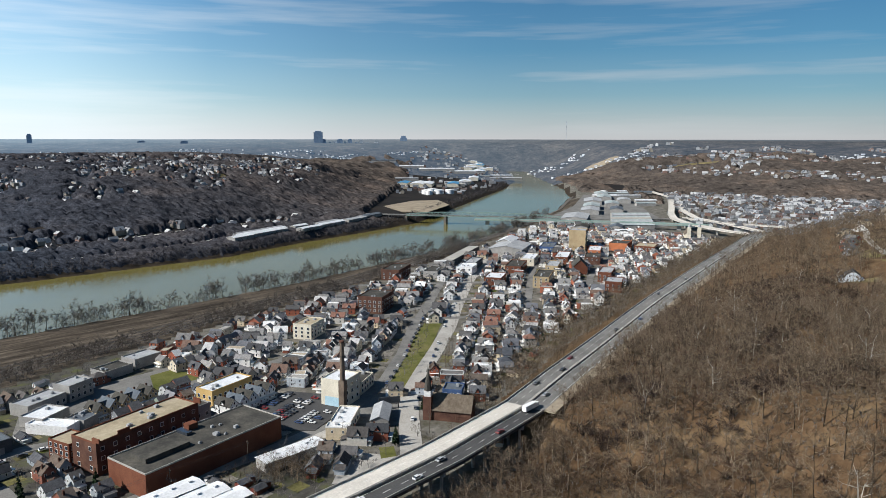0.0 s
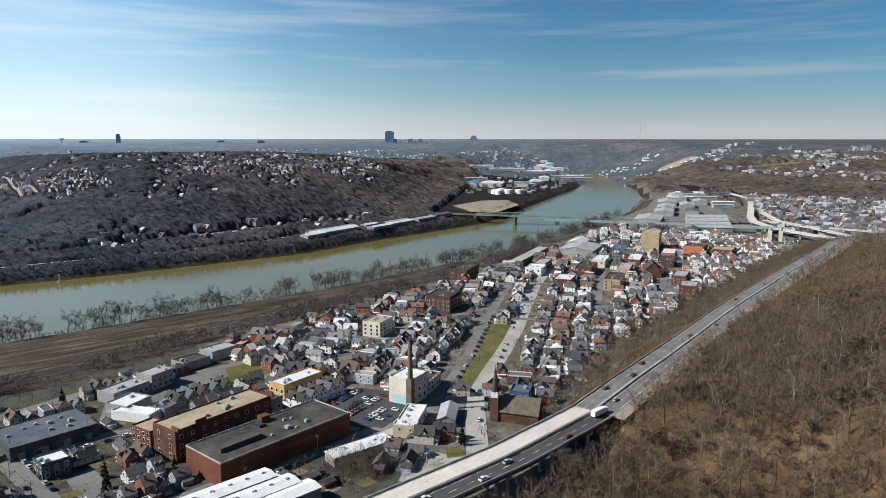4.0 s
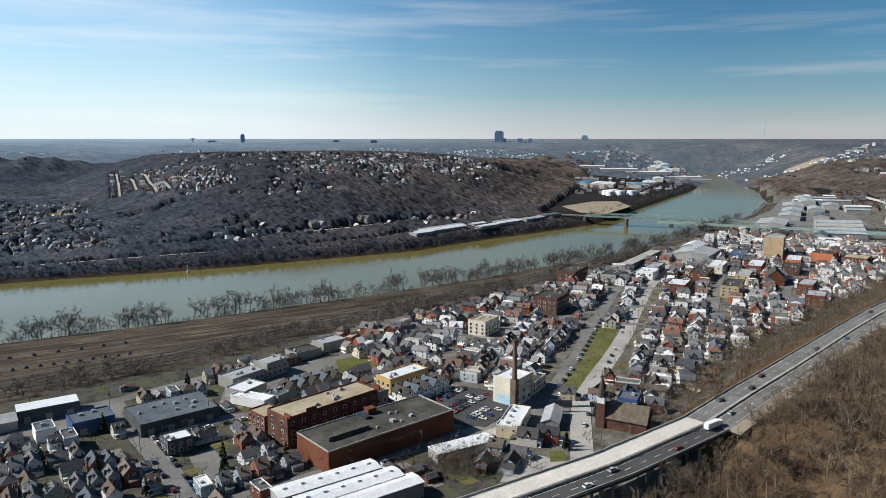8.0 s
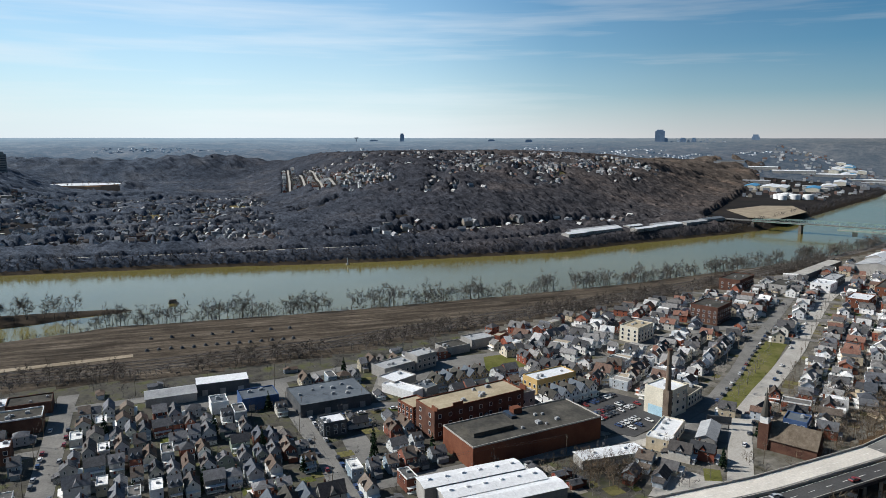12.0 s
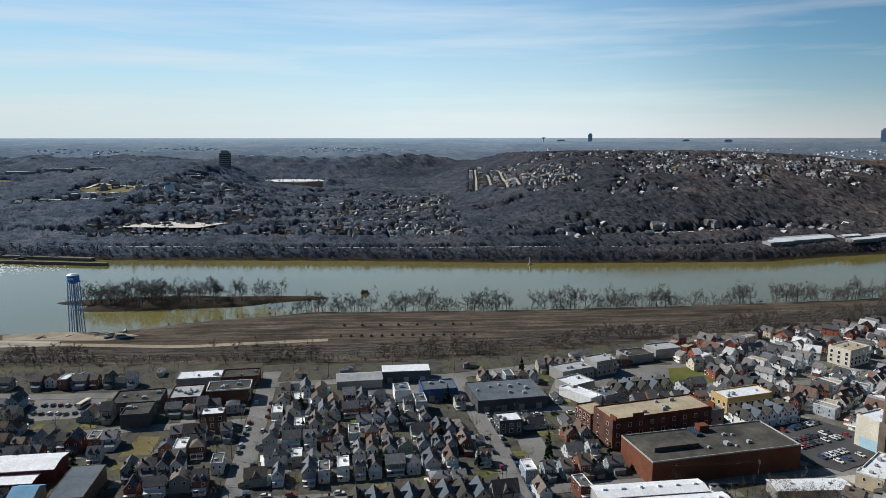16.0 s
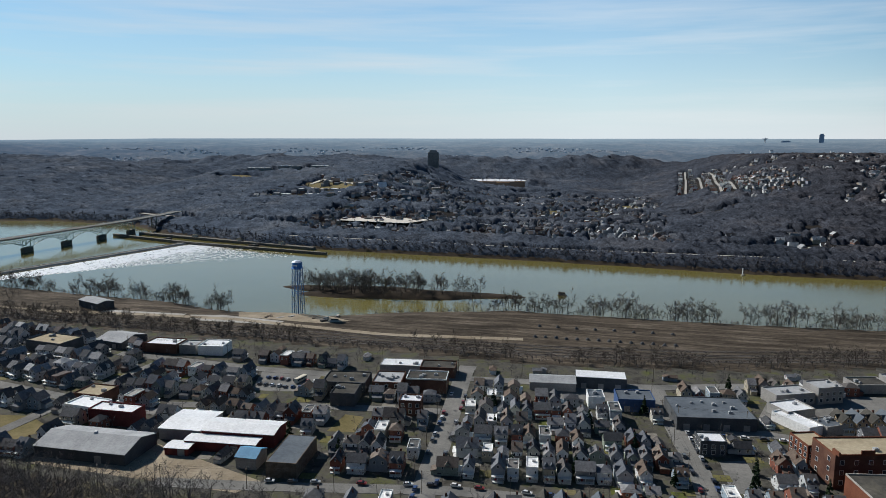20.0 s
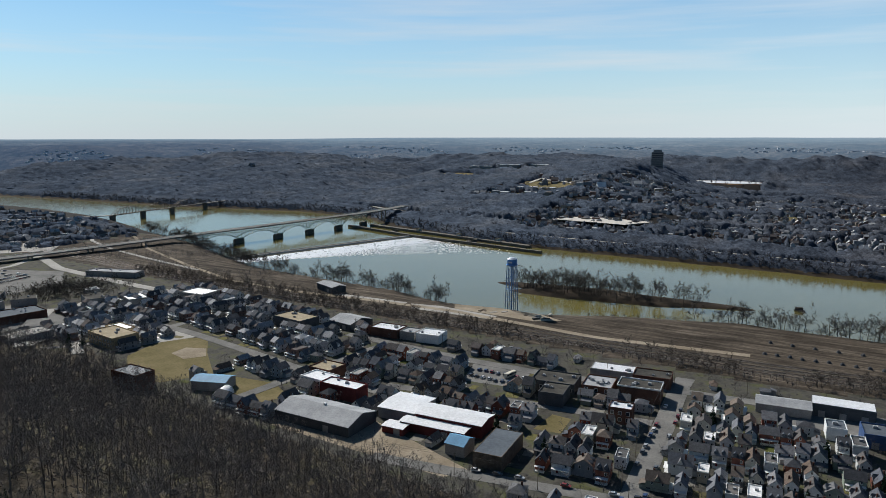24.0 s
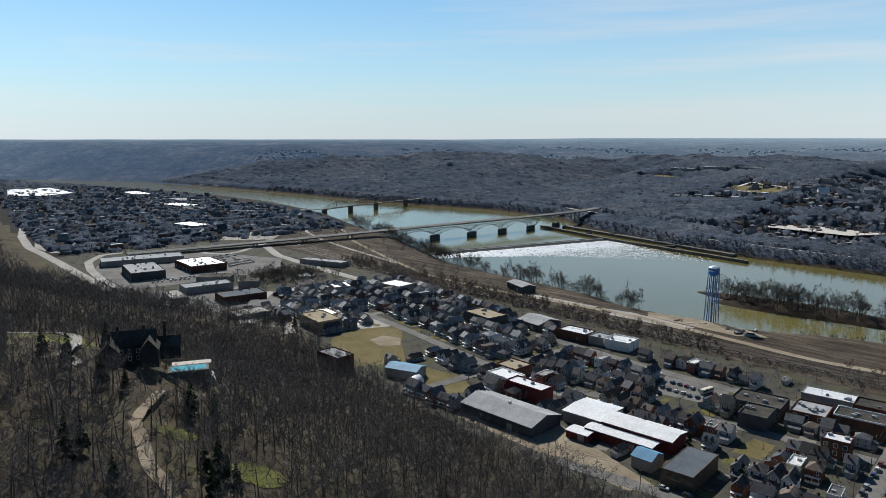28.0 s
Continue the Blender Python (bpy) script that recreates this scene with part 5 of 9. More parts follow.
        if porch:
            p = Shape().box(0, -d / 2 - 1.0, -0.6, w * 0.9, 2.0, 1.1).box(0, -d / 2 - 1.1, 2.9, w * 0.96, 2.4, 0.2)
            for x in (-w * 0.42, 0, w * 0.42):
                p.box(x, -d / 2 - 1.85, 0.5, 0.18, 0.18, 2.4)
            self.extra.append(("porch", p, M_TRIM))
        if chimney:
            self.extra.append(("chimney", Shape().box(w * 0.22, d * 0.2, eave * 0.6, 0.8, 0.8, eave * 0.4 + rise + 0.7), M_DARKBRICK))
        self.extra.append(("door", Shape().box(-w * 0.18, -d / 2 - 0.03, 0.5, 1.0, 0.1, 2.1), M_DARKRED))
        for z in (1.2, 4.0) if eave > 4.8 else (1.2,):
            self.spots += [(-w * 0.27 if z > 2 else w * 0.2, -d / 2, z, 0), (w * 0.27, -d / 2, z, 0)] if z > 2 else [(w * 0.22, -d / 2, z, 0)]
            self.spots += [(-w * 0.25, d / 2, z, 180), (w * 0.25, d / 2, z, 180)] if z > 2 else []
            self.spots += [(s * w / 2, y * d, z, s * 90) for s in (-1, 1) for y in (-0.25, 0.22)]
        if kind == "front" and rise > 2:
            self.spots.append((0, -d / 2, eave + 0.35, 0))
        self.meshes = None

    def pane_shape(self):
        s = Shape()
        for x, y, z, t in self.spots:
            c, q = math.cos(radians(t)), math.sin(radians(t))
            s.add([(x + q * 0.06 + c * e, y - c * 0.06 + q * e, z + h) for e, h in ((-0.5, 0.1), (0.5, 0.1), (0.5, 1.6), (-0.5, 1.6))], [(0, 1, 2, 3)])
        return s

    def window_shape(self):
        s = Shape()
        for x, y, z, t in self.spots:
            n = (math.sin(radians(t)), -math.cos(radians(t)))
            s.box(x + n[0] * 0.02, y + n[1] * 0.02, z, 1.15, 0.1, 1.6, t, 0).box(x + n[0] * 0.05, y + n[1] * 0.05, z + 0.12, 0.86, 0.1, 1.36, t, 1)
        return s


HOUSES = [House("front", 6.2, 11.5, 5.8, 3.2), House("front", 5.6, 12.5, 6.2, 2.8), House("front", 7.0, 10.5, 5.6, 3.8, dormer=False), House("side", 7.2, 8.6, 6.0, 2.8, dormer=True),
          House("hip", 7.6, 9.2, 6.2, 2.6), House("flat", 6.4, 12.5, 7.0, 0, chimney=False), House("side", 9.5, 8.0, 5.6, 3.0), House("front", 6.6, 9.5, 3.4, 2.8, chimney=False),
          House("side", 6.0, 10.0, 6.6, 3.4, dormer=True), House("flat", 8.0, 14.0, 6.4, 0), House("front", 8.2, 12.0, 6.0, 4.2)]
GARAGE = House("front", 5.0, 6.0, 2.4, 1.2, porch=False, chimney=False)
WINDOW = Shape().box(0, -0.02, 0, 1.15, 0.1, 1.6).box(0, -0.05, 0.12, 0.86, 0.1, 1.36, mat=1).mesh("window", [M_TRIM, M_GLASS])
LABELS = {"front": "narrow two storey gabled house with porch in a dense row", "side": "two storey frame house with side gables and porch",
          "hip": "square two storey house with hipped shingle roof", "flat": "flat roofed two storey row building with parapet"}


def place_house(pattern, x, y, z, turn, size, full):
    east = x > 170
    pattern.meshes = pattern.meshes or {}
    if east not in pattern.meshes:
        pattern.meshes[east] = (pattern.wall.mesh("wall", M_HWALL_E if east else M_HWALL), pattern.roof.mesh("roof", M_FLATROOF if pattern.kind == "flat" else M_HROOF_E if east else M_HROOF),
                          [(n, s.mesh(n, mt)) for n, s, mt in pattern.extra], pattern.window_shape().mesh("glazing", [M_TRIM, M_GLASS]))
    wall, roof, extra, glazing = pattern.meshes[east]
    h = thing("house" if pattern is not GARAGE else "garage", LABELS[pattern.kind] if pattern is not GARAGE else "small gabled backyard garage beside an alley",
              "house" if pattern is not GARAGE else "garage", (x, y, z), turn, "houses of the town" if pattern is not GARAGE else "garages of the town")
    h.scale = size
    part("wall", wall, None, h)
    part("roof", roof, None, h)
    for n, me in extra if full else extra[:1]:
        part(n, me, None, h)
    if pattern is GARAGE:
        return
    if full:
        for sx, sy, sz, t in pattern.spots[-7:]:
            w = part("window", WINDOW, None, h)
            w.matrix_basis = pose(sx, sy, sz, 0, 0, t)
    else:
        tagged(part("glazing", glazing, None, h), kind="stuff")


def flat_arrays(shape, base):
    """Triangles and material numbers of a shape."""
    tri, mats = [], []
    for f, m in zip(shape.f, shape.m):
        for k in range(1, len(f) - 1):
            tri.append((f[0], f[k], f[k + 1]))
            mats.append(base + m)
    return np.array(shape.v), np.array(tri), np.array(mats)


def joined_houses(name, label, rows, category="houses", panes=False, far=False):
    """Many far houses as one mesh. rows: pattern number, x, y, z, turn, size."""
    rows = np.array(rows, float)
    vs, fs, ms, n = [], [], [], 0
    for k, pat in enumerate(HOUSES):
        sel = rows[rows[:, 0] == k]
        if not len(sel):
            continue
        pieces = [flat_arrays(pat.wall, 0), flat_arrays(pat.roof, 3 if pat.kind == "flat" else 1), None]
        if panes:
            pieces[2] = flat_arrays(pat.pane_shape(), 4)
            pieces += [flat_arrays(s, 2) for nm, s, mt in pat.extra if nm == "porch"]
        for v, f, m in (p for p in pieces if p):
            c, s, sc = np.cos(np.radians(sel[:, 4]))[:, None], np.sin(np.radians(sel[:, 4]))[:, None], sel[:, 5][:, None]
            px = (v[None, :, 0] * c - v[None, :, 1] * s) * sc + sel[:, 1][:, None]
            py = (v[None, :, 0] * s + v[None, :, 1] * c) * sc + sel[:, 2][:, None]
            pz = v[None, :, 2] * sc + sel[:, 3][:, None]
            vs.append(np.stack([px, py, pz], -1).reshape(-1, 3))
            fs.append((f[None] + n + np.arange(len(sel))[:, None, None] * len(v)).reshape(-1, 3))
            ms.append(np.tile(m, len(sel)))
            n += len(sel) * len(v)
    ob = mesh_object(name, np.concatenate(vs), np.concatenate(fs), [M_HWALL_F, M_HROOF_F, M_TRIM, M_HROOF_F, M_GLASS] if far else [M_HWALL_J, M_HROOF_J, M_TRIM, M_FLATROOF_J, M_GLASS], index=np.concatenate(ms))
    return tagged(ob, label, category, kind="stuff")


# ---- town: kept-free ground ----
BUILT = []  # x, y, half width, half depth, turn


def reserve(x, y, w, d, turn, margin=2.0):
    BUILT.append((x, y, w / 2 + margin, d / 2 + margin, radians(turn)))


def is_free(x, y, r=5.0):
    if not BUILT:
        return True
    if IS_FREE["n"] != len(BUILT):
        IS_FREE["n"], IS_FREE["rows"] = len(BUILT), np.array(BUILT)
    cx, cy, a, b, t = IS_FREE["rows"].T
    dx, dy = x - cx, y - cy
    c, s = np.cos(t), np.sin(t)
    return not ((np.abs(dx * c + dy * s) < a + r) & (np.abs(dy * c - dx * s) < b + r)).any()


IS_FREE = {"n": 0, "rows": None}


def street(name, pts, width, label, mat=None):
    strip(name, pts, width, mat or M_STREET, 0.10 + 0.012 * int(name.split("_")[1]), label, "street")
    for (x0, y0), (x1, y1) in zip(pts[:-1], pts[1:]):
        reserve((x0 + x1) / 2, (y0 + y1) / 2, math.hypot(x1 - x0, y1 - y0), width, math.degrees(math.atan2(y1 - y0, x1 - x0)), 0.0)


street("street_1", [(-71, 246), (-74, 274), (-78, 316), (-82, 357), (-88, 415), (-89, 437)], 11, "pale worn street between house rows")
street("street_2", [(49, 246), (44, 280), (42, 318), (37, 351), (30, 401), (28, 428)], 10, "pale worn street between house rows")
street("street_3", [(-190, 250), (-141, 258), (-61, 274), (49, 278), (105, 283), (160, 284), (200, 290)], 8, "street along the foot of the slope")
street("street_4", [(-240, 330), (-151, 349), (-88, 357)], 8, "cross street lined with houses")
street("street_5", [(37, 360), (79, 368), (106, 362)], 8, "cross street beside the brick works")
street("street_6", [(-330, 405), (-217, 398), (-160, 400), (-88, 412), (28, 424), (100, 445)], 9, "street beside the railway trees")
street("street_7", [(-520, 350), (-440, 346), (-370, 336), (-300, 325), (-237, 319)], 8, "street through the house rows")
street("street_8", [(-470, 252), (-474, 300), (-463, 350), (-455, 440)], 8, "street leading away from the slope")
street("street_9", [(-300, 270), (-296, 330), (-290, 400)], 8, "street between house rows")
street("street_10", [(203, 226), (215, 240), (231, 259), (248, 279), (264, 295), (298, 320), (334, 345), (384, 382), (425, 416), (521, 492), (640, 570)], 11, "long pale main street with parked cars", M_CONCRETE)
street("street_11", [(226, 300), (262, 318), (310, 355), (363, 402), (420, 446), (500, 510)], 8, "street along the grassy median", M_STREET)
street("street_12", [(108, 362), (150, 352), (190, 345), (226, 300)], 9, "street past the car park")
street("street_13", [(170, 400), (240, 400), (320, 440), (420, 446), (520, 430), (600, 425)], 8, "cross street through the dense town")
street("street_14", [(300, 500), (360, 433), (440, 375), (500, 330)], 7, "cross street through the dense town")
street("street_15", [(430, 560), (520, 492), (600, 425), (670, 370)], 8, "cross street through the dense town")
street("street_16", [(560, 600), (660, 520), (760, 440), (800, 400)], 8, "cross street through the dense town")
street("street_17", [(640, 570), (760, 600), (860, 660), (960, 700)], 9, "street towards the mills", M_CONCRETE)
street("street_18", [(400, 330), (480, 380), (600, 470), (700, 540)], 7, "street parallel to the main street")
street("street_19", [(520, 345), (640, 420), (760, 470), (900, 520)], 7, "street parallel to the highway")

# open ground
patch("parking_lot", [(181, 340), (213, 347), (236, 311), (218, 300), (192, 288), (180, 300)], M_ASPHALT, 0.40, "dark asphalt car park full of parked cars", "car park")
reserve(206, 317, 50, 50, 20, 0)
patch("median_park", [(261, 312), (269, 303), (320, 340), (387, 394), (377, 404), (310, 354)], M_GRASS, 0.14, "long green grassy median with small trees", "park")
reserve(322, 353, 150, 14, 39, 0)
patch("ball_field", [(-360, 262), (-345, 290), (-384, 318), (-415, 345), (-436, 320), (-425, 285), (-400, 266)], M_DRYGRASS, 0.05, "olive brown baseball field beside the slope", "sports field")
reserve(-392, 300, 80, 80, 0, 0)
patch("infield", [(-386, 300), (-378, 312), (-392, 324), (-406, 318), (-404, 304)], M_DIRT, 0.12, "bare tan baseball infield", "sports field")
patch("court", [(-440, 300), (-420, 345), (-450, 350), (-470, 306)], M_CONCRETE, 0.06, "pale paved court beside the field", "court")
patch("lawn", [(-340, 292), (-330, 276), (-285, 270), (-276, 286), (-300, 298)], M_DRYGRASS, 0.05, "dry brown grass strip beside the houses", "lawn")
reserve(-308, 284, 66, 26, -8, 0)
patch("dirt_yard", [(-260, 252), (-150, 250), (-145, 262), (-200, 280), (-225, 288), (-262, 262)], M_DIRT, 0.04, "bare dirt yard in front of the sheds", "yard")
reserve(-200, 262, 110, 28, 0, 0)
patch("vacant_lot", [(-138, 318), (-124, 320), (-126, 340), (-137, 341)], M_DRYGRASS, 0.05, "small dry grass lot between houses", "lawn")
reserve(-130, 330, 20, 30, 8, 0)
patch("car_yard", [(-205, 362), (-166, 368), (-172, 396), (-215, 394)], M_STREET, 0.05, "worn yard with parked vehicles", "car park")
reserve(-190, 380, 40, 32, 8, 0)
patch("side_lot", [(53, 300), (67, 303), (64, 334), (52, 330)], M_STREET, 0.05, "pale paved lot behind houses", "car park")
reserve(59, 316, 15, 44, 8, 0)
patch("works_yard", [(78, 385), (150, 395), (190, 400), (186, 440), (96, 436)], M_STREET, 0.05, "pale paved yards round low workshops", "yard")
reserve(135, 412, 96, 46, 14, 0)
patch("playground", [(157, 403), (176, 393), (190, 404), (182, 434), (166, 432)], M_GRASS, 0.09, "small green playground", "park")
patch("shop_yard", [(-40, 390), (28, 398), (26, 424), (-42, 416)], M_STREET, 0.05, "worn paved yard behind the sheds", "yard")
reserve(-8, 405, 76, 34, 6, 0)
patch("mall_lot", [(-700, 232), (-690, 330), (-700, 400), (-760, 436), (-890, 380), (-915, 275), (-830, 240)], M_STREET, 0.05, "large pale car park round the stores", "car park")
reserve(-800, 320, 240, 190, 0, 0)
patch("depot_yard", [(-560, 270), (-540, 320), (-640, 330), (-680, 240), (-640, 225)], M_STREET, 0.05, "paved yard with low depots", "yard")
reserve(-605, 280, 130, 90, 0, 0)

# ---- larger buildings ----
def windows_on(parent, w, d, levels, spacing, sides, wide=1.6, tall=1.8):
    """Single windows along the walls; sides: -y, +x, -x, +y as s, e, w, n."""
    me = Shape().box(0, -0.02, 0, wide + 0.3, 0.12, tall + 0.3).box(0, -0.06, 0.15, wide, 0.12, tall, mat=1).mesh("window", [M_TRIM, M_GLASS])
    for side in sides:
        ln = w if side in "sn" else d
        n = max(1, int((ln - 2) / spacing))
        for k in range(n):
            o = (k + 0.5) * ln / n - ln / 2
            for z in levels:
                x, y, t = {"s": (o, -d / 2, 0), "n": (o, d / 2, 180), "e": (w / 2, o, 90), "w": (-w / 2, o, -90)}[side]
                part("window", me, None, parent).matrix_basis = pose(x, y, z, 0, 0, t)


def flat_block(name, label, x, y, w, d, h, turn, wall, roof, units=2, levels=(), spacing=5.0, sides="sw", parapet=0.8, category="building", coping=None, z=None, hold=True, bays=0):
    g = ground_at(x, y) if z is None else z
    b = thing(name, label, category, (x, y, g), turn)
    part("wall", Shape().box(0, 0, -0.8, w, d, h + 0.8), wall, b)
    part("roof", Shape().box(0, 0, h, w - 0.7, d - 0.7, 0.15), roof, b)
    if parapet:
        for px, py, sx, sy in ((0, -d / 2 + 0.17, w, 0.34), (0, d / 2 - 0.17, w, 0.34), (-w / 2 + 0.17, 0, 0.34, d - 0.68), (w / 2 - 0.17, 0, 0.34, d - 0.68)):
            part("parapet", Shape().box(px, py, h + 0.004, sx, sy, parapet), coping or wall, b)
    rs = random.Random(int(x * 7 + y * 3))
    for k in range(units):
        ux, uy = rs.uniform(-0.4, 0.4) * w, rs.uniform(-0.3, 0.3) * d
        s = rs.uniform(1.2, 2.4)
        part("roof_unit", Shape().box(ux, uy, h + 0.15, s, s * 0.8, s * 0.6).tube(ux, uy, h + 0.15 + s * 0.6, h + 0.4 + s * 0.6, s * 0.25, s * 0.25, 10), M_GREYROOF, b)
    for k in range(bays):
        part("loading_door", Shape().box((k + 0.5) * w / bays - w / 2, -d / 2 - 0.03, 0, 3.2, 0.12, 3.4), M_GREYWALL, b)
    if levels:
        windows_on(b, w, d, levels, spacing, sides)
    if hold:
        reserve(x, y, w, d, turn)
    return b


def gable_shed(name, label, x, y, w, d, eave, rise, turn, wall, roof, vents=0, category="shed", hold=True, z=None):
    """A long shed whose ridge runs along its width."""
    b = thing(name, label, category, (x, y, ground_at(x, y) if z is None else z), turn)
    pts = [(-d / 2, -0.8), (d / 2, -0.8), (d / 2, eave), (0, eave + rise), (-d / 2, eave)]
    part("wall", Shape().add([(e, a, c) for e in (-w / 2, w / 2) for a, c in pts], [(i, (i + 1) % 5, 5 + (i + 1) % 5, 5 + i) for i in range(5)] + [(0, 1, 2, 3, 4), (9, 8, 7, 6, 5)]), wall, b)
    k = rise / (d / 2)
    for s in (-1, 1):
        n = max(2, int(w / 11))
        for i in range(n):
            x0, x1 = -w / 2 - 0.4 + (w + 0.8) * i / n, -w / 2 - 0.4 + (w + 0.8) * (i + 1) / n - 0.05
            part("roof_panel", Shape().add([(e, s * (d / 2 + 0.5), eave - 0.5 * k + t) for t in (0.05, 0.25) for e in (x0, x1)] + [(e, 0, eave + rise + t) for t in (0.05, 0.27) for e in (x0, x1)],
                                           [(0, 1, 5, 4), (2, 6, 7, 3), (0, 4, 6, 2), (1, 3, 7, 5), (0, 2, 3, 1)]), roof, b)
    for i in range(vents):
        part("roof_vent", Shape().box((i + 0.5) * w / vents - w / 2, 0, eave + rise + 0.1, 1.4, 1.2, 0.8), M_METALROOF, b)
    part("door", Shape().box(w * 0.2, -d / 2 - 0.03, 0, 3.5, 0.14, min(3.5, eave - 0.4)), M_GREYWALL, b)
    if hold:
        reserve(x, y, w, d, turn)
    return b


# brick works
fb = flat_block("brick_factory", "large single storey red brick factory with dark tar roof", 136, 299, 74, 28, 11, 11, M_BRICK, M_TARROOF, 9, parapet=0.7, coping=M_CONCRETE, category="factory")
part("raised_roof", Shape().box(-20, 1, 11, 22, 12, 2.2), M_TARROOF, fb)
part("stair_tower", Shape().box(3, 11, 11, 5, 4, 3.2), M_BRICK, fb)
part("skylight", Shape().box(-2, 9, 11, 3, 8, 1.6), M_GLASS, fb)
fa = flat_block("brick_mill", "tall brick mill with stepped parapet and tan roof", 120, 330, 56, 18, 15, 15, M_DARKBRICK, M_TANROOF, 6, levels=(2, 6.5, 11), spacing=5.5, sides="wse", category="factory", coping=M_BRICK)
for sx, sw, sh in ((-27.6, 4, 1.8), (27.6, 5, 2.4), (-14, 6, 1.6)):
    part("parapet_step", Shape().box(sx if abs(sx) > 20 else sx, -8.8, 15.8, 0.8 if abs(sx) > 20 else sw, 5 if abs(sx) > 20 else 0.5, sh), M_BRICK, fa)
flat_block("stone_annex", "grey stone fronted annex beside the brick mill", 151, 338, 10, 14, 12, 15, M_GREYWALL, M_TARROOF, 1, levels=(2, 6.5), spacing=3.4, sides="se")
# long white roofs below the works
for k, (dx, dy, dz) in enumerate(((0, 9, 1.2), (6, -1, 0.6), (11, -9.5, 0.0))):
    gable_shed("white_roof_shed", "long shed with white metal roof in stepped rows", 96 + dx, 254 + dy, 46, 9.6, 6.5 + dz, 0.7, 5, M_GREYWALL, M_METALROOF, 6 if k < 2 else 0)
gable_shed("low_white_shed", "low shed with pale flat metal roof", 166, 269, 32, 9, 4.6, 0.5, 0, M_GREYWALL, M_METALROOF, 2)
# power house and stack
ph = flat_block("power_house", "cream three storey power house with pale blue mural", 226, 312, 17, 15, 15, 22, M_CREAM, M_METALROOF, 1, levels=(2.5, 7, 11), spacing=4.2, sides="se")
part("mural", Shape().box(-8.55, -1, 0.2, 0.1, 12, 5.5), M_PALEBLUE, ph, "pale blue painted wall panel")
st = thing("smoke_stack", "tall slender tan brick chimney stack", "chimney", (220.5, 302.5, TOWN))
part("shaft", Shape().box(0, 0, -0.5, 3.4, 3.4, 17, 22).tube(0, 0, 16.5, 38, 1.5, 1.15, 14), M_STACK, st)
part("rim", Shape().tube(0, 0, 38, 39, 1.35, 1.35, 14), M_DARKBRICK, st)
part("band", Shape().tube(0, 0, 30, 30.4, 1.4, 1.4, 14), M_DARKSTEEL, st)
flat_block("power_house_annex", "two storey cream annex with brown roof", 246, 321, 20, 11, 7, 30, M_CREAM, M_TARROOF, 2, levels=(1.5, 4.5), spacing=3.6, sides="se")
flat_block("tan_shop", "low tan shop with white flat roof", 208, 284, 24, 11, 5, 40, M_CREAM, M_METALROOF, 3, levels=(1.2,), spacing=4)
gable_shed("grey_hall", "long low hall with grey roof beside the main street", 226, 276, 22, 9, 4, 2, 45, M_GREYWALL, M_GREYROOF, 0)
# north side workshops
flat_block("dark_roof_store", "large single storey store with blue grey flat roof", 53, 381, 40, 30, 6.5, 9, M_DARKWALL, M_SLATE, 8, parapet=0.5, bays=4, category="store")
flat_block("white_roof_store", "dark shed with bright white flat roof", -4, 420, 30, 13, 7, 4, M_DARKWALL, M_METALROOF, 0, parapet=0, bays=3)
gable_shed("grey_gable_shed", "grey metal shed beside the railway trees", -32, 411, 27, 14, 5, 2, 7, M_GREYWALL, M_GREYROOF, 0)
flat_block("blue_grey_shop", "blue walled workshop with slate coloured roof", 15, 390, 20, 16, 6.5, 8, M_BLUEWALL, M_SLATE, 2, bays=2)
flat_block("white_wall_shop", "small workshop with white side wall", -6, 388, 9, 12, 6, 8, M_WHITE, M_SLATE, 1)
flat_block("grey_office", "low grey office with flat pale roof", 100, 420, 24, 14, 6, 24, M_GREYWALL, M_GREYROOF, 3, levels=(1.5,), spacing=3.4, sides="se")
flat_block("grey_office_tower", "two storey grey office wing with dark openings", 120, 427, 16, 13, 9, 24, M_GREYWALL, M_GREYROOF, 2, levels=(1.5, 5), spacing=3, sides="se")
flat_block("low_garage_block", "low grey garage building with dark openings", 150, 451, 20, 14, 5, 16, M_GREYWALL, M_TARROOF, 2, bays=4)
flat_block("low_block", "low brown block with flat grey roof", 172, 460, 20, 14, 6, 16, M_GREYWALL, M_GREYROOF, 1)
flat_block("pale_roof_hall", "low hall with pale white roof", 97, 398, 18, 15, 5, 30, M_GREYWALL, M_METALROOF, 1)
flat_block("white_gable_hall", "white roofed long garage", 96, 381, 9, 24, 4.5, 35, M_WHITE, M_METALROOF, 0)
flat_block("tar_roof_shop", "low shop with dark tar roof and vents", 112, 381, 16, 12, 4.5, 30, M_GREYWALL, M_SLATE, 5)
flat_block("brick_apartments", "three storey red brick apartment block with brown roof", 93, 342, 12, 15, 10, 18, M_BRICK, M_TANROOF, 1, levels=(1.5, 4.5, 7.5), spacing=3, sides="sw")
flat_block("white_roof_house", "dark two storey building with bright white roof", 49, 340, 12, 11, 7, 9, M_DARKWALL, M_METALROOF, 2, levels=(1.2, 4), spacing=3)
flat_block("ochre_apartments", "ochre row of apartments with white flat roof", 182, 364, 30, 13, 9, 15, M_YELLOW, M_METALROOF, 4, levels=(1.5, 4.5), spacing=3.4, sides="swe", bays=3)
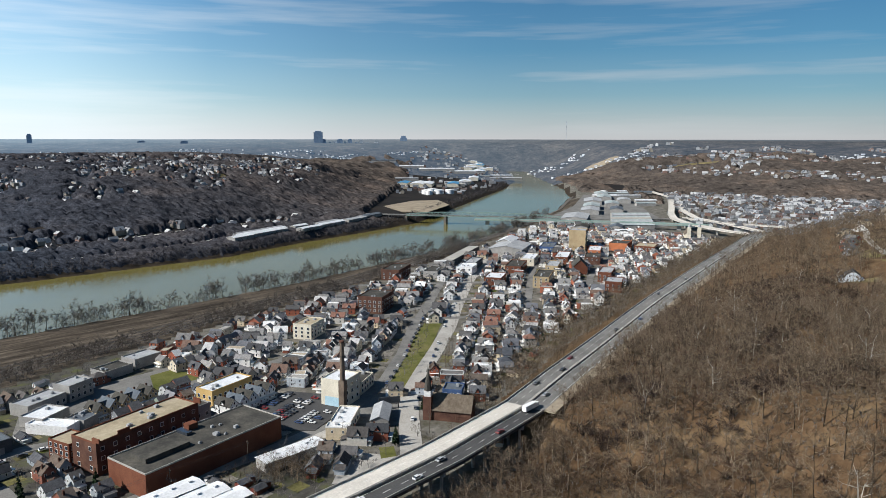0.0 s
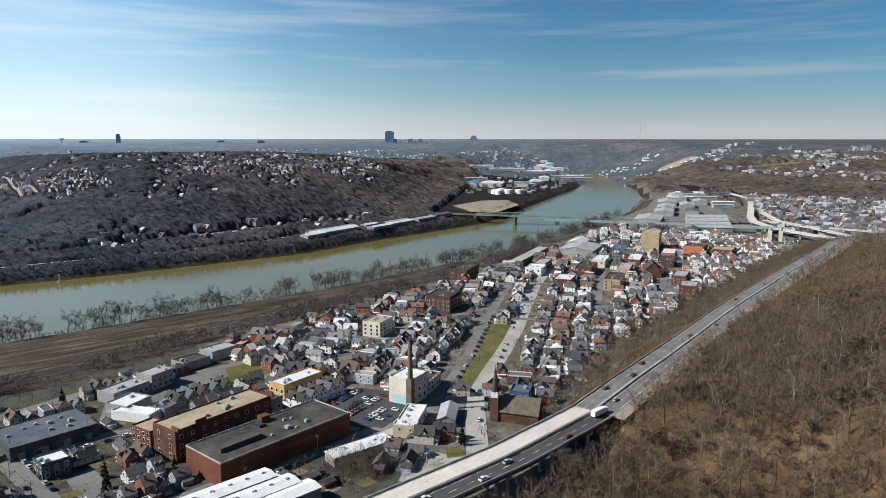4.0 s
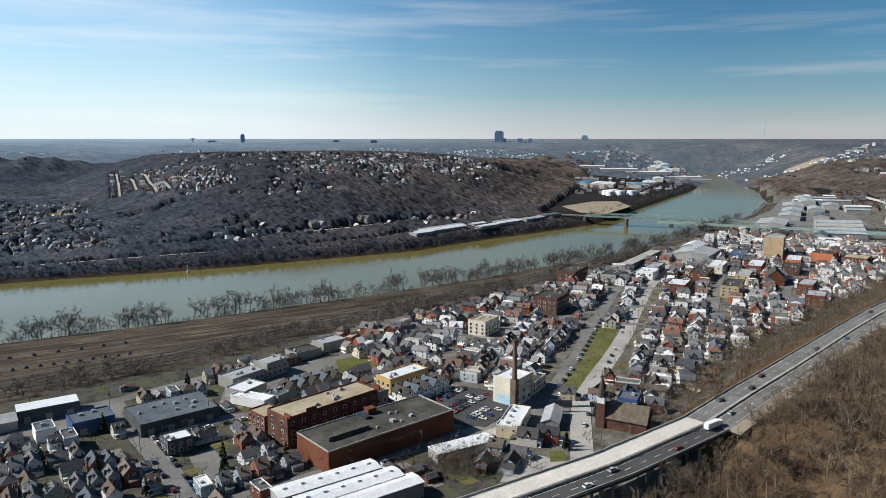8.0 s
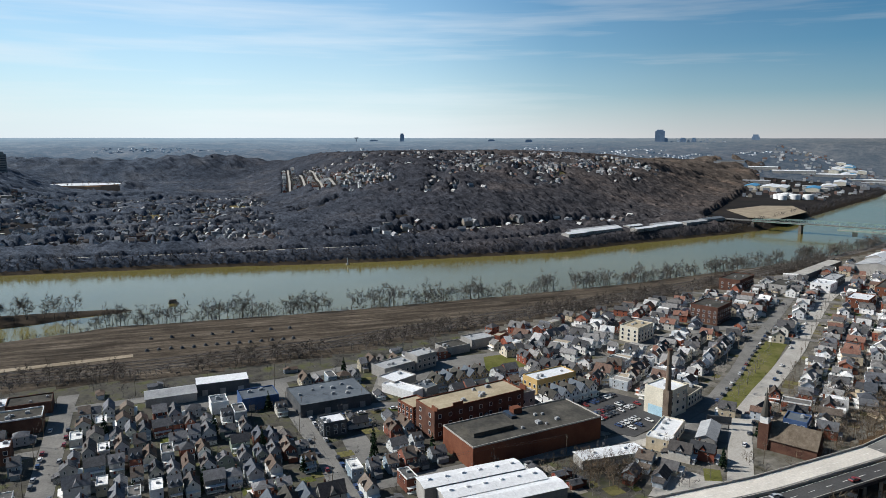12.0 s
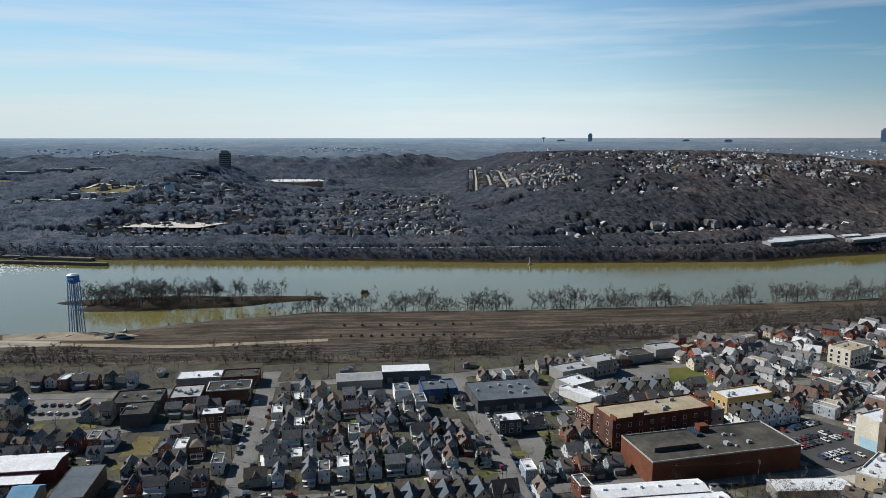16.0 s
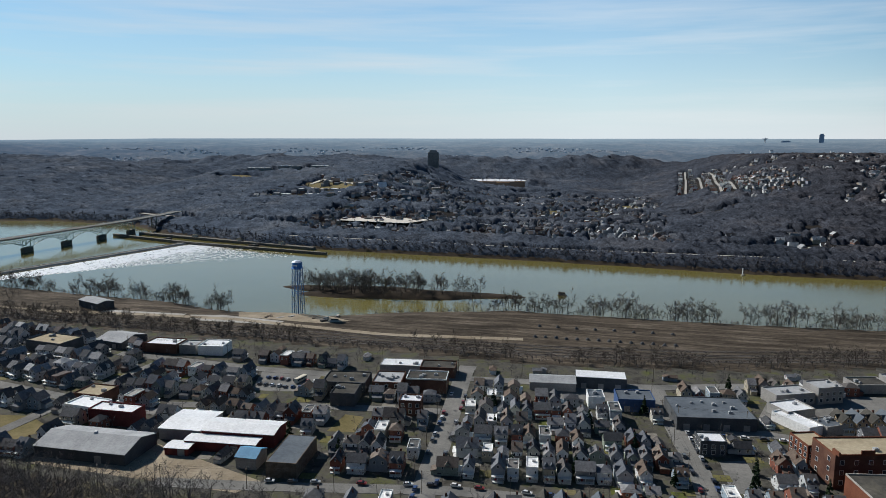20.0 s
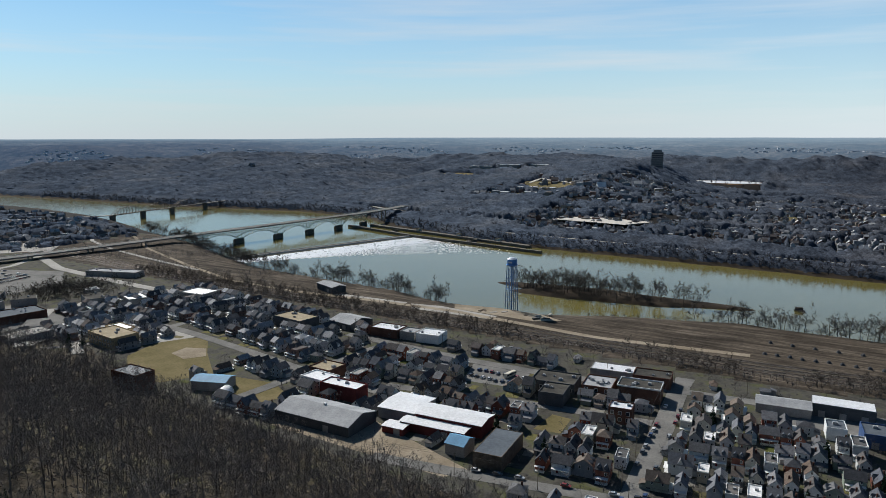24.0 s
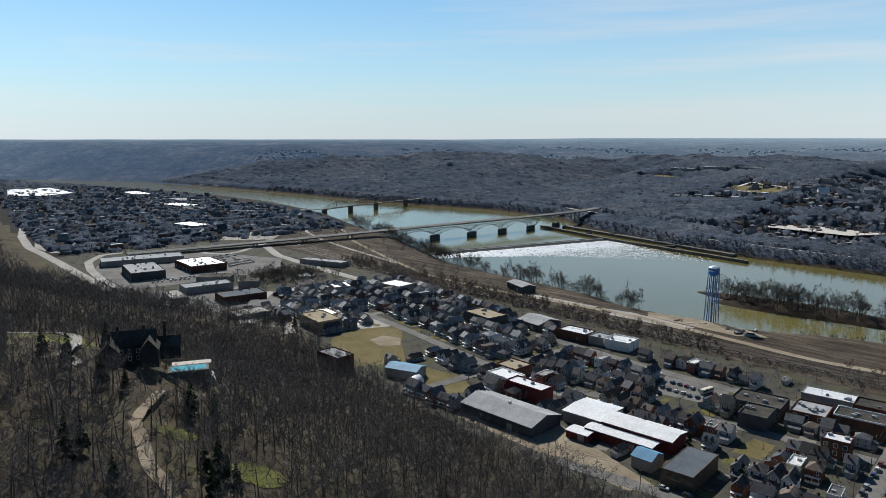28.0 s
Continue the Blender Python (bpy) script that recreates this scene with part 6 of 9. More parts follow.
# rows of gabled houses with one wall
for nm, lab, x0, y0, n, step, turn, wall in (("white_row_house", "white gabled row house with dark dormered roof", 171, 341, 5, 7.2, 17, M_WHITE), ("tan_row_house", "tan brick gabled twin house in a row", 118, 384, 5, 7.6, 12, M_TANBRICK),
                                           ("grey_row_house", "pale row house with steep front gable", -22, 262, 8, 7.2, 8, M_CREAM)):
    for k in range(n):
        x, y = x0 + k * step * math.cos(radians(turn)), y0 + k * step * math.sin(radians(turn))
        h = thing(nm, lab, "house", (x, y, TOWN), turn, "row of " + nm.replace("_", " ") + "s")
        pat = HOUSES[0]
        part("wall", pat.wall.mesh("wall", wall), None, h)
        part("roof", pat.roof.mesh("roof", M_SLATE if k % 2 else M_TARROOF), None, h)
        for en, es, em in pat.extra:
            part(en, es.mesh(en, em), None, h)
        for sx, sy, sz, t in pat.spots:
            part("window", WINDOW, None, h).matrix_basis = pose(sx, sy, sz, 0, 0, t)
        reserve(x, y, 7, 12, turn, 0.5)
# shops west of the first street
flat_block("white_flat_store", "long store with dirty white flat roof", -128, 416, 26, 14, 6, 8, M_GREYWALL, M_METALROOF, 3, parapet=0.5)
flat_block("black_roof_store", "long store with black tar roof", -104, 417, 22, 15, 6, 8, M_DARKBRICK, M_TARROOF, 2)
flat_block("speckled_roof_store", "two storey brick store with speckled pale roof", -126, 384, 17, 20, 7, 8, M_DARKBRICK, M_GREYROOF, 9, levels=(1.5, 4.5), spacing=4)
flat_block("brick_hall", "dark brick hall with patches of white on its roof edge", -104, 390, 24, 15, 8, 8, M_DARKBRICK, M_TARROOF, 4, coping=M_WHITE)
flat_block("tar_roof_row", "row of shops with tar roofs", -152, 382, 26, 20, 5.5, 8, M_DARKWALL, M_TARROOF, 4, levels=(1.5,), spacing=4)
flat_block("small_white_roof", "brick building with white roof", -103, 352, 12, 10, 8, 8, M_DARKBRICK, M_METALROOF, 2, levels=(1.5, 5), spacing=3)
flat_block("dark_flat_house", "dark flat roofed building with painted circle", -144, 360, 14, 18, 7, 8, M_DARKWALL, M_TARROOF, 2)
# sheds along the foot of the slope
gable_shed("white_roof_warehouse", "big red warehouse with bright white metal roof", -174, 300, 37, 16, 6.5, 1.2, 5, M_DARKRED, M_METALROOF, 0, "warehouse")
gable_shed("white_roof_wing", "white roofed wing of the red warehouse", -205, 302, 22, 24, 5.8, 0.8, 5, M_GREYWALL, M_METALROOF, 0, "warehouse")
gable_shed("warehouse_lean_to", "long white lean-to roof against the warehouse", -178, 287, 36, 8, 4.8, 0.4, 5, M_DARKRED, M_METALROOF, 0, "warehouse")
gable_shed("small_white_shed", "small shed with white roof", -196, 279, 12, 8, 3.6, 0.4, 5, M_DARKRED, M_METALROOF, 0)
gable_shed("grey_arched_warehouse", "wide grey roofed warehouse with dark end walls", -236, 271, 48, 24, 5.5, 3.2, 2, M_DARKWALL, M_GREYROOF, 1, "warehouse")
gable_shed("blue_roof_house", "small house with bright blue roof", -157, 276, 10, 11, 5.5, 2.2, 2, M_GREYWALL, M_BLUEROOF, 0, "house")
flat_block("brown_long_block", "long brown block with flat roof", -139, 281, 14, 29, 7, 6, M_TIMBER, M_SLATE, 0, parapet=0.3)
flat_block("maroon_store", "maroon brick store with bright white roof", -250, 303, 26, 11, 7.5, 2, M_DARKRED, M_METALROOF, 2)
flat_block("white_store", "white two storey store with white roof", -272, 308, 20, 13, 6.5, -4, M_WHITE, M_METALROOF, 1, levels=(1.5, 4), spacing=3)
flat_block("tan_roof_store", "brick store with tan roof", -282, 326, 17, 16, 6, 0, M_DARKBRICK, M_TANROOF, 2)
flat_block("brown_block", "dark brown three storey block at the edge of the field", -362, 246, 22, 13, 10, 2, M_DARKBRICK, M_GREYROOF, 2)
gable_shed("blue_roof_shed", "metal building with blue roof beside the ball field", -326, 274, 22, 13, 5.5, 1.6, 22, M_GREYWALL, M_BLUEROOF, 0)
q = thing("quonset_hut", "white arched metal hut", "hut", (-310, 267, TOWN), 22)
part("shell", Shape().extrude([(4.2 * math.cos(a), 4.6 * math.sin(a)) for a in np.linspace(0, math.pi, 15)], -6, 6), M_METALROOF, q)
part("door", Shape().box(0, -6.05, 0, 3, 0.1, 3), M_GREYWALL, q)
reserve(-310, 267, 10, 13, 22)
flat_block("school", "brick school with pale flat roof", -460, 298, 34, 20, 8, -6, M_TANBRICK, M_TANROOF, 3, levels=(1.5, 4.8), spacing=3.5)
flat_block("school_wing", "low school wing with white roof", -476, 314, 22, 12, 6, -6, M_TANBRICK, M_METALROOF, 1)
flat_block("store_roof_shed", "large store with white roof among houses", -525, 428, 28, 22, 6, 5, M_GREYWALL, M_METALROOF, 0)
flat_block("dark_warehouse", "dark warehouse with pale roof", -382, 404, 32, 20, 7, -6, M_DARKWALL, M_TANROOF, 3)
gable_shed("grey_hip_warehouse", "grey roofed warehouse beside the tracks", -344, 426, 24, 24, 5, 3, -8, M_DARKWALL, M_GREYROOF, 0)
flat_block("white_flat_row", "flat roofed store with white roof beside the tracks", -303, 420, 24, 15, 6, 4, M_DARKBRICK, M_METALROOF, 3)
flat_block("white_flat_end", "white roofed store at the end of the street", -267, 424, 18, 16, 6, 8, M_WHITE, M_METALROOF, 2)
flat_block("long_flat_row", "flat roofed store with pale roof", -284, 422, 12, 13, 5.5, 6, M_GREYWALL, M_GREYROOF, 2)
gable_shed("river_shed", "dark shed with pale roof on the river flat", -442, 517, 30, 15, 6, 1.5, -20, M_DARKWALL, M_GREYROOF, 0)
# stores beyond the western woods
flat_block("big_store", "wide grey store with flat roof and rooftop boxes", -768, 272, 62, 34, 8, -10, M_DARKWALL, M_GREYROOF, 14, category="store", bays=5)
flat_block("white_roof_mall", "wide store with bright white roof and skylights", -768, 336, 56, 40, 7, -4, M_DARKBRICK, M_METALROOF, 16, category="store", bays=5)
flat_block("strip_store", "long low store row with grey roof", -850, 300, 34, 90, 6, -14, M_GREYWALL, M_GREYROOF, 10, category="store")
flat_block("depot_block", "low depot with dark roof", -590, 296, 26, 40, 6, -8, M_DARKBRICK, M_SLATE, 4, category="depot")
flat_block("depot_block_long", "long low depot with grey roof", -650, 290, 22, 46, 6, -8, M_GREYWALL, M_GREYROOF, 4, category="depot")
flat_block("depot_block_white", "low depot with pale roof", -628, 250, 40, 14, 5, -8, M_GREYWALL, M_CONCRETE, 2, category="depot")
flat_block("depot_shed", "flat roofed depot beside the road", -520, 268, 20, 30, 6, -4, M_GREYWALL, M_CONCRETE, 2, category="depot")
flat_block("bridge_foot_store", "long pale flat block by the bridge ramp", -690, 452, 60, 16, 5, 20, M_GREYWALL, M_GREYROOF, 4, category="store")
# eastern town
flat_block("cream_apartments", "cream brick four storey apartment house", 290, 439, 22, 15, 11, 28, M_CREAM, M_TANROOF, 3, levels=(1.5, 4.5, 7.5), spacing=3.4, sides="swe")
flat_block("brick_school", "dark brick four storey school", 379, 468, 30, 22, 14, 30, M_DARKBRICK, M_TARROOF, 4, levels=(1.8, 5.5, 9.2), spacing=3.6, sides="swe")
flat_block("blue_house", "dark blue flat roofed house beside the park", 273, 268, 12, 11, 8, 35, M_BLUEWALL, M_SLATE, 1, levels=(1.5, 4.6), spacing=3)
flat_block("dark_cold_store", "dark brick warehouse with flat roof", 487, 566, 40, 20, 11, 30, M_DARKBRICK, M_TARROOF, 2, levels=(2, 6), spacing=5)
flat_block("long_depot", "very long low freight depot with pale roof", 630, 606, 120, 14, 6, 27, M_DARKWALL, M_CONCRETE, 0, parapet=0, category="depot")
gable_shed("grey_mill_roof", "wide mill with grey and white stepped roof", 705, 588, 60, 44, 9, 4, 27, M_GREYWALL, M_GREYROOF, 3, "mill")
gable_shed("white_mill_roof", "mill with white ridged roof", 740, 622, 46, 22, 10, 4, 27, M_GREYWALL, M_METALROOF, 2, "mill")
flat_block("office_tower", "tan concrete office tower", 790, 540, 24, 22, 27, 28, M_TANBRICK, M_GREYROOF, 2, levels=(2, 5.5, 9, 12.5, 16, 19.5, 23), spacing=3.6, sides="s")
flat_block("orange_hall", "large orange brick hall with flat dark roof", 832, 500, 34, 24, 10, 20, M_ORANGE, M_TARROOF, 2)
flat_block("brown_school", "brown brick school with hipped roof", 838, 465, 32, 26, 9, 20, M_BRICK, M_TANROOF, 2, levels=(2, 5.5), spacing=4)
gable_shed("brick_church", "red brick church hall with steep dark roof", 655, 445, 30, 16, 8, 8, 38, M_BRICK, M_TARROOF, 0, "church")
flat_block("brick_school_east", "long brick school with pale roof", 572, 432, 44, 16, 11, 30, M_TANBRICK, M_TARROOF, 3, levels=(1.8, 5, 8), spacing=4, sides="swe")
flat_block("brick_block_east", "red brick apartment block", 600, 366, 26, 16, 10, 28, M_BRICK, M_GREYROOF, 2, levels=(2, 5.5), spacing=4)
flat_block("brick_block_north", "red brick block with pale roof", 640, 400, 34, 14, 10, 25, M_BRICK, M_GREYROOF, 2, levels=(2, 5.5), spacing=4)
for bx, by, bw, bd, wl, rf in ((520, 540, 34, 16, M_GREYWALL, M_TARROOF), (560, 530, 26, 18, M_WHITE, M_METALROOF), (590, 548, 40, 14, M_DARKWALL, M_GREYROOF), (540, 470, 30, 18, M_BRICK, M_METALROOF), (610, 500, 44, 18, M_BRICK, M_TARROOF),
                               (660, 520, 40, 16, M_CREAM, M_METALROOF), (640, 470, 36, 14, M_TANBRICK, M_GREYROOF), (700, 500, 46, 16, M_BRICK, M_METALROOF), (720, 470, 34, 18, M_DARKBRICK, M_TARROOF), (770, 500, 40, 16, M_ORANGE, M_METALROOF), (750, 560, 40, 18, M_BLUEWALL, M_SLATE)):
    flat_block("commercial_block", "flat roofed brick commercial block in the dense town", bx, by, bw, bd, 8, 30, wl, rf, 3, levels=(4.8,), spacing=5)


def build_church():
    c = thing("church", "brown brick church with steep roof and slender spire", "church", (255, 251, TOWN), 32)
    part("nave", Shape().extrude([(-6, -0.5), (6, -0.5), (6, 6), (0, 13), (-6, 6)], -11, 11), M_DARKBRICK, c)
    for s in (-1, 1):
        part("roof", Shape().add([(s * 6.6, y, 5.4 + t) for t in (0.05, 0.3) for y in (-11.4, 11.4)] + [(0, y, 13.05 + t) for t in (0.05, 0.3) for y in (-11.4, 11.4)],
                                 [(0, 1, 5, 4), (2, 6, 7, 3), (0, 4, 6, 2), (1, 3, 7, 5), (0, 2, 3, 1)]), M_TIMBER, c)
    part("transept", Shape().extrude([(5, -0.5), (12, -0.5), (12, 5), (8.5, 9.5), (5, 5)], -9, 0), M_DARKBRICK, c)
    part("tower", Shape().box(-4.5, 12.5, -0.5, 4.6, 4.6, 13.5), M_DARKBRICK, c)
    part("belfry", Shape().box(-4.5, 12.5, 13, 3.8, 3.8, 3.2), M_TRIM, c)
    part("spire", Shape().tube(-4.5, 12.5, 16.2, 29, 2.3, 0.12, 8), M_TARROOF, c)
    part("cross", Shape().box(-4.5, 12.5, 29, 0.15, 0.15, 1.6).box(-4.5, 12.5, 29.9, 0.9, 0.15, 0.15), M_DARKSTEEL, c)
    reserve(240, 246, 24, 36, 32)
    b = thing("billboard", "long roadside billboard on posts", "billboard", (239, 284.5, TOWN), -32)
    part("panel", Shape().box(0, 0, 3.4, 12, 0.5, 3.4), M_DARKWALL, b)
    part("catwalk", Shape().box(0, -0.7, 3.0, 12, 0.8, 0.15), M_DARKSTEEL, b)
    for x in (-5, 0, 5):
        part("post", Shape().box(x, 0.3, 0, 0.4, 0.4, 7), M_DARKSTEEL, b)


build_church()


# ---- the corner below the power house ----
for k_, x_, y_, t_ in ((2, 199, 261, 40), (0, 209, 258, 40), (3, 179, 259, 130), (7, 186, 252, 40), (7, 178, 246, 130), (5, 196, 273, 40), (7, 167, 252, 130)):
    place_house(HOUSES[k_], x_, y_, TOWN, t_, (0.95, 0.95, 0.9), True)
    reserve(x_, y_, 9, 12, t_, 1.0)
patch("corner_lawn", [(196, 240), (203, 250), (209, 246), (203, 237)], M_GRASS, 0.10, "small green lawn beside the corner houses", "lawn")
patch("corner_lot", [(165, 236), (188, 256), (196, 248), (203, 236), (190, 226)], M_CONCRETE, 0.06, "pale dusty lot under the highway", "yard")
patch("shop_lot", [(214, 293), (240, 304), (262, 300), (250, 284), (232, 268), (222, 285)], M_STREET, 0.07, "worn paved lot beside the billboard", "car park")
patch("lane", [(186, 284), (216, 298), (222, 290), (192, 276)], M_CONCRETE, 0.09, "pale lane along the car park", "street")
patch("church_lawn", [(252, 268), (262, 276), (276, 268), (266, 258)], M_GRASS, 0.10, "green lawn beside the church", "lawn")
for x_, y_, w_, d_, t_ in ((206, 270, 40, 40, 40), (235, 285, 40, 26, 45), (252, 250, 30, 34, 32)):
    reserve(x_, y_, w_, d_, t_, 0)

# ---- house rows ----
def sow_houses():
    rs = random.Random(77)
    found, taken = [], []
    zones = ((-430, 370, -9, -150, 118, -110, 66, 17.2), (-240, 360, 1, -82, 84, -100, 70, 17.2), (-78, 300, 8, -95, 300, -46, 124, 17.2), (230, 300, 38, -40, 920, -420, 330, 15.5))
    for zi, (ox, oy, ang, u0, u1, v0, v1, pitch) in enumerate(zones):
        c, s = math.cos(radians(ang)), math.sin(radians(ang))
        v, row = v0, 0
        while v < v1:
            u = u0 + rs.uniform(0, 4)
            while u < u1:
                k = rs.choice([0, 0, 1, 2, 3, 3, 4, 5, 6, 6, 7, 8, 8, 10] if zi < 3 else [0, 0, 1, 2, 2, 3, 4, 5, 6, 7, 8, 9, 10, 10])
                w = HOUSES[k].w
                u += w / 2 * 0.86
                x, y = ox + c * u - s * (v + rs.uniform(-2.2, 2.2) * (1 if zi < 3 else 1.8)), oy + s * u + c * (v + rs.uniform(-1.2, 1.2))
                u += (w / 2 + rs.uniform(0.6, 2.4 if zi == 3 else 3.8)) * 0.86
                rail = np.interp(x, [-681, -342, -39, 75, 160, 259, 392, 535, 711, 972, 1100], [462, 448, 440, 455, 480, 503, 532, 574, 636, 742, 800])
                foot = hill_foot(np.array(x)) + np.interp(x, [260, 300, 420], [9, 14, 24])
                if not (foot < y < rail) or x > 1010 or rs.random() < (0.09 if zi < 3 else 0.12) or not is_free(x, y, 2.2 if zi < 3 else 2.0):
                    continue
                if zi < 3 and x > 225 or zi == 3 and (x < 190 or x < 230 and y < 330):
                    continue
                if zi == 0 and x > -318 or zi == 1 and (x < -318 or x > -165) or zi == 2 and x < -165:
                    continue
                taken.append((x, y, w / 2, HOUSES[k].d / 2, radians(ang)))
                found.append((k, x, y, ang + (0 if row % 2 == 0 else 180) + rs.uniform(-2, 2) * (1 if zi < 3 else 7) + (rs.choice([0, 0, 90 if k in (3, 4, 6, 7, 10) else 0]) if zi < 3 else rs.choice([0, 0, 90, 90, 180])), rs.uniform(0.88, 1.06) * rs.uniform(*((0.80, 0.94) if zi < 3 else (0.78, 0.98)))))
            v += pitch
            row += 1
    BUILT.extend(taken)
    found.sort(key=lambda r: math.hypot(r[1], r[2]))
    for i, (k, x, y, t, sc) in enumerate(found[:300]):
        place_house(HOUSES[k], x, y, TOWN, t, (sc, sc, sc * rs.uniform(0.9, 1.1)), i < 120)
    rest = [(k, x, y, TOWN, t, sc) for k, x, y, t, sc in found[300:]]
    joined_houses("town_houses", "hundreds of small gabled houses packed along streets", [r for r in rest if r[1] > 100], panes=True)
    joined_houses("west_end_houses", "grey gabled houses packed along the western streets", [r for r in rest if r[1] <= 100], panes=True, far=True)


sow_houses()

# ---- railway and river flat ----
def build_railway():
    lines = ([(-900, 505), (-681, 476), (-500, 468), (-342, 466), (-113, 470), (-39, 472), (75, 486), (160, 508), (259, 532), (392, 562), (535, 606), (711, 670), (972, 772), (1250, 905), (1600, 1115)], 0), ([], 6), ([], 13), ([], 21)
    base = lines[0][0]
    for i, (_, off) in enumerate(lines):
        p = [tuple(q) for q in offset_line(finer(base, 40), off)]
        strip("track_bed", p, 3.6, M_BALLAST, 0.12 + 0.01 * i, "grey ballast bed of a railway track", "railway", step=30)
        for s in (-0.75, 0.75):
            a = finer(p, 40)
            a = offset_line(a, s)
            z = height(a[:, 0], a[:, 1]) + 0.30
            sh = Shape()
            for k in range(len(a) - 1):
                sh.beam((*a[k], z[k]), (*a[k + 1], z[k + 1]), 0.16, 0.2)
            tagged(part("rail", sh, M_RAIL), "rusty steel railway rail", "railway", kind="structure")
    strip("dirt_road", [(-470, 494), (-379, 504), (-301, 508), (-219, 500), (-165, 494), (-120, 500), (-62, 507)], 7, M_DIRT, 0.14, "pale dirt road across the river flat", "road")
    patch("gravel_pad", [(-335, 497), (-262, 500), (-258, 512), (-318, 518), (-345, 512)], M_CONCRETE, 0.10, "pale gravel pad near the water tower", "yard")
    patch("gravel_yard", [(-302, 516), (-226, 513), (-206, 526), (-230, 536), (-270, 538), (-310, 530)], M_DIRT, 0.12, "pale worn yard round the water tower", "yard")
    patch("gravel_strip", [(-430, 500), (-350, 504), (-350, 514), (-425, 510)], M_CONCRETE, 0.10, "pale gravel strip beside the tracks", "yard")
    strip("river_path", [(-1042, 703), (-823, 588), (-677, 535), (-566, 500), (-470, 494)], 5, M_DIRT, 0.12, "pale path along the river flat", "path")
    rs = random.Random(3)
    for row, (y, n) in enumerate(((516, 14), (546, 8))):
        for k in range(n):
            b = thing("brush_pile", "small dark heap of cut brush on bare earth", "brush pile", (-54 + k * 101 / (n - 1), y + rs.uniform(-1, 1), ground_at(0, y)), rs.uniform(0, 180), "brush piles on the flat")
            part("mound", Shape().tube(0, 0, -0.2, 1.2, 1.7, 1.1, 9).tube(0.2, 0.1, 1.2, 1.8, 1.1, 0.3, 9), M_DARKWALL, b)
            part("twigs", Shape().beam((-1, 0, 0.8), (1.2, 0.6, 2.2), 0.12).beam((0.6, -0.9, 0.6), (-0.5, 0.7, 2.3), 0.1), M_TIMBER, b)
    for k in range(9):
        x, y = -300 + rs.uniform(0, 80), 528 + rs.uniform(-9, 14)
        b = thing("scrap_stack", "stack of timber and scrap near the water tower", "scrap", (x, y, ground_at(x, y)), rs.uniform(0, 180), "scrap by the water tower")
        part("stack", Shape().box(0, 0, -0.2, rs.uniform(3, 8), rs.uniform(1.5, 3), rs.uniform(0.8, 2)), rs.choice([M_TIMBER, M_DARKSTEEL, M_CONCRETE]), b)
        part("plank", Shape().box(0.5, 1.8, -0.1, 4, 0.8, 0.5, 12), M_TIMBER, b)


build_railway()


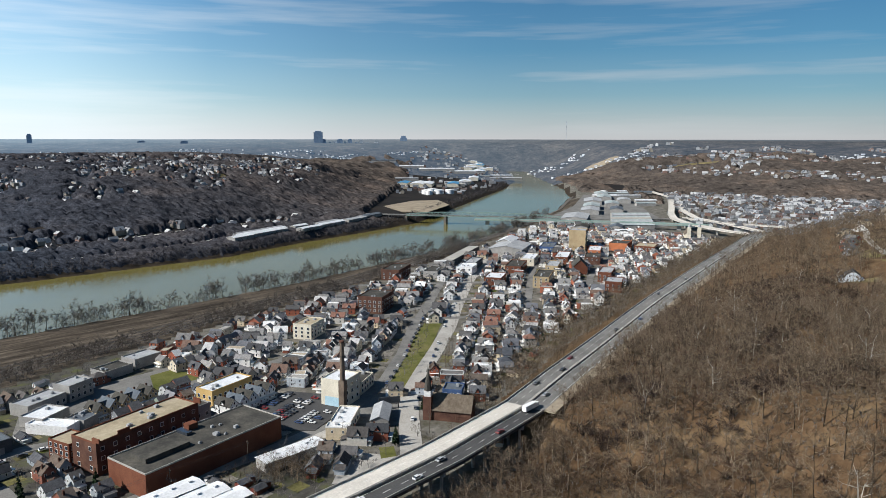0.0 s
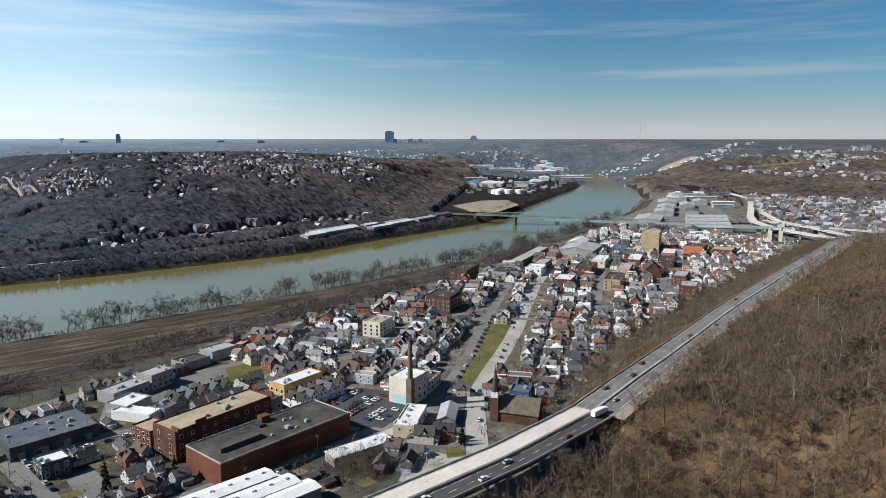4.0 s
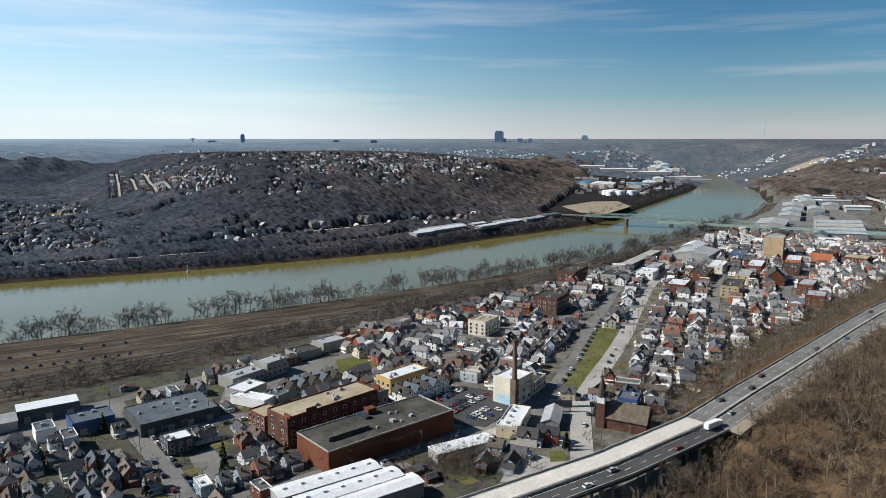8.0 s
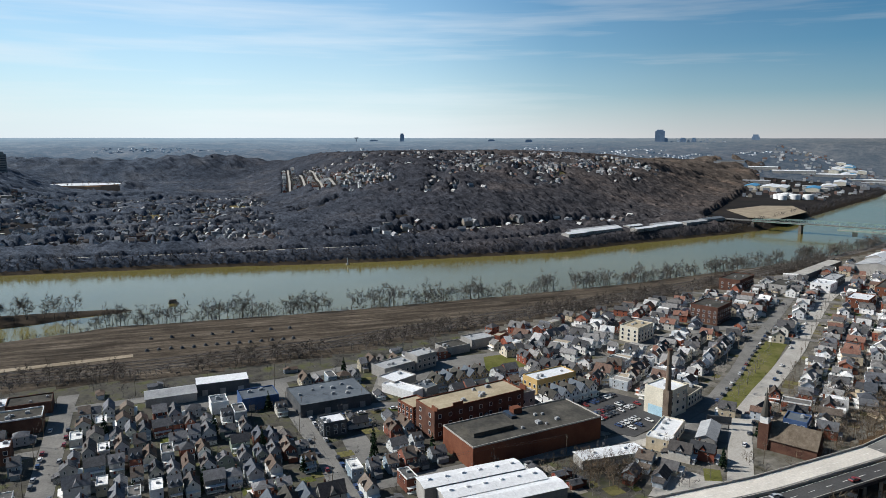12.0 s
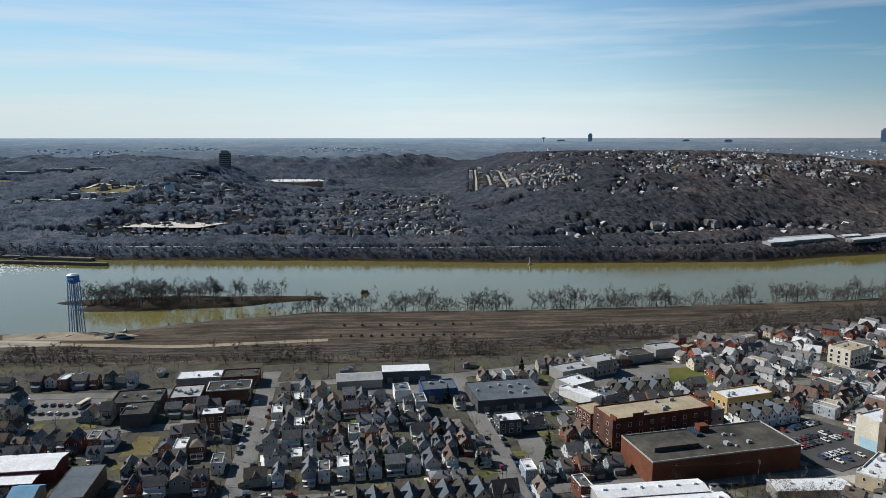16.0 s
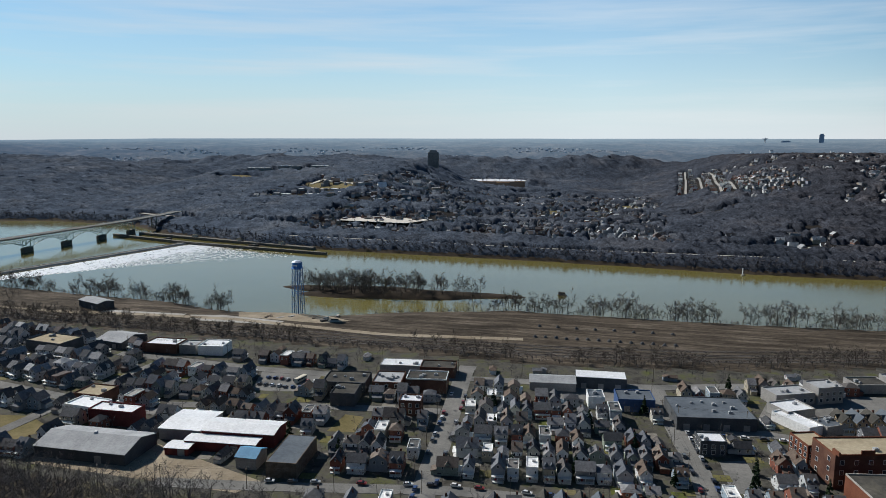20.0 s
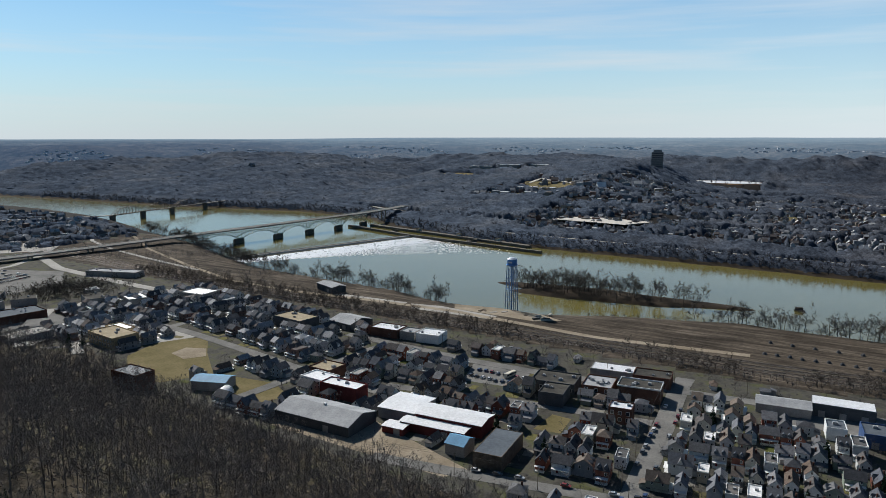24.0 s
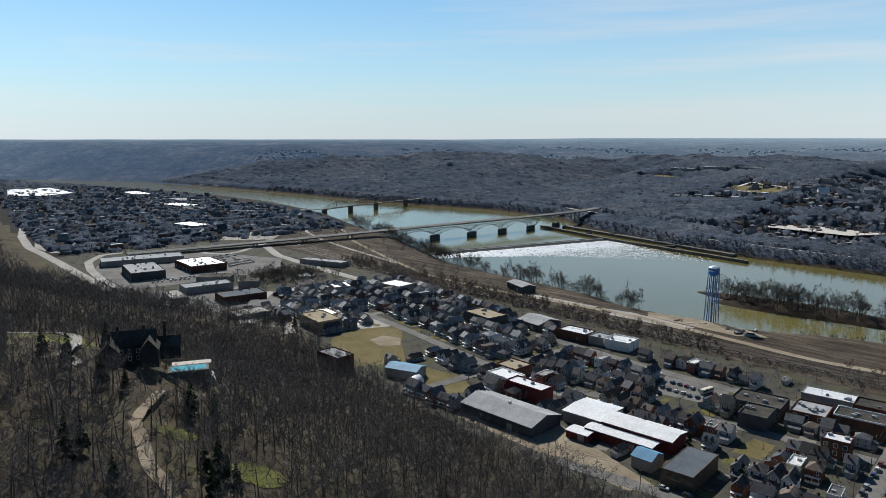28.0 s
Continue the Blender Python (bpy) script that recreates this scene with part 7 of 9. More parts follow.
# ---- villa on the slope ----
def build_villa():
    x, y = -268, 92
    g = ground_at(x, y)
    v = thing("villa", "large dark stone villa with steep grey roofs and gables", "villa", (x, y, g + 1.5), 66)
    v.scale = (0.7, 0.8, 0.70)
    for nm, cx, cy, w, d, e, r, axis in (("main_range", 0, 0, 26, 11, 9, 6.5, 0), ("wing", -9, -6, 9, 14, 8, 5.5, 1), ("wing", 10, -5, 9, 12, 7.5, 5.5, 1), ("service_range", 19, 5, 12, 9, 5.5, 4, 0)):
        if axis:
            part(nm, Shape().extrude([(cx - w / 2, -2), (cx + w / 2, -2), (cx + w / 2, e), (cx, e + r), (cx - w / 2, e)], cy - d / 2, cy + d / 2), M_VILLA, v)
            for s in (-1, 1):
                part("roof", Shape().add([(cx + s * (w / 2 + 0.5), q, e - 0.5 + t) for t in (0.05, 0.3) for q in (cy - d / 2 - 0.4, cy + d / 2 + 0.4)] + [(cx, q, e + r + t) for t in (0.05, 0.35) for q in (cy - d / 2 - 0.4, cy + d / 2 + 0.4)],
                                         [(0, 1, 5, 4), (2, 6, 7, 3), (0, 4, 6, 2), (1, 3, 7, 5), (0, 2, 3, 1)]), M_TARROOF, v)
        else:
            pts = [(cy - d / 2, -2), (cy + d / 2, -2), (cy + d / 2, e), (cy, e + r), (cy - d / 2, e)]
            part(nm, Shape().add([(q, a, b) for q in (cx - w / 2, cx + w / 2) for a, b in pts], [(i, (i + 1) % 5, 5 + (i + 1) % 5, 5 + i) for i in range(5)] + [(0, 1, 2, 3, 4), (9, 8, 7, 6, 5)]), M_VILLA, v)
            for s in (-1, 1):
                part("roof", Shape().add([(q, cy + s * (d / 2 + 0.5), e - 0.5 + t) for t in (0.05, 0.3) for q in (cx - w / 2 - 0.4, cx + w / 2 + 0.4)] + [(q, cy, e + r + t) for t in (0.05, 0.35) for q in (cx - w / 2 - 0.4, cx + w / 2 + 0.4)],
                                         [(0, 1, 5, 4), (2, 6, 7, 3), (0, 4, 6, 2), (1, 3, 7, 5), (0, 2, 3, 1)]), M_TARROOF, v)
    for cx, cy in ((-6, 1), (7, 1), (-9, -10), (17, 6)):
        part("chimney", Shape().box(cx, cy, 6, 1.6, 1.2, 12), M_DARKBRICK, v)
    part("flat_roof", Shape().box(3, 3, 12, 9, 5, 0.4), M_GREYROOF, v)
    me = Shape().box(0, -0.02, 0, 1.6, 0.12, 2.4).box(0, -0.06, 0.2, 1.2, 0.12, 2.0, mat=1).mesh("window", [M_TRIM, M_GLASS])
    for k in range(7):
        for z in (1, 4.8):
            part("window", me, None, v).matrix_basis = pose(-12 + k * 4, -5.5 if -4 < -12 + k * 4 < 5 else -5.52, z)
    gp = max(ground_at(-262, 104), ground_at(-270, 114))
    p = thing("swimming_pool", "long turquoise swimming pool with pale stone edge", "pool", (-264, 112, gp + 0.4), 66)
    part("basin", Shape().box(0, 0, -6, 15, 8, 6.2), M_STONE, p)
    part("pool_water", Shape().box(0, 0, 0.2, 13, 5.8, 0.06), M_POOL, p)
    part("terrace", Shape().box(1, 6.4, -6, 15, 4.6, 6.3), M_PALE, p)
    hs = thing("pool_house", "small white arched pool shelter", "shelter", (-271, 123, ground_at(-271, 123) + 1), 66)
    part("canopy", Shape().extrude([(2.6 * math.cos(a), 2.6 * math.sin(a) + 1) for a in np.linspace(0, math.pi, 11)], -3.5, 3.5), M_METALROOF, hs)
    part("base", Shape().box(0, 0, -4, 5.4, 7, 5), M_CREAM, hs)
    strip("villa_drive", [(-344, 60), (-355, 78), (-366, 92), (-346, 94), (-312, 84), (-282, 77), (-264, 68), (-252, 70)], 4, M_CONCRETE, 0.35, "pale curved driveway to the villa", "drive", step=4)
    strip("garden_path", [(-232, 90), (-220, 83), (-210, 75), (-198, 69), (-183, 66), (-171, 63), (-158, 63), (-146, 60)], 3.6, M_DIRT, 0.3, "pale gravel garden drive below the villa", "drive", step=3)
    for nm, x0, y0, r in (("villa_lawn", -300, 71, 15), ("lower_lawn", -336, 84, 16), ("garden_lawn", -192, 79, 6), ("glade", -168, 91, 8)):
        n, sh = 18, Shape()
        ring = [(x0 + r * math.cos(k * 6.2832 / n) * (1 + 0.15 * math.sin(3 * k)), y0 + r * math.sin(k * 6.2832 / n)) for k in range(n)]
        sh.add([(a, b, ground_at(a, b) + 0.25) for a, b in ring] + [(x0, y0, ground_at(x0, y0) + 0.3)], [(k, (k + 1) % n, n) for k in range(n)])
        tagged(part(nm, sh, M_GRASS), "green lawn in a glade near the villa", "lawn", kind="structure")


build_villa()


# ---- houses on the ridge above the highway ----
for i, (x, y, t, k) in enumerate(((560, 146, 20, 6), (706, 186, 60, 3), (722, 192, 60, 6), (738, 197, 60, 0), (760, 200, 60, 6), (800, 214, 40, 6), (850, 232, 40, 3), (905, 232, 20, 6), (940, 236, 30, 4), (620, 118, 20, 6))):
    place_house(HOUSES[k], x, y, ground_at(x, y), t, (1.15, 1.15, 1.0), i < 4)
strip("ridge_road", [(600, 118), (680, 150), (760, 185), (860, 215), (960, 250)], 6, M_CONCRETE, 0.3, "pale road between houses on the ridge", "road", step=8)
for x, y, r in ((700, 165, 14), (560, 138, 10), (790, 195, 14), (640, 135, 12)):
    n, sh = 16, Shape()
    ring = [(x + 1.6 * r * math.cos(k * 6.2832 / n), y + r * math.sin(k * 6.2832 / n)) for k in range(n)]
    sh.add([(a, b, ground_at(a, b) + 0.2) for a, b in ring] + [(x, y, ground_at(x, y) + 0.25)], [(k, (k + 1) % n, n) for k in range(n)])
    tagged(part("ridge_lawn", sh, M_DRYGRASS), "dry lawn beside houses on the ridge", "lawn", kind="structure")


# ---- mills, junction and the town beyond ----
M_PALEROOF = stained("weathered_mill_roof", (0.22, 0.26, 0.26), (0.42, 0.46, 0.46), 0.05, 0.5, 0.85)
for x, y, w, d, t, rf in ((1080, 745, 90, 46, 30, M_GREYROOF), (1210, 800, 70, 36, 32, M_GREYROOF), (1290, 850, 80, 34, 32, M_PALEROOF), (1260, 770, 60, 26, 32, M_SLATE), (1400, 920, 90, 40, 34, M_GREYROOF),
                          (1370, 850, 70, 30, 34, M_PALEROOF), (1510, 960, 90, 34, 34, M_PALEROOF), (1470, 880, 60, 30, 34, M_GREYROOF), (1590, 1020, 80, 34, 36, M_PALEROOF), (1000, 610, 46, 20, 28, M_SLATE), (960, 650, 40, 22, 28, M_TARROOF)):
    gable_shed("mill_shed", "long metal mill shed with pale ridged roof", x, y, w, d, 8, 3, t, M_GREYWALL, rf, 0, "mill", hold=False)
for k in range(7):
    gable_shed("mill_bay", "ribbed pale bay of the long mill", 1036 + 24 * k, 602 + 15 * k, 70, 13 if k % 2 else 16, 8 + (k % 2), 2.4, -44, M_GREYWALL, (M_PALEROOF, M_GREYROOF, M_PALEROOF, M_CONCRETE)[k % 4], 0, "mill", hold=False)
for x, y, w, d, t, rf in ((1560, 985, 70, 22, -44, M_METALROOF), (1600, 945, 60, 20, -44, M_GREYROOF), (1650, 1010, 60, 22, -44, M_PALEROOF), (1700, 1050, 70, 24, -44, M_METALROOF), (1740, 985, 50, 20, -44, M_SLATE), (1500, 840, 50, 18, -44, M_METALROOF), (1430, 800, 44, 18, -44, M_PALEROOF), (972, 580, 30, 12, -44, M_METALROOF)):
    gable_shed("mill_store", "low store shed with pale roof beside the mills", x, y, w, d, 6, 2, t, M_GREYWALL, rf, 0, "mill", hold=False)
patch("mill_yard", [(985, 590), (1130, 580), (1330, 740), (1640, 980), (1600, 1080), (1300, 905), (1060, 800), (960, 690)], M_STREET, 0.06, "worn paved mill yards", "yard")


def build_junction():
    for nm, pts, w in (("ramp_1", [(1800, 995), (1736, 938), (1638, 846), (1500, 775), (1362, 702), (1240, 640), (1157, 590), (1096, 530), (1050, 450), (1035, 400)], 13), ("ramp_2", [(1660, 840), (1480, 745), (1323, 658), (1197, 568), (1126, 468), (1080, 410)], 11),
                       ("ramp_3", [(1240, 612), (1180, 560), (1170, 514), (1167, 449), (1160, 400)], 8)):
        r = thing("highway_ramp", "pale concrete elevated highway ramp on columns", "ramp")
        p = finer(pts, 24)
        a, b = offset_line(p, w / 2), offset_line(p, -w / 2)
        z = np.interp(np.arange(len(p)), [0, len(p) * 0.4, len(p)], [15.5, 19, 23])
        part("deck", Shape().sheet([(*q, h) for q, h in zip(a, z)], [(*q, h) for q, h in zip(b, z)], 1.2), M_PALE, r)
        for q in (a, b):
            part("barrier", Shape().sheet([(*e, h + 0.8) for e, h in zip(q, z)], [(e[0] + 0.4, e[1] + 0.2, h + 0.8) for e, h in zip(q, z)], 1.0), M_CONCRETE, r)
        for k in range(2, len(p) - 1, 2):
            if z[k] > 17.2:
                part("column", Shape().box(p[k][0], p[k][1], TOWN - 1, 2.0, 2.0, z[k] - TOWN), M_CONCRETE, r)
    for x, y in ((972, 471), (983, 461)):
        c = thing("church_tower", "pale stone church tower with small dome", "church", (x, y, TOWN), 30, "twin church towers")
        part("shaft", Shape().box(0, 0, -1, 5, 5, 22), M_CREAM, c)
        part("dome", Shape().tube(0, 0, 21, 24, 2.4, 1.6, 12).tube(0, 0, 24, 27, 1.6, 0.1, 12), M_GREYROOF, c)
    gable_shed("church_nave", "stone church nave with brown roof", 990, 480, 34, 15, 9, 6, 30, M_CREAM, M_TIMBER, 0, "church", hold=False)


build_junction()


OPEN = []  # places that the far woods leave open: xs, ys, radius


def far_houses(name, label, n, region, seed, size=(0.9, 1.2), kinds=None, spin=0):
    """Scatter joined houses where region(x, y) says yes."""
    rs = np.random.RandomState(seed)
    (x0, x1, y0, y1), test = region
    x, y = rs.uniform(x0, x1, n * 14), rs.uniform(y0, y1, n * 14)
    ok = test(x, y)
    x, y = x[ok], y[ok]
    _, first = np.unique((x // 12).astype(int) * 100003 + (y // 12).astype(int), return_index=True)
    first = np.sort(first)[:n]
    x, y = x[first], y[first]
    OPEN.append((x, y, 10 if x0 > -2000 else 7))
    kinds = np.array(kinds or range(len(HOUSES)))
    joined_houses(name, label, np.stack([rs.choice(kinds, len(x)), x, y, height(x, y), spin + 90 * rs.randint(4, size=len(x)) + rs.uniform(-6, 6, len(x)), rs.uniform(*size, len(x))], 1), far=True)


far_houses("valley_town_houses", "pale houses crowded in the side valley", 620, ((1120, 2050, 330, 900), lambda x, y: (height(x, y) < 12.5) & ~((x < 1300) & (y > 560)) & (np.abs((y - 590) - 0.62 * (x - 1157)) > 30) & (y < 560 + 0.62 * (x - 1120))), 5, (0.95, 1.35), [0, 2, 3, 5, 6, 9, 10], 30)
far_houses("terrace_houses", "grey houses on the low ground across the river", 900, ((-520, 90, 1010, 1750), lambda x, y: (y > far_bank(x) + 95) & (waves(x, y, 120, 22) > -0.35)), 6, (0.68, 0.95), None, 8)
far_houses("ridge_houses", "scattered houses on the wooded hill across the river", 330, ((150, 1150, 1120, 1950), lambda x, y: (height(x, y) > 60) & (waves(x, y, 200, 25) > 0.1)), 7, (0.68, 0.95), None, 20)
far_houses("roadside_houses", "few houses along the far river road", 46, ((-150, 820, 990, 1090), lambda x, y: (y - far_bank(x) > 100) & (y - far_bank(x) < 165)), 8, (0.9, 1.2), None, 10)
far_houses("upstream_town_houses", "houses among trees on the upstream river flat", 560, ((-2350, -900, 240, 860), lambda x, y: (y < near_bank(x) - 70) & (y > hill_foot(x) + 25) & (x < -960)), 9, (0.8, 1.15), None, -5)
far_houses("park_houses", "pale buildings in clearings on the far hill", 40, ((-760, -380, 1330, 1620), lambda x, y: waves(x, y, 90, 26) > 0.3), 10, (1.0, 1.8), [5, 6, 9], 15)
far_houses("hilltop_houses", "houses on hills behind the junction", 240, ((1850, 2850, 350, 1500), lambda x, y: (height(x, y) > 35) & (waves(x, y, 260, 27) > 0.45)), 11, (1.0, 1.5), None, 25)
far_houses("flats_houses", "dense low buildings on the flats downstream", 240, ((1250, 2700, 1300, 2650), lambda x, y: (y - far_bank(x) > 40) & ((y - 1100 - 0.95 * (x - 830)) * 0.72 < -5)), 12, (0.9, 1.3), [5, 9, 6, 7], 42)
far_houses("upstream_hill_houses", "few pale houses on the upstream hills", 60, ((-2900, -1200, 1300, 2600), lambda x, y: (waves(x, y, 300, 28) > 0.75) & (np.hypot(x, y) < 2400) & (y > far_bank(x) + 90)), 13, (1.1, 1.8), None, 0)

far_houses("crest_houses", "rows of pale houses crowded along the crest across the river", 420, ((430, 1060, 1330, 1700), lambda x, y: (height(x, y) > 74) & (waves(x, y, 130, 35) > -0.25)), 14, (0.62, 0.88), None, 25)
far_houses("side_valley_houses", "pale houses along roads on the hills behind the junction", 170, ((2030, 2480, 480, 1250), lambda x, y: (height(x, y) > 34) & (np.sin(height(x, y) / 7.0) > 0.35)), 15, (0.9, 1.4), None, 25)
far_houses("hill_cluster_houses", "cluster of pale houses on the shoulder of the hill", 90, ((240, 330, 1330, 1580), lambda x, y: waves(x, y, 60, 36) > -0.5), 16, (0.65, 0.9), [0, 2, 3, 5, 6, 9], 10)
HILL_STREETS = ([(150, 1620), (178, 1938), (200, 2221)], [(186, 1630), (196, 1779), (208, 1947)], [(203, 1470), (219, 1692), (239, 1980)], [(225, 1450), (229, 1580)], [(250, 1400), (262, 1540)])
rows_, rg_ = [], random.Random(15)
for line_ in HILL_STREETS:
    strip("hill_street", line_, 5, M_CONCRETE, 2.2, "pale straight street climbing the far hill", "street", thick=1.6, step=20)
    q_ = finer(line_, 17)
    for off_ in (-13, 13):
        for a_, b_ in offset_line(q_, off_):
            if rg_.random() < 0.8:
                rows_.append((rg_.choice([0, 2, 3, 5, 6, 9]), a_, b_, ground_at(a_, b_), 84 + rg_.choice([0, 180]), rg_.uniform(0.75, 0.95)))
    OPEN.append((q_[:, 0], q_[:, 1], 21))
joined_houses("hill_street_houses", "pale houses lining the straight streets of the far hill", rows_)


def clearing(name, x, y, rx, ry, mat, label, category="lawn", turn=0.0, lift=0.8):
    """Open ground draped on the land."""
    n, sh = 28, Shape()
    c, s = math.cos(radians(turn)), math.sin(radians(turn))
    pts = [(0.0, 0.0)] + [(f * (1 + 0.16 * math.sin(3 * k * 6.2832 / n + x)) * math.cos(k * 6.2832 / n) * rx, f * math.sin(k * 6.2832 / n) * ry) for f in (0.35, 0.7, 1.0) for k in range(n)]
    pts = [(x + c * a - s * b, y + s * a + c * b) for a, b in pts]
    sh.add([(a, b, ground_at(a, b) + lift) for a, b in pts], [(0, 1 + k, 1 + (k + 1) % n) for k in range(n)] + [(1 + r * n + k, 1 + (r + 1) * n + k, 1 + (r + 1) * n + (k + 1) % n, 1 + r * n + (k + 1) % n) for r in (0, 1) for k in range(n)])
    OPEN.append((np.array([p[0] for p in pts]), np.array([p[1] for p in pts]), 10))
    return tagged(part(name, sh, mat), label, category, kind="structure")


# park and school grounds on the hill across the dam
clearing("park_ground", -630, 1500, 90, 38, M_DRYGRASS, "tan terraced open ground on the far hill", "park", -35)
clearing("park_terrace", -640, 1400, 100, 14, M_DRYGRASS, "tan grass terrace with pale buildings", "park", 8)
strip("park_road", [(-700, 1540), (-694, 1597), (-643, 1554), (-582, 1492), (-532, 1430), (-579, 1433), (-634, 1466), (-700, 1500)], 8, M_PALE, 2.0, "pale looping road in the hill park", "road", thick=1.4, step=15)
for x_, y_, w_, d_, t_ in ((-702, 1392, 40, 12, 8), (-635, 1407, 34, 12, 8), (-540, 1362, 36, 12, 8), (-492, 1358, 26, 12, 8), (-600, 1440, 20, 10, -30)):
    flat_block("park_building", "low pale building on a terrace of the far hill", x_, y_, w_, d_, 4.5, t_, M_GREYWALL, M_METALROOF, 0, parapet=0, hold=False)
gable_shed("park_chapel", "white steep roofed hall on the far hill", -485, 1428, 18, 22, 3, 10, 30, M_WHITE, M_METALROOF, 0, "hall", hold=False)
for x_, y_, w_, d_ in ((-958, 1778, 70, 16), (-877, 1792, 60, 14), (-800, 1822, 50, 14)):
    flat_block("hill_school", "long pale school building on the far hill top", x_, y_, w_, d_, 9, 10, M_GREYWALL, M_METALROOF, 0, parapet=0, hold=False)
    OPEN.append((np.linspace(x_ - w_ / 2, x_ + w_ / 2, 6), np.full(6, y_ - 12.0), 16))
clearing("school_field", -985, 1690, 60, 16, M_DRYGRASS, "pale sports field among woods", "field", 5)
clearing("hill_scar", 2430, 1560, 60, 70, M_DIRT, "bare tan cliff above the far river bend", "cliff", 30)
clearing("ridge_pasture", 2290, 1075, 22, 110, M_DRYGRASS, "long pale pasture on the hill", "field", 20)
for x_, y_, r_ in ((640, 1450, 34), (760, 1480, 40), (540, 1440, 30), (860, 1540, 36), (700, 1390, 26), (950, 1600, 30), (-30, 1450, 30), (30, 1560, 26), (-120, 1380, 26)):
    clearing("hill_lawn", x_, y_, r_, r_ * 0.7, M_DRYGRASS, "tan lawns between houses on the far hill", "lawn", x_ % 90)

x_, y_ = jittered(-2400, -930, 230, 870, 24, 61)
m_ = (y_ < near_bank(x_) - np.where(x_ < -1250, 120, 40)) & (y_ > hill_foot(x_) + 15)
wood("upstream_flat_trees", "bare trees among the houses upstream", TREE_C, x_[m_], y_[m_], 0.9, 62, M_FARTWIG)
x_, y_ = jittered(-950, -500, 400, 640, 9, 63)
m_ = (y_ < near_bank(x_) - 6) & (waves(x_, y_, 80, 64) > 0.15) & (y_ > 480)
wood("river_flat_scrub", "brown scrub trees on the river flat", TREE_B, x_[m_], y_[m_], 0.6, 65, M_GREYBARK)

# far bank: mill sheds, tanks, field, roads, lake
strip("far_river_road", [(-900, 1190), (-700, 1110), (-439, 1062), (-148, 1022), (0, 1018), (149, 995), (307, 1003), (420, 1012), (523, 1040), (640, 1070)], 9, M_CONCRETE, 0.6, "pale road along the far river bank", "road", step=20)
strip("far_low_track", [(-500, 985), (-43, 950), (283, 935), (440, 945), (502, 972)], 5, M_CONCRETE, 0.5, "thin pale track above the far bank", "track", step=20)
for x, y, w, d, rf in ((548, 955, 118, 12, M_METALROOF), (556, 968, 112, 12, M_METALROOF), (562, 981, 104, 12, M_GREYROOF), (505, 938, 40, 16, M_METALROOF), (640, 960, 50, 14, M_METALROOF), (700, 985, 70, 14, M_METALROOF), (705, 1002, 60, 14, M_GREYROOF), (640, 990, 34, 12, M_METALROOF), (770, 1010, 60, 18, M_GREYROOF), (830, 1040, 60, 18, M_SLATE)):
    gable_shed("river_mill_shed", "long white roofed mill shed on the far bank", x, y, w, d, 4.5, 1.6, 19, M_GREYWALL, rf, 0, "mill", hold=False, z=max(ground_at(x, y), 14.0))
patch("brown_field", [(985, 1186), (1120, 1240), (1180, 1215), (1110, 1105), (960, 1020), (930, 1060)], M_DIRT, 0.3, "bare brown field beside the bridge", "field")
for x, y, r in ((1290, 1372, 13), (1318, 1352, 13), (1345, 1338, 12), (1330, 1392, 12), (1275, 1345, 9)):
    tk = thing("storage_tank", "round white storage tank on the flats", "tank", (x, y, ground_at(x, y)), 0, "storage tanks")
    part("shell", Shape().tube(0, 0, -1, 11, r, r, 24), M_WHITE, tk)
    part("lid", Shape().tube(0, 0, 11, 12.5, r, r * 0.15, 24), M_WHITE, tk)
rs_ = random.Random(12)
for k in range(22):
    f = rs_.random()
    x, y = 1500 + 1100 * f + rs_.uniform(-60, 60), far_bank(np.array(1500 + 1100 * f)) + rs_.uniform(70, 330)
    gable_shed("river_warehouse", "big pale roofed warehouse on the flats downstream", x, float(y), rs_.uniform(70, 140), rs_.uniform(30, 50), 10, 3, 42, M_CREAM, rs_.choice([M_METALROOF, M_METALROOF, M_GREYROOF, M_BLUEROOF]), 0, "warehouse", hold=False)
for x, y, w, d, rf in ((1801, 1860, 130, 30, M_METALROOF), (1860, 1800, 120, 26, M_METALROOF), (1930, 1830, 140, 30, M_METALROOF), (2000, 1760, 150, 28, M_METALROOF), (2010, 1705, 120, 24, M_GREYROOF), (1740, 1930, 90, 26, M_METALROOF), (1690, 2030, 90, 24, M_SLATE), (1600, 1800, 80, 24, M_GREYROOF), (1500, 1700, 70, 22, M_SLATE), (1640, 1600, 80, 24, M_GREYROOF), (1560, 1530, 60, 20, M_CONCRETE)):
    gable_shed("long_warehouse", "long low warehouse with bright roof on the river flats", x, y, w, d, 8, 2, -42, M_GREYWALL, rf, 0, "warehouse", hold=False)
    OPEN.append((np.linspace(x - w * 0.37, x + w * 0.37, 8), np.linspace(y + w * 0.33, y - w * 0.33, 8), d * 0.8))
patch("pale_lot", [(-467, 1105), (-330, 1090), (-300, 1150), (-420, 1175)], M_PALE, 0.8, "pale bare lot across the river", "yard")
lake = [(-480 + 100 * math.cos(a), 2190 + 62 * math.sin(a)) for a in np.linspace(0, 6.283, 28, endpoint=False)]
zl = 29.8
# water coloured white in place of the sky it would reflect
tagged(part("reservoir_water", Shape().add([(a + 110, b, zl) for a, b in lake], [tuple(range(28))]), M_METALROOF), "reservoir among trees, its sky reflection a bright pale colour", "reservoir", kind="structure")
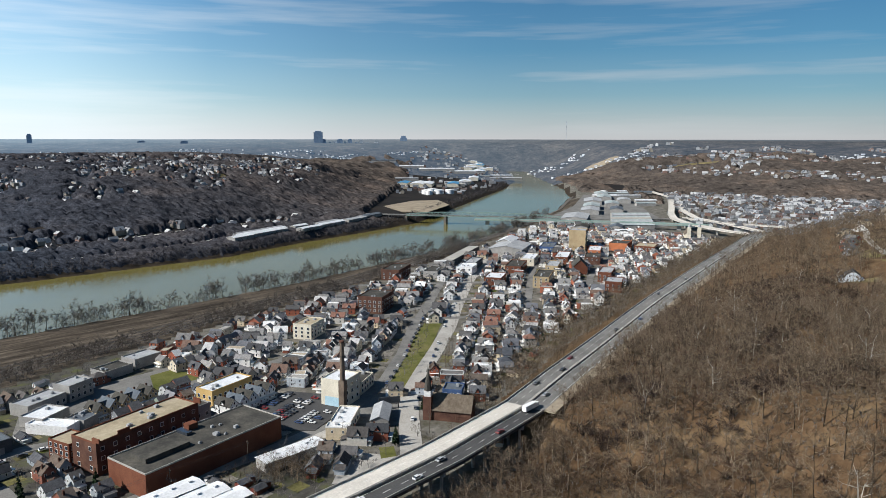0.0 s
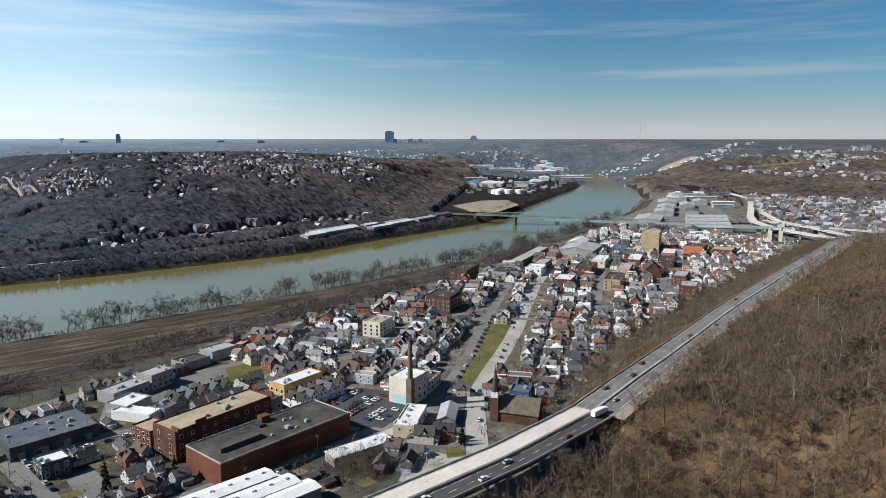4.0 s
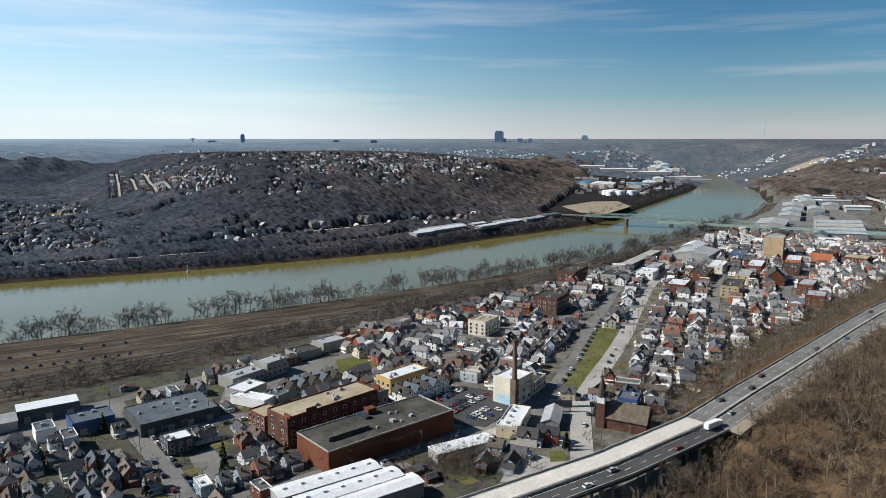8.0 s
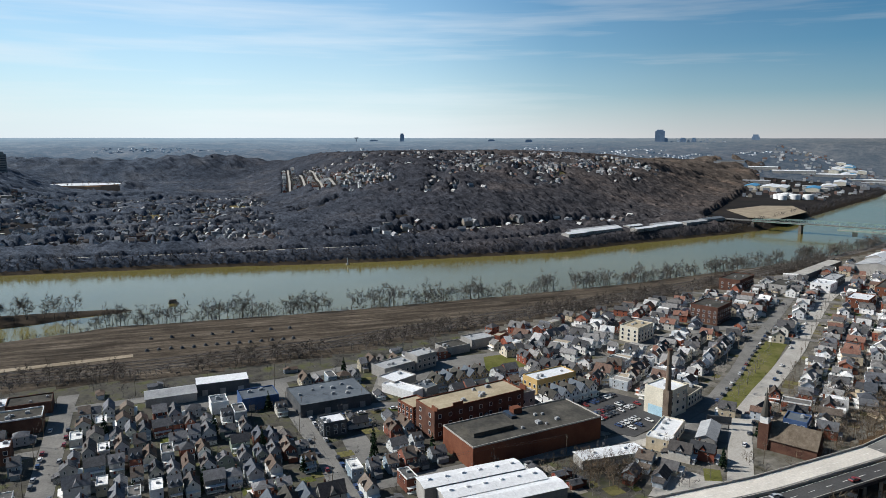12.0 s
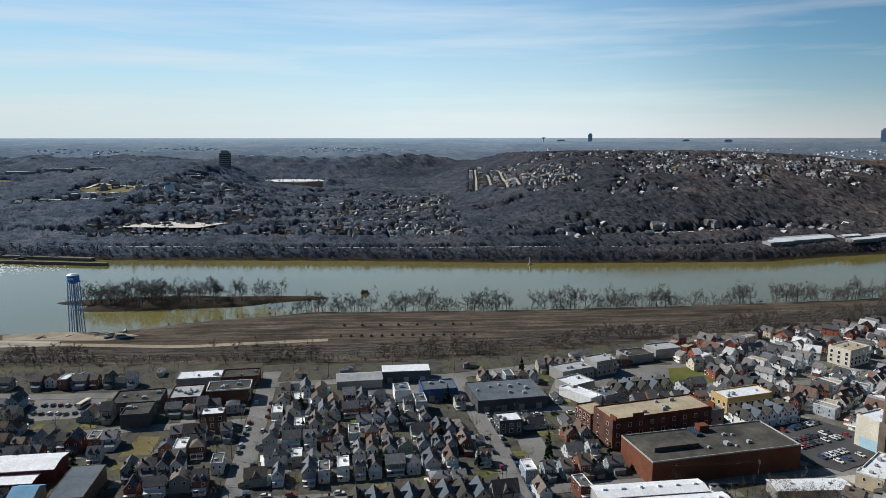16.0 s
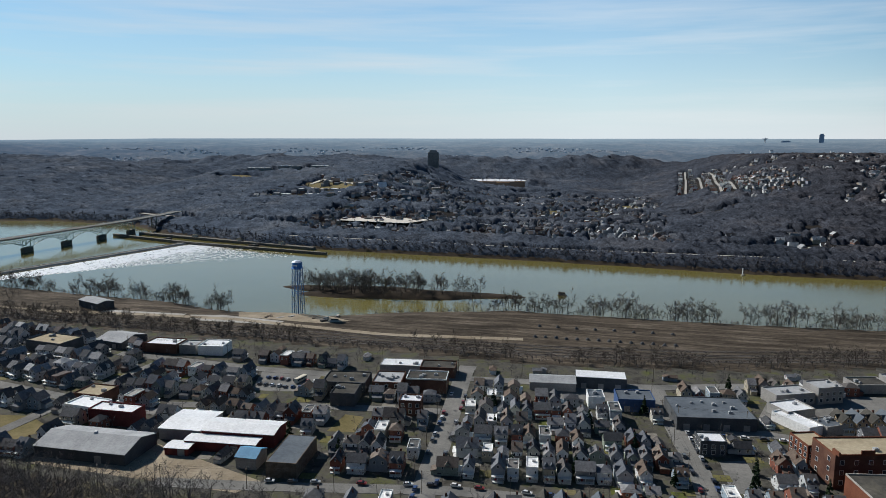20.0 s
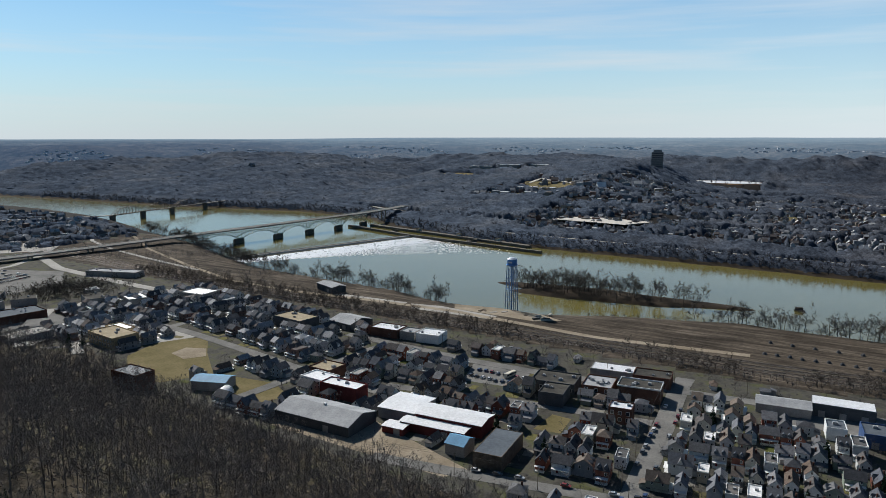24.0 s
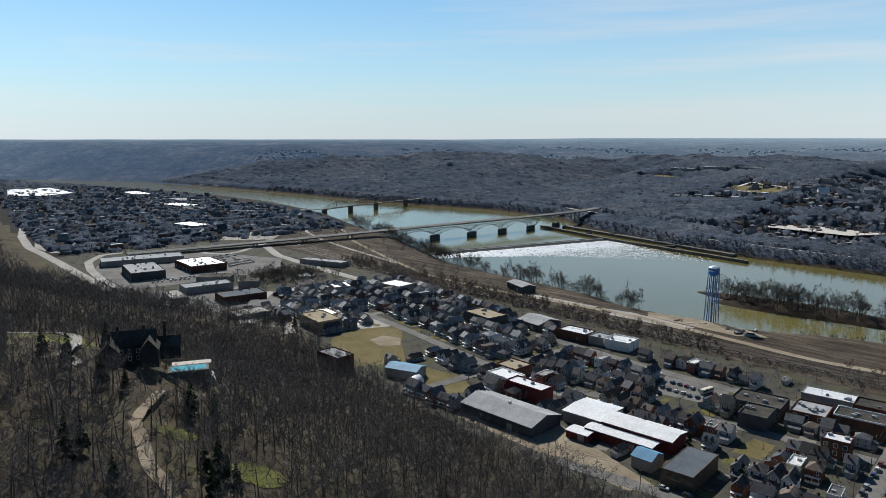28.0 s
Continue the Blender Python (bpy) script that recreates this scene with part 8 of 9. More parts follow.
tagged(part("reservoir_bank", Shape().add([(-370 + (a + 480) * 1.08, 2190 + (b - 2190) * 1.08, zl - 0.05) for a, b in lake] + [(-370 + (a + 480) * 1.25, 2190 + (b - 2190) * 1.3, zl - 3) for a, b in lake],
                                              [(k, (k + 1) % 28, 28 + (k + 1) % 28, 28 + k) for k in range(28)] + [tuple(range(28))]), M_FOREST), "dark grassed bank round the reservoir", "bank", kind="structure")


def tower_at(name, label, az, dist, w, top, mat, crown=0.0, depth=None, levels=0):
    x, y = math.sin(radians(az)) * dist, math.cos(radians(az)) * dist
    g = ground_at(x, y)
    t = thing(name, label, "tower", (x, y, g), -az)
    part("shaft", Shape().box(0, 0, -5, w, depth or w, top - g + 5), mat, t)
    part("roof", Shape().box(0, 0, top - g, w * 0.7, (depth or w) * 0.7, 4 + crown), mat, t)
    for k in range(levels):
        part("window_band", Shape().box(0, -(depth or w) / 2 - 0.1, (top - g) * (k + 1) / (levels + 1), w * 0.9, 0.4, 2.0), M_GLASS, t)
    return t


# haze is painted into the skyline colours as light blue and pale grey
M_HAZETOWER = stained("haze_blue_tower", (0.17, 0.24, 0.34), (0.22, 0.30, 0.41), 0.02, 0.1, 0.4)
M_HAZEPALE = stained("haze_pale_tower", (0.34, 0.38, 0.42), (0.46, 0.50, 0.54), 0.02, 0.1, 0.6)
tower_at("skyscraper", "tall office tower on the skyline, blue haze in its colour", 34.6, 4350, 54, 200, M_HAZETOWER, 3)
for az, w, top, mt in ((35.05, 22, 168, M_HAZETOWER), (35.5, 18, 150, M_HAZEPALE), (35.95, 16, 158, M_HAZEPALE), (36.3, 34, 168, M_HAZETOWER), (36.75, 18, 160, M_HAZEPALE), (37.1, 26, 168, M_HAZETOWER), (37.6, 20, 148, M_HAZETOWER), (38.0, 22, 166, M_HAZEPALE), (38.5, 30, 146, M_HAZETOWER), (39.2, 24, 150, M_HAZEPALE)):
    tower_at("skyline_tower", "hazy blue grey office tower on the skyline", az, 4340, w, top - 12, mt)
tower_at("hilltop_hall", "far dark hall with a pointed middle on the horizon", 41.4, 4680, 44, 168, M_HAZETOWER, 8)
tower_at("observation_tower", "tall slender tower on the far ridge", 14.28, 4300, 24, 178, M_HAZETOWER, 3)
tower_at("far_highrise", "grey slab highrise apartment tower among trees", -14.6, 2080, 32, 119, M_GREYWALL, 2, 16, 8)
for az, dist, w, top in ((12.0, 4400, 50, 144), (21.5, 4300, 40, 146), (24.5, 4200, 40, 146)):
    tower_at("far_block", "hazy far apartment block on the ridge", az, dist, w, top, M_HAZETOWER, 0, 20)
mst = thing("radio_mast", "very thin far radio mast", "mast", (math.sin(radians(54.45)) * 4300, math.cos(radians(54.45)) * 4300, 140))
part("shaft", Shape().tube(0, 0, -10, 125, 1.3, 1.0, 6), M_HAZEPALE, mst)
part("base", Shape().tube(0, 0, -10, 3, 3.0, 2.5, 6), M_HAZEPALE, mst)
wtx, wty = math.sin(radians(10.6)) * 4200, math.cos(radians(10.6)) * 4200
fw = thing("far_water_tower", "pale far water tower shaped like a mushroom", "water tower", (wtx, wty, 135))
part("stem", Shape().tube(0, 0, -6, 18, 4, 3, 10), M_HAZEPALE, fw)
part("bowl", Shape().tube(0, 0, 18, 24, 5, 17, 16).tube(0, 0, 24, 29, 17, 4, 16), M_HAZEPALE, fw)


# ---- the far woods, crown beside crown ----
def open_map():
    """A 6 m raster of the ground that the far woods leave open."""
    grid = np.zeros((1100, 700), bool)

    def mark(x, y, r):
        x, y = np.asarray(x, float), np.asarray(y, float)
        for dx in np.arange(-r, r + 1, 5.0):
            for dy in np.arange(-r, r + 1, 5.0):
                if dx * dx + dy * dy <= r * r:
                    i, j = ((x + dx + 3300) / 6).astype(int), ((y + dy + 1100) / 6).astype(int)
                    ok = (i >= 0) & (i < 1100) & (j >= 0) & (j < 700)
                    grid[i[ok], j[ok]] = True

    for x, y, r in OPEN:
        d = np.hypot(x, y)
        mark(x, y, r)
        mark(x - x / d * 12, y - y / d * 12, r - 3)
    for line, r in (([(1800, 995), (1736, 938), (1638, 846), (1500, 775), (1362, 702), (1240, 640), (1157, 590), (1096, 530)], 20), ([(1660, 840), (1480, 745), (1323, 658), (1197, 568), (1126, 468)], 18), ([(1240, 612), (1180, 560), (1167, 449)], 14), ([(-900, 1190), (-700, 1110), (-439, 1062), (-148, 1022), (0, 1018), (149, 995), (307, 1003), (420, 1012), (523, 1040), (640, 1070)], 13),
                    ([(-500, 985), (-43, 950), (283, 935), (440, 945), (502, 972)], 7),
                    ([(-700, 1540), (-694, 1597), (-643, 1554), (-582, 1492), (-532, 1430), (-634, 1466)], 10)):
        p = np.array(finer(line, 5))
        mark(p[:, 0], p[:, 1], r)
    a, b = np.meshgrid(np.arange(-480, -265, 5.0), np.arange(2030, 2270, 5.0))
    k = (np.hypot((a + 370) / 112, (b - 2190) / 76) < 1) | (np.abs(a + 360) < 100) & (b < 2190)
    mark(a[k], b[k], 6)
    a, b = np.meshgrid(np.arange(-465, -300, 5.0), np.arange(1080, 1175, 5.0))
    mark(a.ravel(), b.ravel(), 4)
    return grid


def build_canopy():
    rs = np.random.RandomState(41)
    az = np.radians(np.arange(-84, 84, 0.19))
    rad = 862 * np.exp(np.linspace(0, math.log(2700 / 862.0), 238))
    a, r = np.meshgrid(az, rad)
    a = a + rs.uniform(-.45, .45, a.shape) * radians(0.19)
    r = r * (1 + rs.uniform(-.45, .45, a.shape) * 0.0048)
    x, y = -np.sin(a) * r, np.cos(a) * r
    d, e, s = near_bank(x) - y, y - far_bank(x), hill_foot(x) - y
    z = height(x, y)
    flats = (y - 1100 - 0.95 * (x - 830)) * 0.72
    across = (e > 6) & ((x < 830) | (flats > -20))
    glade = (waves(x, y, 300, 21) > 0.95) & (waves(x, y, 60, 23) > -0.3) & (x > 120) | (x > -520) & (x < 60) & (e < 1000) & (e > 110) & (waves(x, y, 120, 22) > 0.25)
    behind = (d > 45) & ((z > 13.5) & (x > 1150) | (x > 2080) | (x > 1680) & (d < 160))
    mills = np.abs((y - 590) - 0.64 * (x - 985)) < np.interp(x, [1450, 1750], [130, 40])
    behind |= (x > 1130) & (x < 2100) & (d > 200) & ~mills & (z > 11.5) & (waves(x, y, 45, 29) > 0.3)
    upstream = (x < -950) & (s < -12) & (d > np.where(x < -1250, 90, 40)) & (waves(x, y, 60, 24) > -0.05)
    grown = (across & ~glade) | behind | upstream
    grid = open_map()
    grown &= ~grid[np.clip((x + 3300) / 6, 0, 1099).astype(int), np.clip((y + 1100) / 6, 0, 699).astype(int)]
    tall = 6.5 + 4.2 * rs.rand(*x.shape) ** 1.5 + 1.6 * waves(x, y, 70, 42) + 1.6 * waves(x, y, 28, 43)
    tall = np.where(upstream, 0.55 * tall, tall) * np.where(across, np.interp(e, [6, 24, 62, 90], [0.2, 0.35, 0.5, 1.0]), 1.0)
    z = np.where(grown, z + np.clip(tall, 1.6, 16), z - 1.2)
    nr, na = x.shape
    i, j = np.meshgrid(np.arange(nr - 1), np.arange(na - 1), indexing="ij")
    quad = np.stack([i * na + j, i * na + j + 1, (i + 1) * na + j + 1, (i + 1) * na + j], -1).reshape(-1, 4)
    tri = np.concatenate([quad[:, [0, 2, 1]], quad[:, [0, 3, 2]]])
    tri = tri[grown.ravel()[tri].any(1)]
    used, back = np.unique(tri, return_inverse=True)
    v = np.stack([x, y, z], -1).reshape(-1, 3)[used]
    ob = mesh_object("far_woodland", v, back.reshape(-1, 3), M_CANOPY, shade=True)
    tagged(ob, "dense leafless woods covering the far hills, blue haze in their colour", "woods", kind="stuff")


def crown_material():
    """Bare crowns: painted blue haze upstream, then grey, browner towards the sunny downstream hills."""
    m, t, b = material("hazed_bare_crowns", 0.95)
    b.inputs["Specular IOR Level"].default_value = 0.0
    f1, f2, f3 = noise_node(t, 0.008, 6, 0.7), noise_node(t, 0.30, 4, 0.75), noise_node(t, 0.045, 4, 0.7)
    # haze sits in the base colours: blue in the west, fading along x
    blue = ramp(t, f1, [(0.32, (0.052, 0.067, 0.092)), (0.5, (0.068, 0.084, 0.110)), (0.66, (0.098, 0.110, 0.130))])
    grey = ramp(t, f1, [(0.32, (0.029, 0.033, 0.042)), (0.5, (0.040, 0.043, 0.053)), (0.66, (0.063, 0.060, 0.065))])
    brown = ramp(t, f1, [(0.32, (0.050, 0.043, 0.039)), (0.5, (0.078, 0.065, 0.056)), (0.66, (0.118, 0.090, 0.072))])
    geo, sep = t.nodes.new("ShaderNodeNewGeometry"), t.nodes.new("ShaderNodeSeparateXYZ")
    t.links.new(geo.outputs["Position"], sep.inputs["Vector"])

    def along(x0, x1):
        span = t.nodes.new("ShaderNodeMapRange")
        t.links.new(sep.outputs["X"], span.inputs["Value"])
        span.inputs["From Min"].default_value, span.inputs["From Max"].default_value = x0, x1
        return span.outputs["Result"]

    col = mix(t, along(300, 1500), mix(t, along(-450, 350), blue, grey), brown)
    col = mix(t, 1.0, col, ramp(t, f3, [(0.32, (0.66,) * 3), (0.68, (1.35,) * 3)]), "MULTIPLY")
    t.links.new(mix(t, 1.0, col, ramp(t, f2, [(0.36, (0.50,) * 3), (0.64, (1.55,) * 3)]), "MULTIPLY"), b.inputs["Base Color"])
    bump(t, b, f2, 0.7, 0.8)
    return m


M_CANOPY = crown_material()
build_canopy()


# ---- pale specks of roofs in the distance ----
def build_distant_roofs():
    rs = np.random.RandomState(5)
    sh = Shape()
    n = 0
    while n < 900:
        az, r = rs.uniform(-80, 80), rs.uniform(2560, 3700)
        x, y = -math.sin(radians(az)) * r, math.cos(radians(az)) * r
        if waves(np.array([x]), np.array([y]), 620, 71)[0] < 0.45 or ground_at(x, y) > 112 or x < -1500 and y < 1300 or y < near_bank(np.array([x]))[0] - 400 and x < 0:
            continue
        sh.box(x, y, ground_at(x, y) - 2, rs.uniform(6, 15), rs.uniform(6, 11), rs.uniform(4.5, 7), rs.uniform(0, 90))
        n += 1
    tagged(part("distant_roofs", sh, M_SPECK), "pale roofs of far suburbs on the ridges", "houses", kind="stuff")


M_SPECK = islanded("far_roofs", [(0.55, 0.58, 0.62), (0.38, 0.41, 0.46), (0.72, 0.74, 0.76), (0.45, 0.47, 0.50)], 0.8, 0.02, 0.2)
build_distant_roofs()


# ---- viaduct from the truss bridge over the mills ----
via = thing("bridge_viaduct", "long pale green road viaduct from the bridge over the mills", "bridge")
line_ = finer([(905, 838), (964, 747), (1015, 668), (1064, 575), (1100, 500)], 22)
zv = np.interp(np.arange(len(line_)), [0, len(line_) - 1], [20.5, 22.5])
ea, eb = offset_line(line_, 5.5), offset_line(line_, -5.5)
part("deck", Shape().sheet([(*q, h) for q, h in zip(ea, zv)], [(*q, h) for q, h in zip(eb, zv)], 0.9), M_CONCRETE, via)
for q_ in (ea, eb):
    part("girder", Shape().sheet([(*e, h - 0.95) for e, h in zip(q_, zv)], [(e[0] + 0.5, e[1] + 0.3, h - 0.95) for e, h in zip(q_, zv)], 1.4), M_STEEL, via)
    part("railing", Shape().sheet([(*e, h + 1.1) for e, h in zip(q_, zv)], [(e[0] + 0.25, e[1] + 0.15, h + 1.1) for e, h in zip(q_, zv)], 1.05), M_STEEL, via)
for k in range(1, len(line_) - 1, 2):
    part("pier", Shape().box(line_[k][0], line_[k][1], TOWN - 1, 2, 7, zv[k] - TOWN - 1, 30), M_CONCRETE, via)


# ---- roads, stores and ground upstream ----
for nm, pts, w in (("highway_west", [(-2078, 397), (-1695, 343), (-1438, 301), (-1190, 245), (-1050, 224), (-985, 226), (-907, 225), (-826, 222), (-754, 220), (-663, 222), (-560, 262)], 11),
                   ("highway_north", [(-2000, 400), (-1558, 334), (-1308, 288), (-1140, 256), (-1060, 238), (-993, 243)], 10),
                   ("ramp_west", [(-935, 306), (-937, 282), (-893, 252), (-834, 238), (-760, 229), (-700, 226)], 9),
                   ("loop_road", [(-909, 390), (-860, 384), (-838, 402), (-844, 424), (-884, 477), (-960, 545), (-1015, 585), (-1036, 572), (-985, 530), (-924, 490)], 8),
                   ("river_road", [(-867, 472), (-785, 444), (-678, 434), (-618, 431), (-540, 428)], 11),
                   ("bridge_street", [(-602, 330), (-570, 300), (-529, 272), (-470, 240)], 13),
                   ("field_street", [(-612, 380), (-582, 338), (-505, 296), (-445, 262)], 8),
                   ("flat_track", [(-1033, 640), (-952, 590), (-860, 560), (-760, 540), (-640, 520)], 5)):
    strip(nm, pts, w, M_CONCRETE, 0.25, "pale concrete road through the upstream flat", "road", step=10)
patch("field_by_ramp", [(-1010, 470), (-960, 440), (-990, 390), (-1060, 400)], M_DRYGRASS, 0.1, "tan grass field beside the ramp", "field")
patch("ramp_lot", [(-980, 560), (-915, 510), (-960, 450), (-1040, 500)], M_CONCRETE, 0.12, "pale lot inside the ramp loop", "car park")
patch("street_lot", [(-560, 310), (-510, 296), (-500, 262), (-540, 272), (-575, 298)], M_STREET, 0.12, "worn paved lot at the end of the street", "car park")
for x_, y_, w_, d_, t_, rf in ((-686, 316, 20, 34, -40, M_TARROOF), (-624, 384, 14, 12, -20, M_GREYROOF), (-592, 366, 26, 16, -20, M_TARROOF), (-558, 384, 20, 16, -20, M_METALROOF),
                               (-640, 330, 16, 20, -30, M_TARROOF), (-1130, 480, 60, 30, 10, M_METALROOF), (-1560, 640, 90, 40, 10, M_METALROOF), (-1700, 700, 80, 40, 0, M_GREYROOF),
                               (-1980, 690, 110, 44, -4, M_METALROOF), (-1450, 620, 70, 40, 10, M_SLATE)):
    flat_block("works_building", "low flat roofed works building upstream", x_, y_, w_, d_, 6, t_, M_GREYWALL, rf, 2, parapet=0, hold=False)
    OPEN.append((np.array([x_, x_ + w_ / 3, x_ - w_ / 3]), np.array([y_, y_, y_]), max(w_, d_) / 2))
for pts, hw in (([(-2078, 397), (-1695, 343), (-1438, 301), (-1190, 245)], 13), ([(-2000, 400), (-1558, 334), (-1308, 288), (-1140, 256), (-1060, 238)], 13), ([(-844, 424), (-884, 477), (-960, 545), (-1015, 585), (-1036, 572), (-985, 530), (-924, 490)], 12),
                ([(-1000, 540), (-960, 470), (-1000, 420), (-1040, 440)], 30)):
    q_ = finer(pts, 8)
    OPEN.append((q_[:, 0], q_[:, 1], hw))
bx_, by_ = np.meshgrid(np.arange(-2330, -2020, 12.0), np.arange(400, 570, 12.0))
OPEN.append((bx_.ravel(), by_.ravel(), 12))
# reflected sky put into the basin's colour by a white roof material
settling = [(-2330, 450), (-2100, 405), (-2030, 470), (-2090, 560), (-2330, 560)]
tagged(part("settling_basin", Shape().add([(a, b, ground_at(a, b) + 6.5) for a, b in settling], [(0, 1, 2, 3, 4)]), M_METALROOF), "still settling basins beside the river, sky reflection as pale colour", "basin", kind="structure")
rg_ = np.random.RandomState(81)
x_, y_ = -645 + rg_.normal(size=150) * 22, 372 + rg_.normal(size=150) * 24
wood("roadside_grove", "grove of bare trees beside the stores", TREE_R, x_, y_, 0.75, 82, M_BANKTWIG)
x_, y_ = jittered(-560, -395, 380, 455, 9, 83)
wood("west_yard_trees", "bare trees among the western houses", TREE_B, x_, y_, 0.5, 84, M_BANKTWIG)

# ---- cars ----
CAR_PAINT = varied("car_paint", [(0.60, 0.60, 0.60), (0.03, 0.03, 0.035), (0.10, 0.105, 0.11), (0.36, 0.37, 0.38), (0.70, 0.70, 0.69), (0.20, 0.03, 0.03), (0.04, 0.07, 0.16), (0.05, 0.05, 0.055)], 0.3, fine=2, amount=0.05)
M_TYRE = stained("tyre_rubber", (0.015, 0.015, 0.015), (0.03, 0.03, 0.03), 1, 5, 0.85)
CAR_BODY = Shape().extrude([(-2.2, 0.35), (2.2, 0.35), (2.25, 0.8), (1.3, 0.95), (-2.1, 1.0), (-2.25, 0.7)], -0.88, 0.88).extrude([(-1.5, 1.42), (0.35, 1.42), (0.25, 1.5), (-1.35, 1.5)], -0.68, 0.68).mesh("body", CAR_PAINT)
CAR_GLASS = Shape().extrude([(-2.0, 0.98), (1.2, 0.94), (0.4, 1.43), (-1.55, 1.43)], -0.76, 0.76).mesh("windows", M_GLASS)
WHEEL = Shape().add([(0.33 * math.cos(k * 0.6283), q, 0.33 * math.sin(k * 0.6283)) for q in (-0.1, 0.1) for k in range(10)], [(k, (k + 1) % 10, 10 + (k + 1) % 10, 10 + k) for k in range(10)] + [tuple(range(10)), tuple(range(19, 9, -1))]).mesh("wheel", M_TYRE)


def place_car(x, y, z, turn, where, wheels=True, size=1.0):
    c = thing("car", "parked car " + where, "car", (x, y, z), turn, "cars " + where)
    c.scale = (size, size, size)
    part("body", CAR_BODY, None, c)
    part("greenhouse", CAR_GLASS, None, c)
    if wheels:
        for sx, sy in ((1.35, 0.8), (1.35, -0.8), (-1.35, 0.8), (-1.35, -0.8)):
            part("wheel", WHEEL, None, c).location = (sx, sy, 0.33)


def park():
    rs = random.Random(21)
    # the car park by the power house
    c, s = math.cos(radians(22)), math.sin(radians(22))
    for r, v in enumerate((-16, -10, 2, 8, 19)):
        for k in range(13):
            u = -19 + k * 3.0
            x, y = 205 + c * u - s * v, 318 + s * u + c * v
            if rs.random() < 0.28 or math.hypot(x - 222, y - 306) < 11 or not (-20 < u < 16):
                continue
            place_car(x, y, TOWN + 0.42, 112 + rs.choice([0, 180]) + rs.uniform(-3, 3), "in a marked car park", r < 3)
    # along the streets
    for pts, off, gap in (([(-71, 250), (-78, 316), (-84, 390)], 4.2, 7), ([(-71, 250), (-78, 316), (-84, 390)], -4.2, 9), ([(49, 250), (42, 318), (34, 380)], -3.8, 7), ([(49, 250), (42, 318), (34, 380)], 3.8, 16), ([(228, 250), (274, 290), (384, 382), (470, 450)], 4.2, 15),
                          ([(262, 318), (310, 355), (400, 430)], -2.8, 11), ([(40, 360), (104, 364)], -3, 9), ([(-150, 257), (-61, 274), (40, 278)], 3, 10)):
        p = offset_line(finer(pts, gap), off)
        for k in range(len(p) - 1):
            if rs.random() < 0.25:
                continue
            d = p[k + 1] - p[k]
            place_car(p[k][0], p[k][1], TOWN + 0.36, math.degrees(math.atan2(d[1], d[0])), "parked along a town street", False)
    for k in range(34):
        v, u = (k % 17) * 3.4 - 28, k // 17
        if rs.random() < 0.8:
            place_car(-722 + 9 * u + 0.2 * v, 300 + v * 1.3, TOWN + 0.2, 85 + 90 + rs.uniform(-4, 4), "in the car park of the stores", False)
    for k in range(54):
        v, u = (k % 9) * 5.2 - 22, k // 9
        if rs.random() < 0.75:
            place_car(-826 + 14 * u - 0.2 * v, 384 + v * 0.9, TOWN + 0.2, 85 + rs.uniform(-4, 4), "in the car park of the stores", False)
    for k in range(16):
        place_car(-205 + (k % 8) * 4.4, 372 + (k // 8) * 12 + rs.uniform(-1, 1), TOWN + 0.1, 98 + rs.uniform(-5, 5), "in a worn yard", False)
    for x, off, t in ((150, -3.5, 4), (178, -7.4, 4), (196, -3.4, 4), (236, -7.2, 6), (300, 8, 186), (330, 3.5, 190), (352, 8, 192), (430, 3.5, 193), (470, -4, 13), (560, 7, 194), (640, 3.5, 194), (390, -7.5, 15), (290, -3.6, 8)):
        q = np.interp(x, [c[0] for c in HWY], [c[1] for c in HWY])
        z = np.interp(x, [c[0] for c in HWY], HWY_Z)
        place_car(x, q + off, z - (0.36 if off < 0 and x < 268 else -0.05), t, "on the highway", True, 1.08)
    lorry = thing("lorry", "white box lorry on the highway", "lorry", (268, np.interp(268, [c[0] for c in HWY], [c[1] for c in HWY]) - 4.2, 24.7), 6)
    part("box", Shape().box(-1, 0, 0.9, 9.5, 2.5, 2.7), M_WHITE, lorry)
    part("cab", Shape().box(5.2, 0, 0.6, 2.0, 2.3, 2.3), M_WHITE, lorry)
    part("windscreen", Shape().box(6.22, 0, 1.7, 0.06, 2.0, 0.9), M_GLASS, lorry)
    for sx in (-4, -2.8, 5.0):
        for sy in (-1.1, 1.1):
            w = part("wheel", WHEEL, None, lorry)
            w.matrix_basis = Matrix.Translation((sx, sy, 0.5)) @ Matrix.Scale(1.5, 4)
    bus = thing("bus", "pale bus parked in a yard", "bus", (-183, 383, TOWN + 0.1), 80)
    part("body", Shape().box(0, 0, 0.5, 10, 2.5, 2.6), M_CREAM, bus)
    part("windows", Shape().box(0, 0, 1.7, 9.6, 2.56, 0.8), M_GLASS, bus)
    for sx in (-3.2, 3.2):
        for sy in (-1.1, 1.1):
            part("wheel", WHEEL, None, bus).location = (sx, sy, 0.4)


park()

